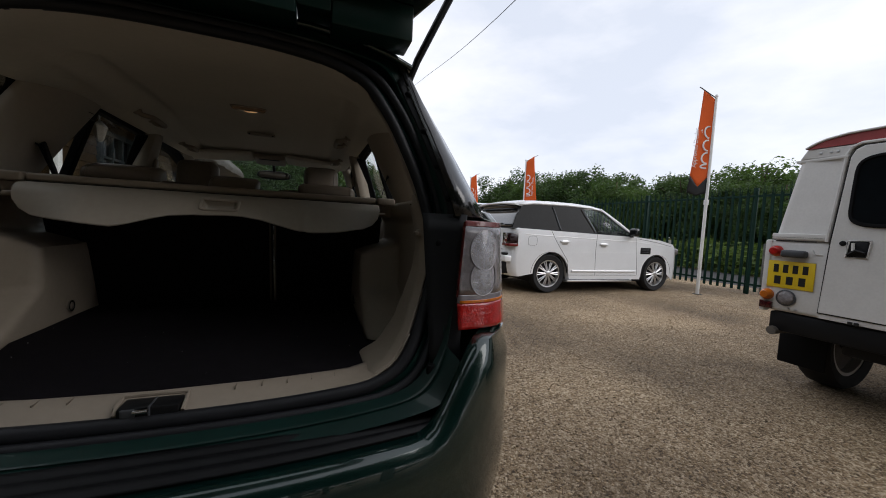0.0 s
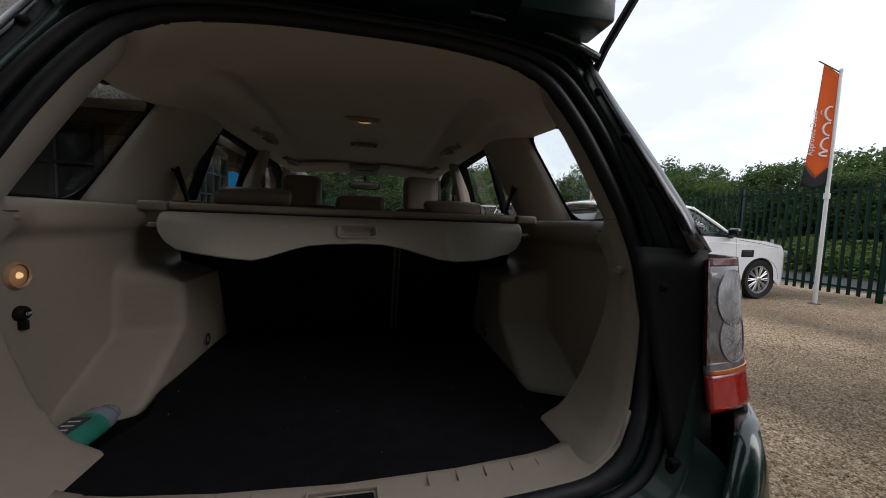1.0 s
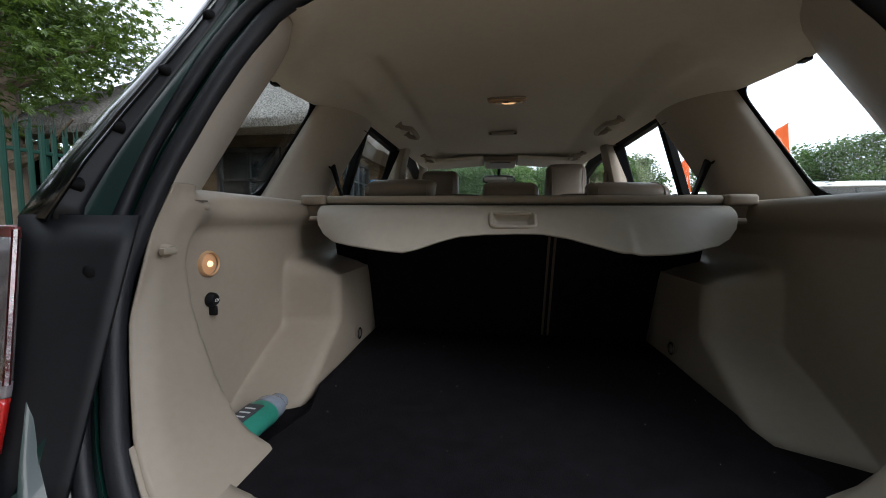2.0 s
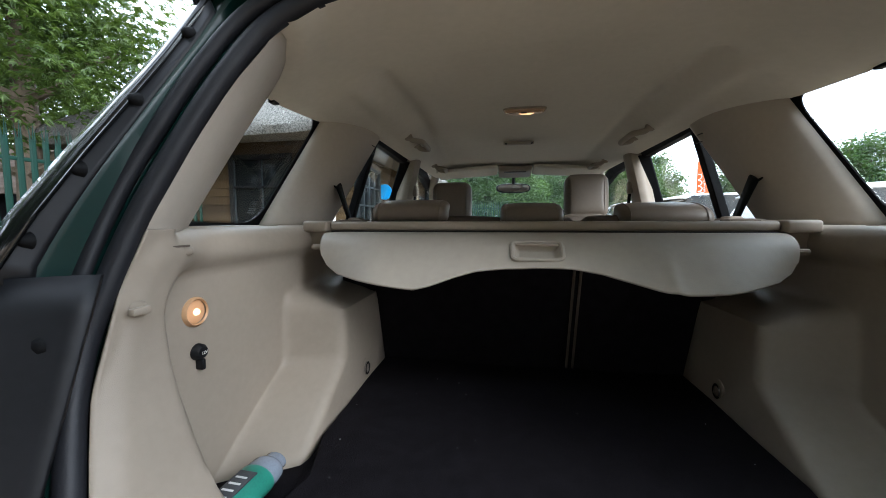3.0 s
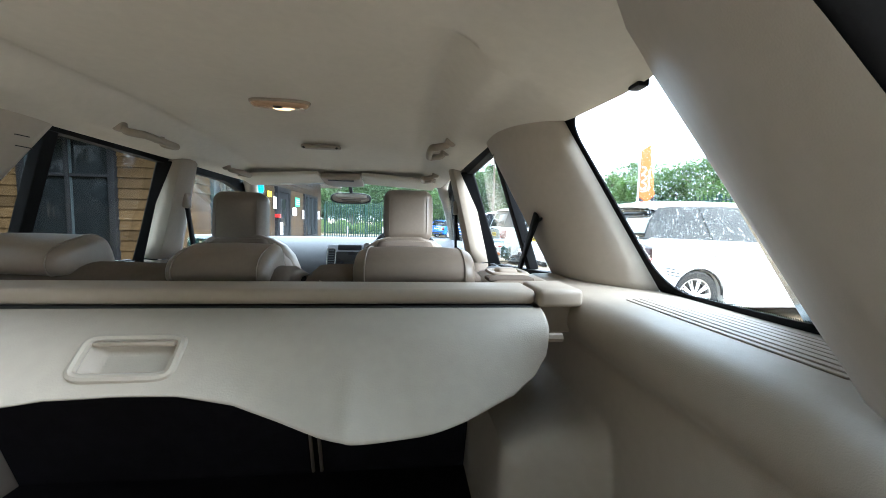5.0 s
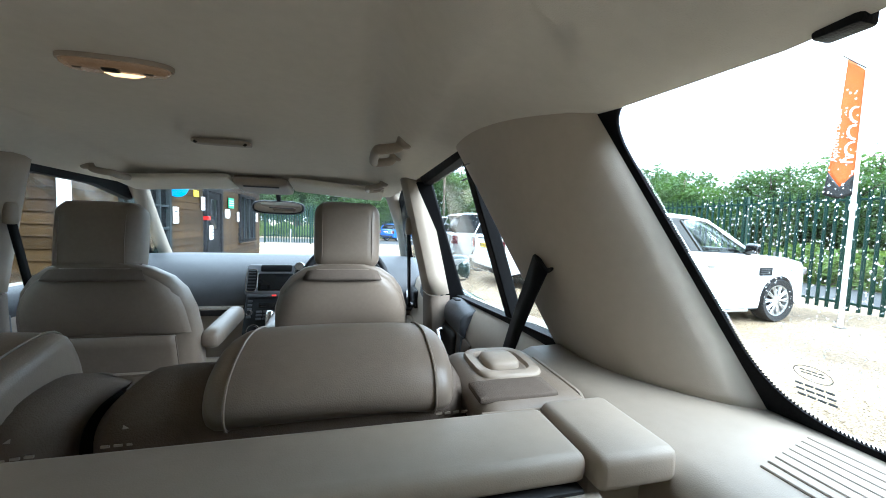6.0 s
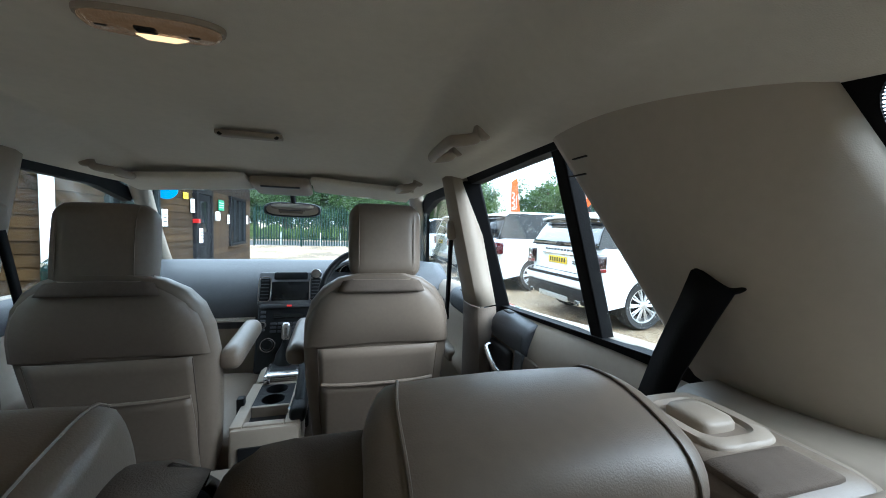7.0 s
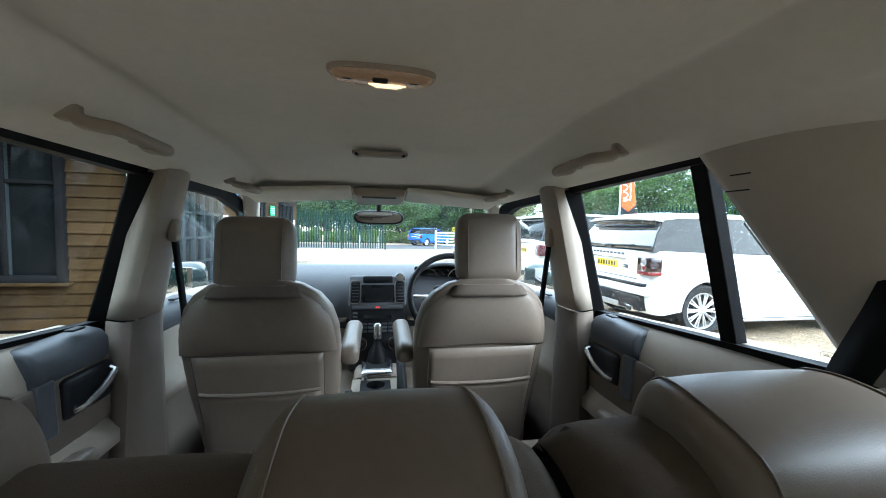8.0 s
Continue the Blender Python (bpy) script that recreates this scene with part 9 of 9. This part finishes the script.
# ---------------- beyond the gate ----------------
def beyond():
    road = grid(lambda x, y: (x, y, 0.006), [-80, -20, 0, 20, 80], [25.5, 28, 31.5])
    tagged(part("road", road, M_TARMAC), "grey asphalt road beyond the gate", "road", kind="structure")
    side = grid(lambda x, y: (x, y, 0.006), [10.9, 12.6, 14.3], [-60, 0, 25.4])
    tagged(part("road", side, M_TARMAC), "asphalt lane behind the fence", "road", kind="structure")
    g = empty("white_gate", "white timber five-bar gate beside the road", "gate", at=pose(4.15, 26.7, 0, 0, 0, -32))
    for z in (0.30, 0.52, 0.74, 0.96, 1.15):
        part("gate_bar", box(0, 3.2, -0.02, 0.02, z - 0.04, z + 0.04, 0.006), M_POLE, g, "white bar")
    for x in (0.0, 1.6, 3.2):
        part("gate_post", box(x - 0.06, x + 0.06, -0.05, 0.05, 0, 1.3, 0.01), M_POLE, g, "white post")
    for k in range(4):
        b = empty("bollard", "white timber bollard behind the gate", "bollard", "bollards", at=pose(-3.6 + 1.2 * k, 26.0, 0))
        part("shaft", box(-0.05, 0.05, -0.05, 0.05, 0, 0.85, 0.012), M_POLE, b, "white shaft")
    s = empty("warning_sign", "small yellow sign on the far fence", "sign", at=pose(7.3, 34.9, 0))
    part("sign_plate", box(-0.28, 0.28, -0.03, 0.0, 1.2, 1.6, 0.01), M_YELLOW, s, "yellow plate")
    part("sign_line", box(-0.2, 0.2, -0.034, -0.028, 1.38, 1.44, 0), M_INK, s)
    for y, h in ((4.55, 1.15), (6.9, 1.1), (2.3, 1.1)):
        b = empty("concrete_post", "short grey concrete post behind the fence", "post", "concrete posts", at=pose(9.75, y, 0))
        part("shaft", box(-0.055, 0.055, -0.055, 0.055, 0, h, 0.015), M_CONCRETE, b, "grey concrete shaft")
    b = empty("steel_post", "thin grey steel post beside the lane", "post", at=pose(14.6, 5.3, 0))
    part("shaft", tube([(0, 0, 0), (0, 0, 2.6)], 0.05, 10), M_ALLOY, b, "grey steel shaft")
    c = empty("overhead_cable", "thin overhead cable crossing the sky", "cable", at=pose(0, 0, 0))
    part("wire", tube(spline([(8.6, 34.0, 13.9), (6.91, 22.7, 10.7), (4.96, 8.85, 7.0), (2.2, -9.0, 3.2)], 8), 0.010, 5), M_BLACK, c, "black wire")
    for k, (x, y) in enumerate(((2.2, -9.0), (8.6, 34.0))):
        part("cable_pole", tube([(x, y, 0), (x, y, 3.4 if k == 0 else 14.0)], [0.12, 0.09], 10), M_BARK, c, "timber pole")


beyond()


def pebbles():
    """Loose stones standing proud of the gravel where the camera passes near."""
    rng = random.Random(21)
    base = bmesh.new()
    bmesh.ops.create_icosphere(base, subdivisions=1, radius=1.0)
    bv = np.array([v.co[:] for v in base.verts])
    bf = np.array([[v.index for v in f.verts] for f in base.faces])
    base.free()
    V, F = [], []
    n = 0
    for k in range(20000):
        y, x = rng.uniform(-1.0, 6.5), 0.95 + 6.5 * rng.random() ** 1.3
        if rng.random() < 0.08:
            x, y = rng.uniform(-5.5, -1.0), rng.uniform(0.5, 7)
        s = rng.uniform(0.0035, 0.0085)
        sc = np.array([s * rng.uniform(0.8, 1.5), s * rng.uniform(0.8, 1.5), s * rng.uniform(0.5, 0.9)])
        a = rng.uniform(0, 6.28)
        rot = np.array([[math.cos(a), -math.sin(a), 0], [math.sin(a), math.cos(a), 0], [0, 0, 1]])
        V.append((bv * sc) @ rot.T + np.array([x, y, s * 0.25]))
        F.append(bf + n)
        n += len(bv)
    me = bpy.data.meshes.new("pebbles")
    me.from_pydata(np.vstack(V).tolist(), [], np.vstack(F).tolist())
    me.polygons.foreach_set("use_smooth", [True] * len(me.polygons))
    me.materials.append(M_STONE)
    tagged(new("pebbles", me), "loose tan gravel stones on the yard", "gravel", kind="stuff")


pebbles()
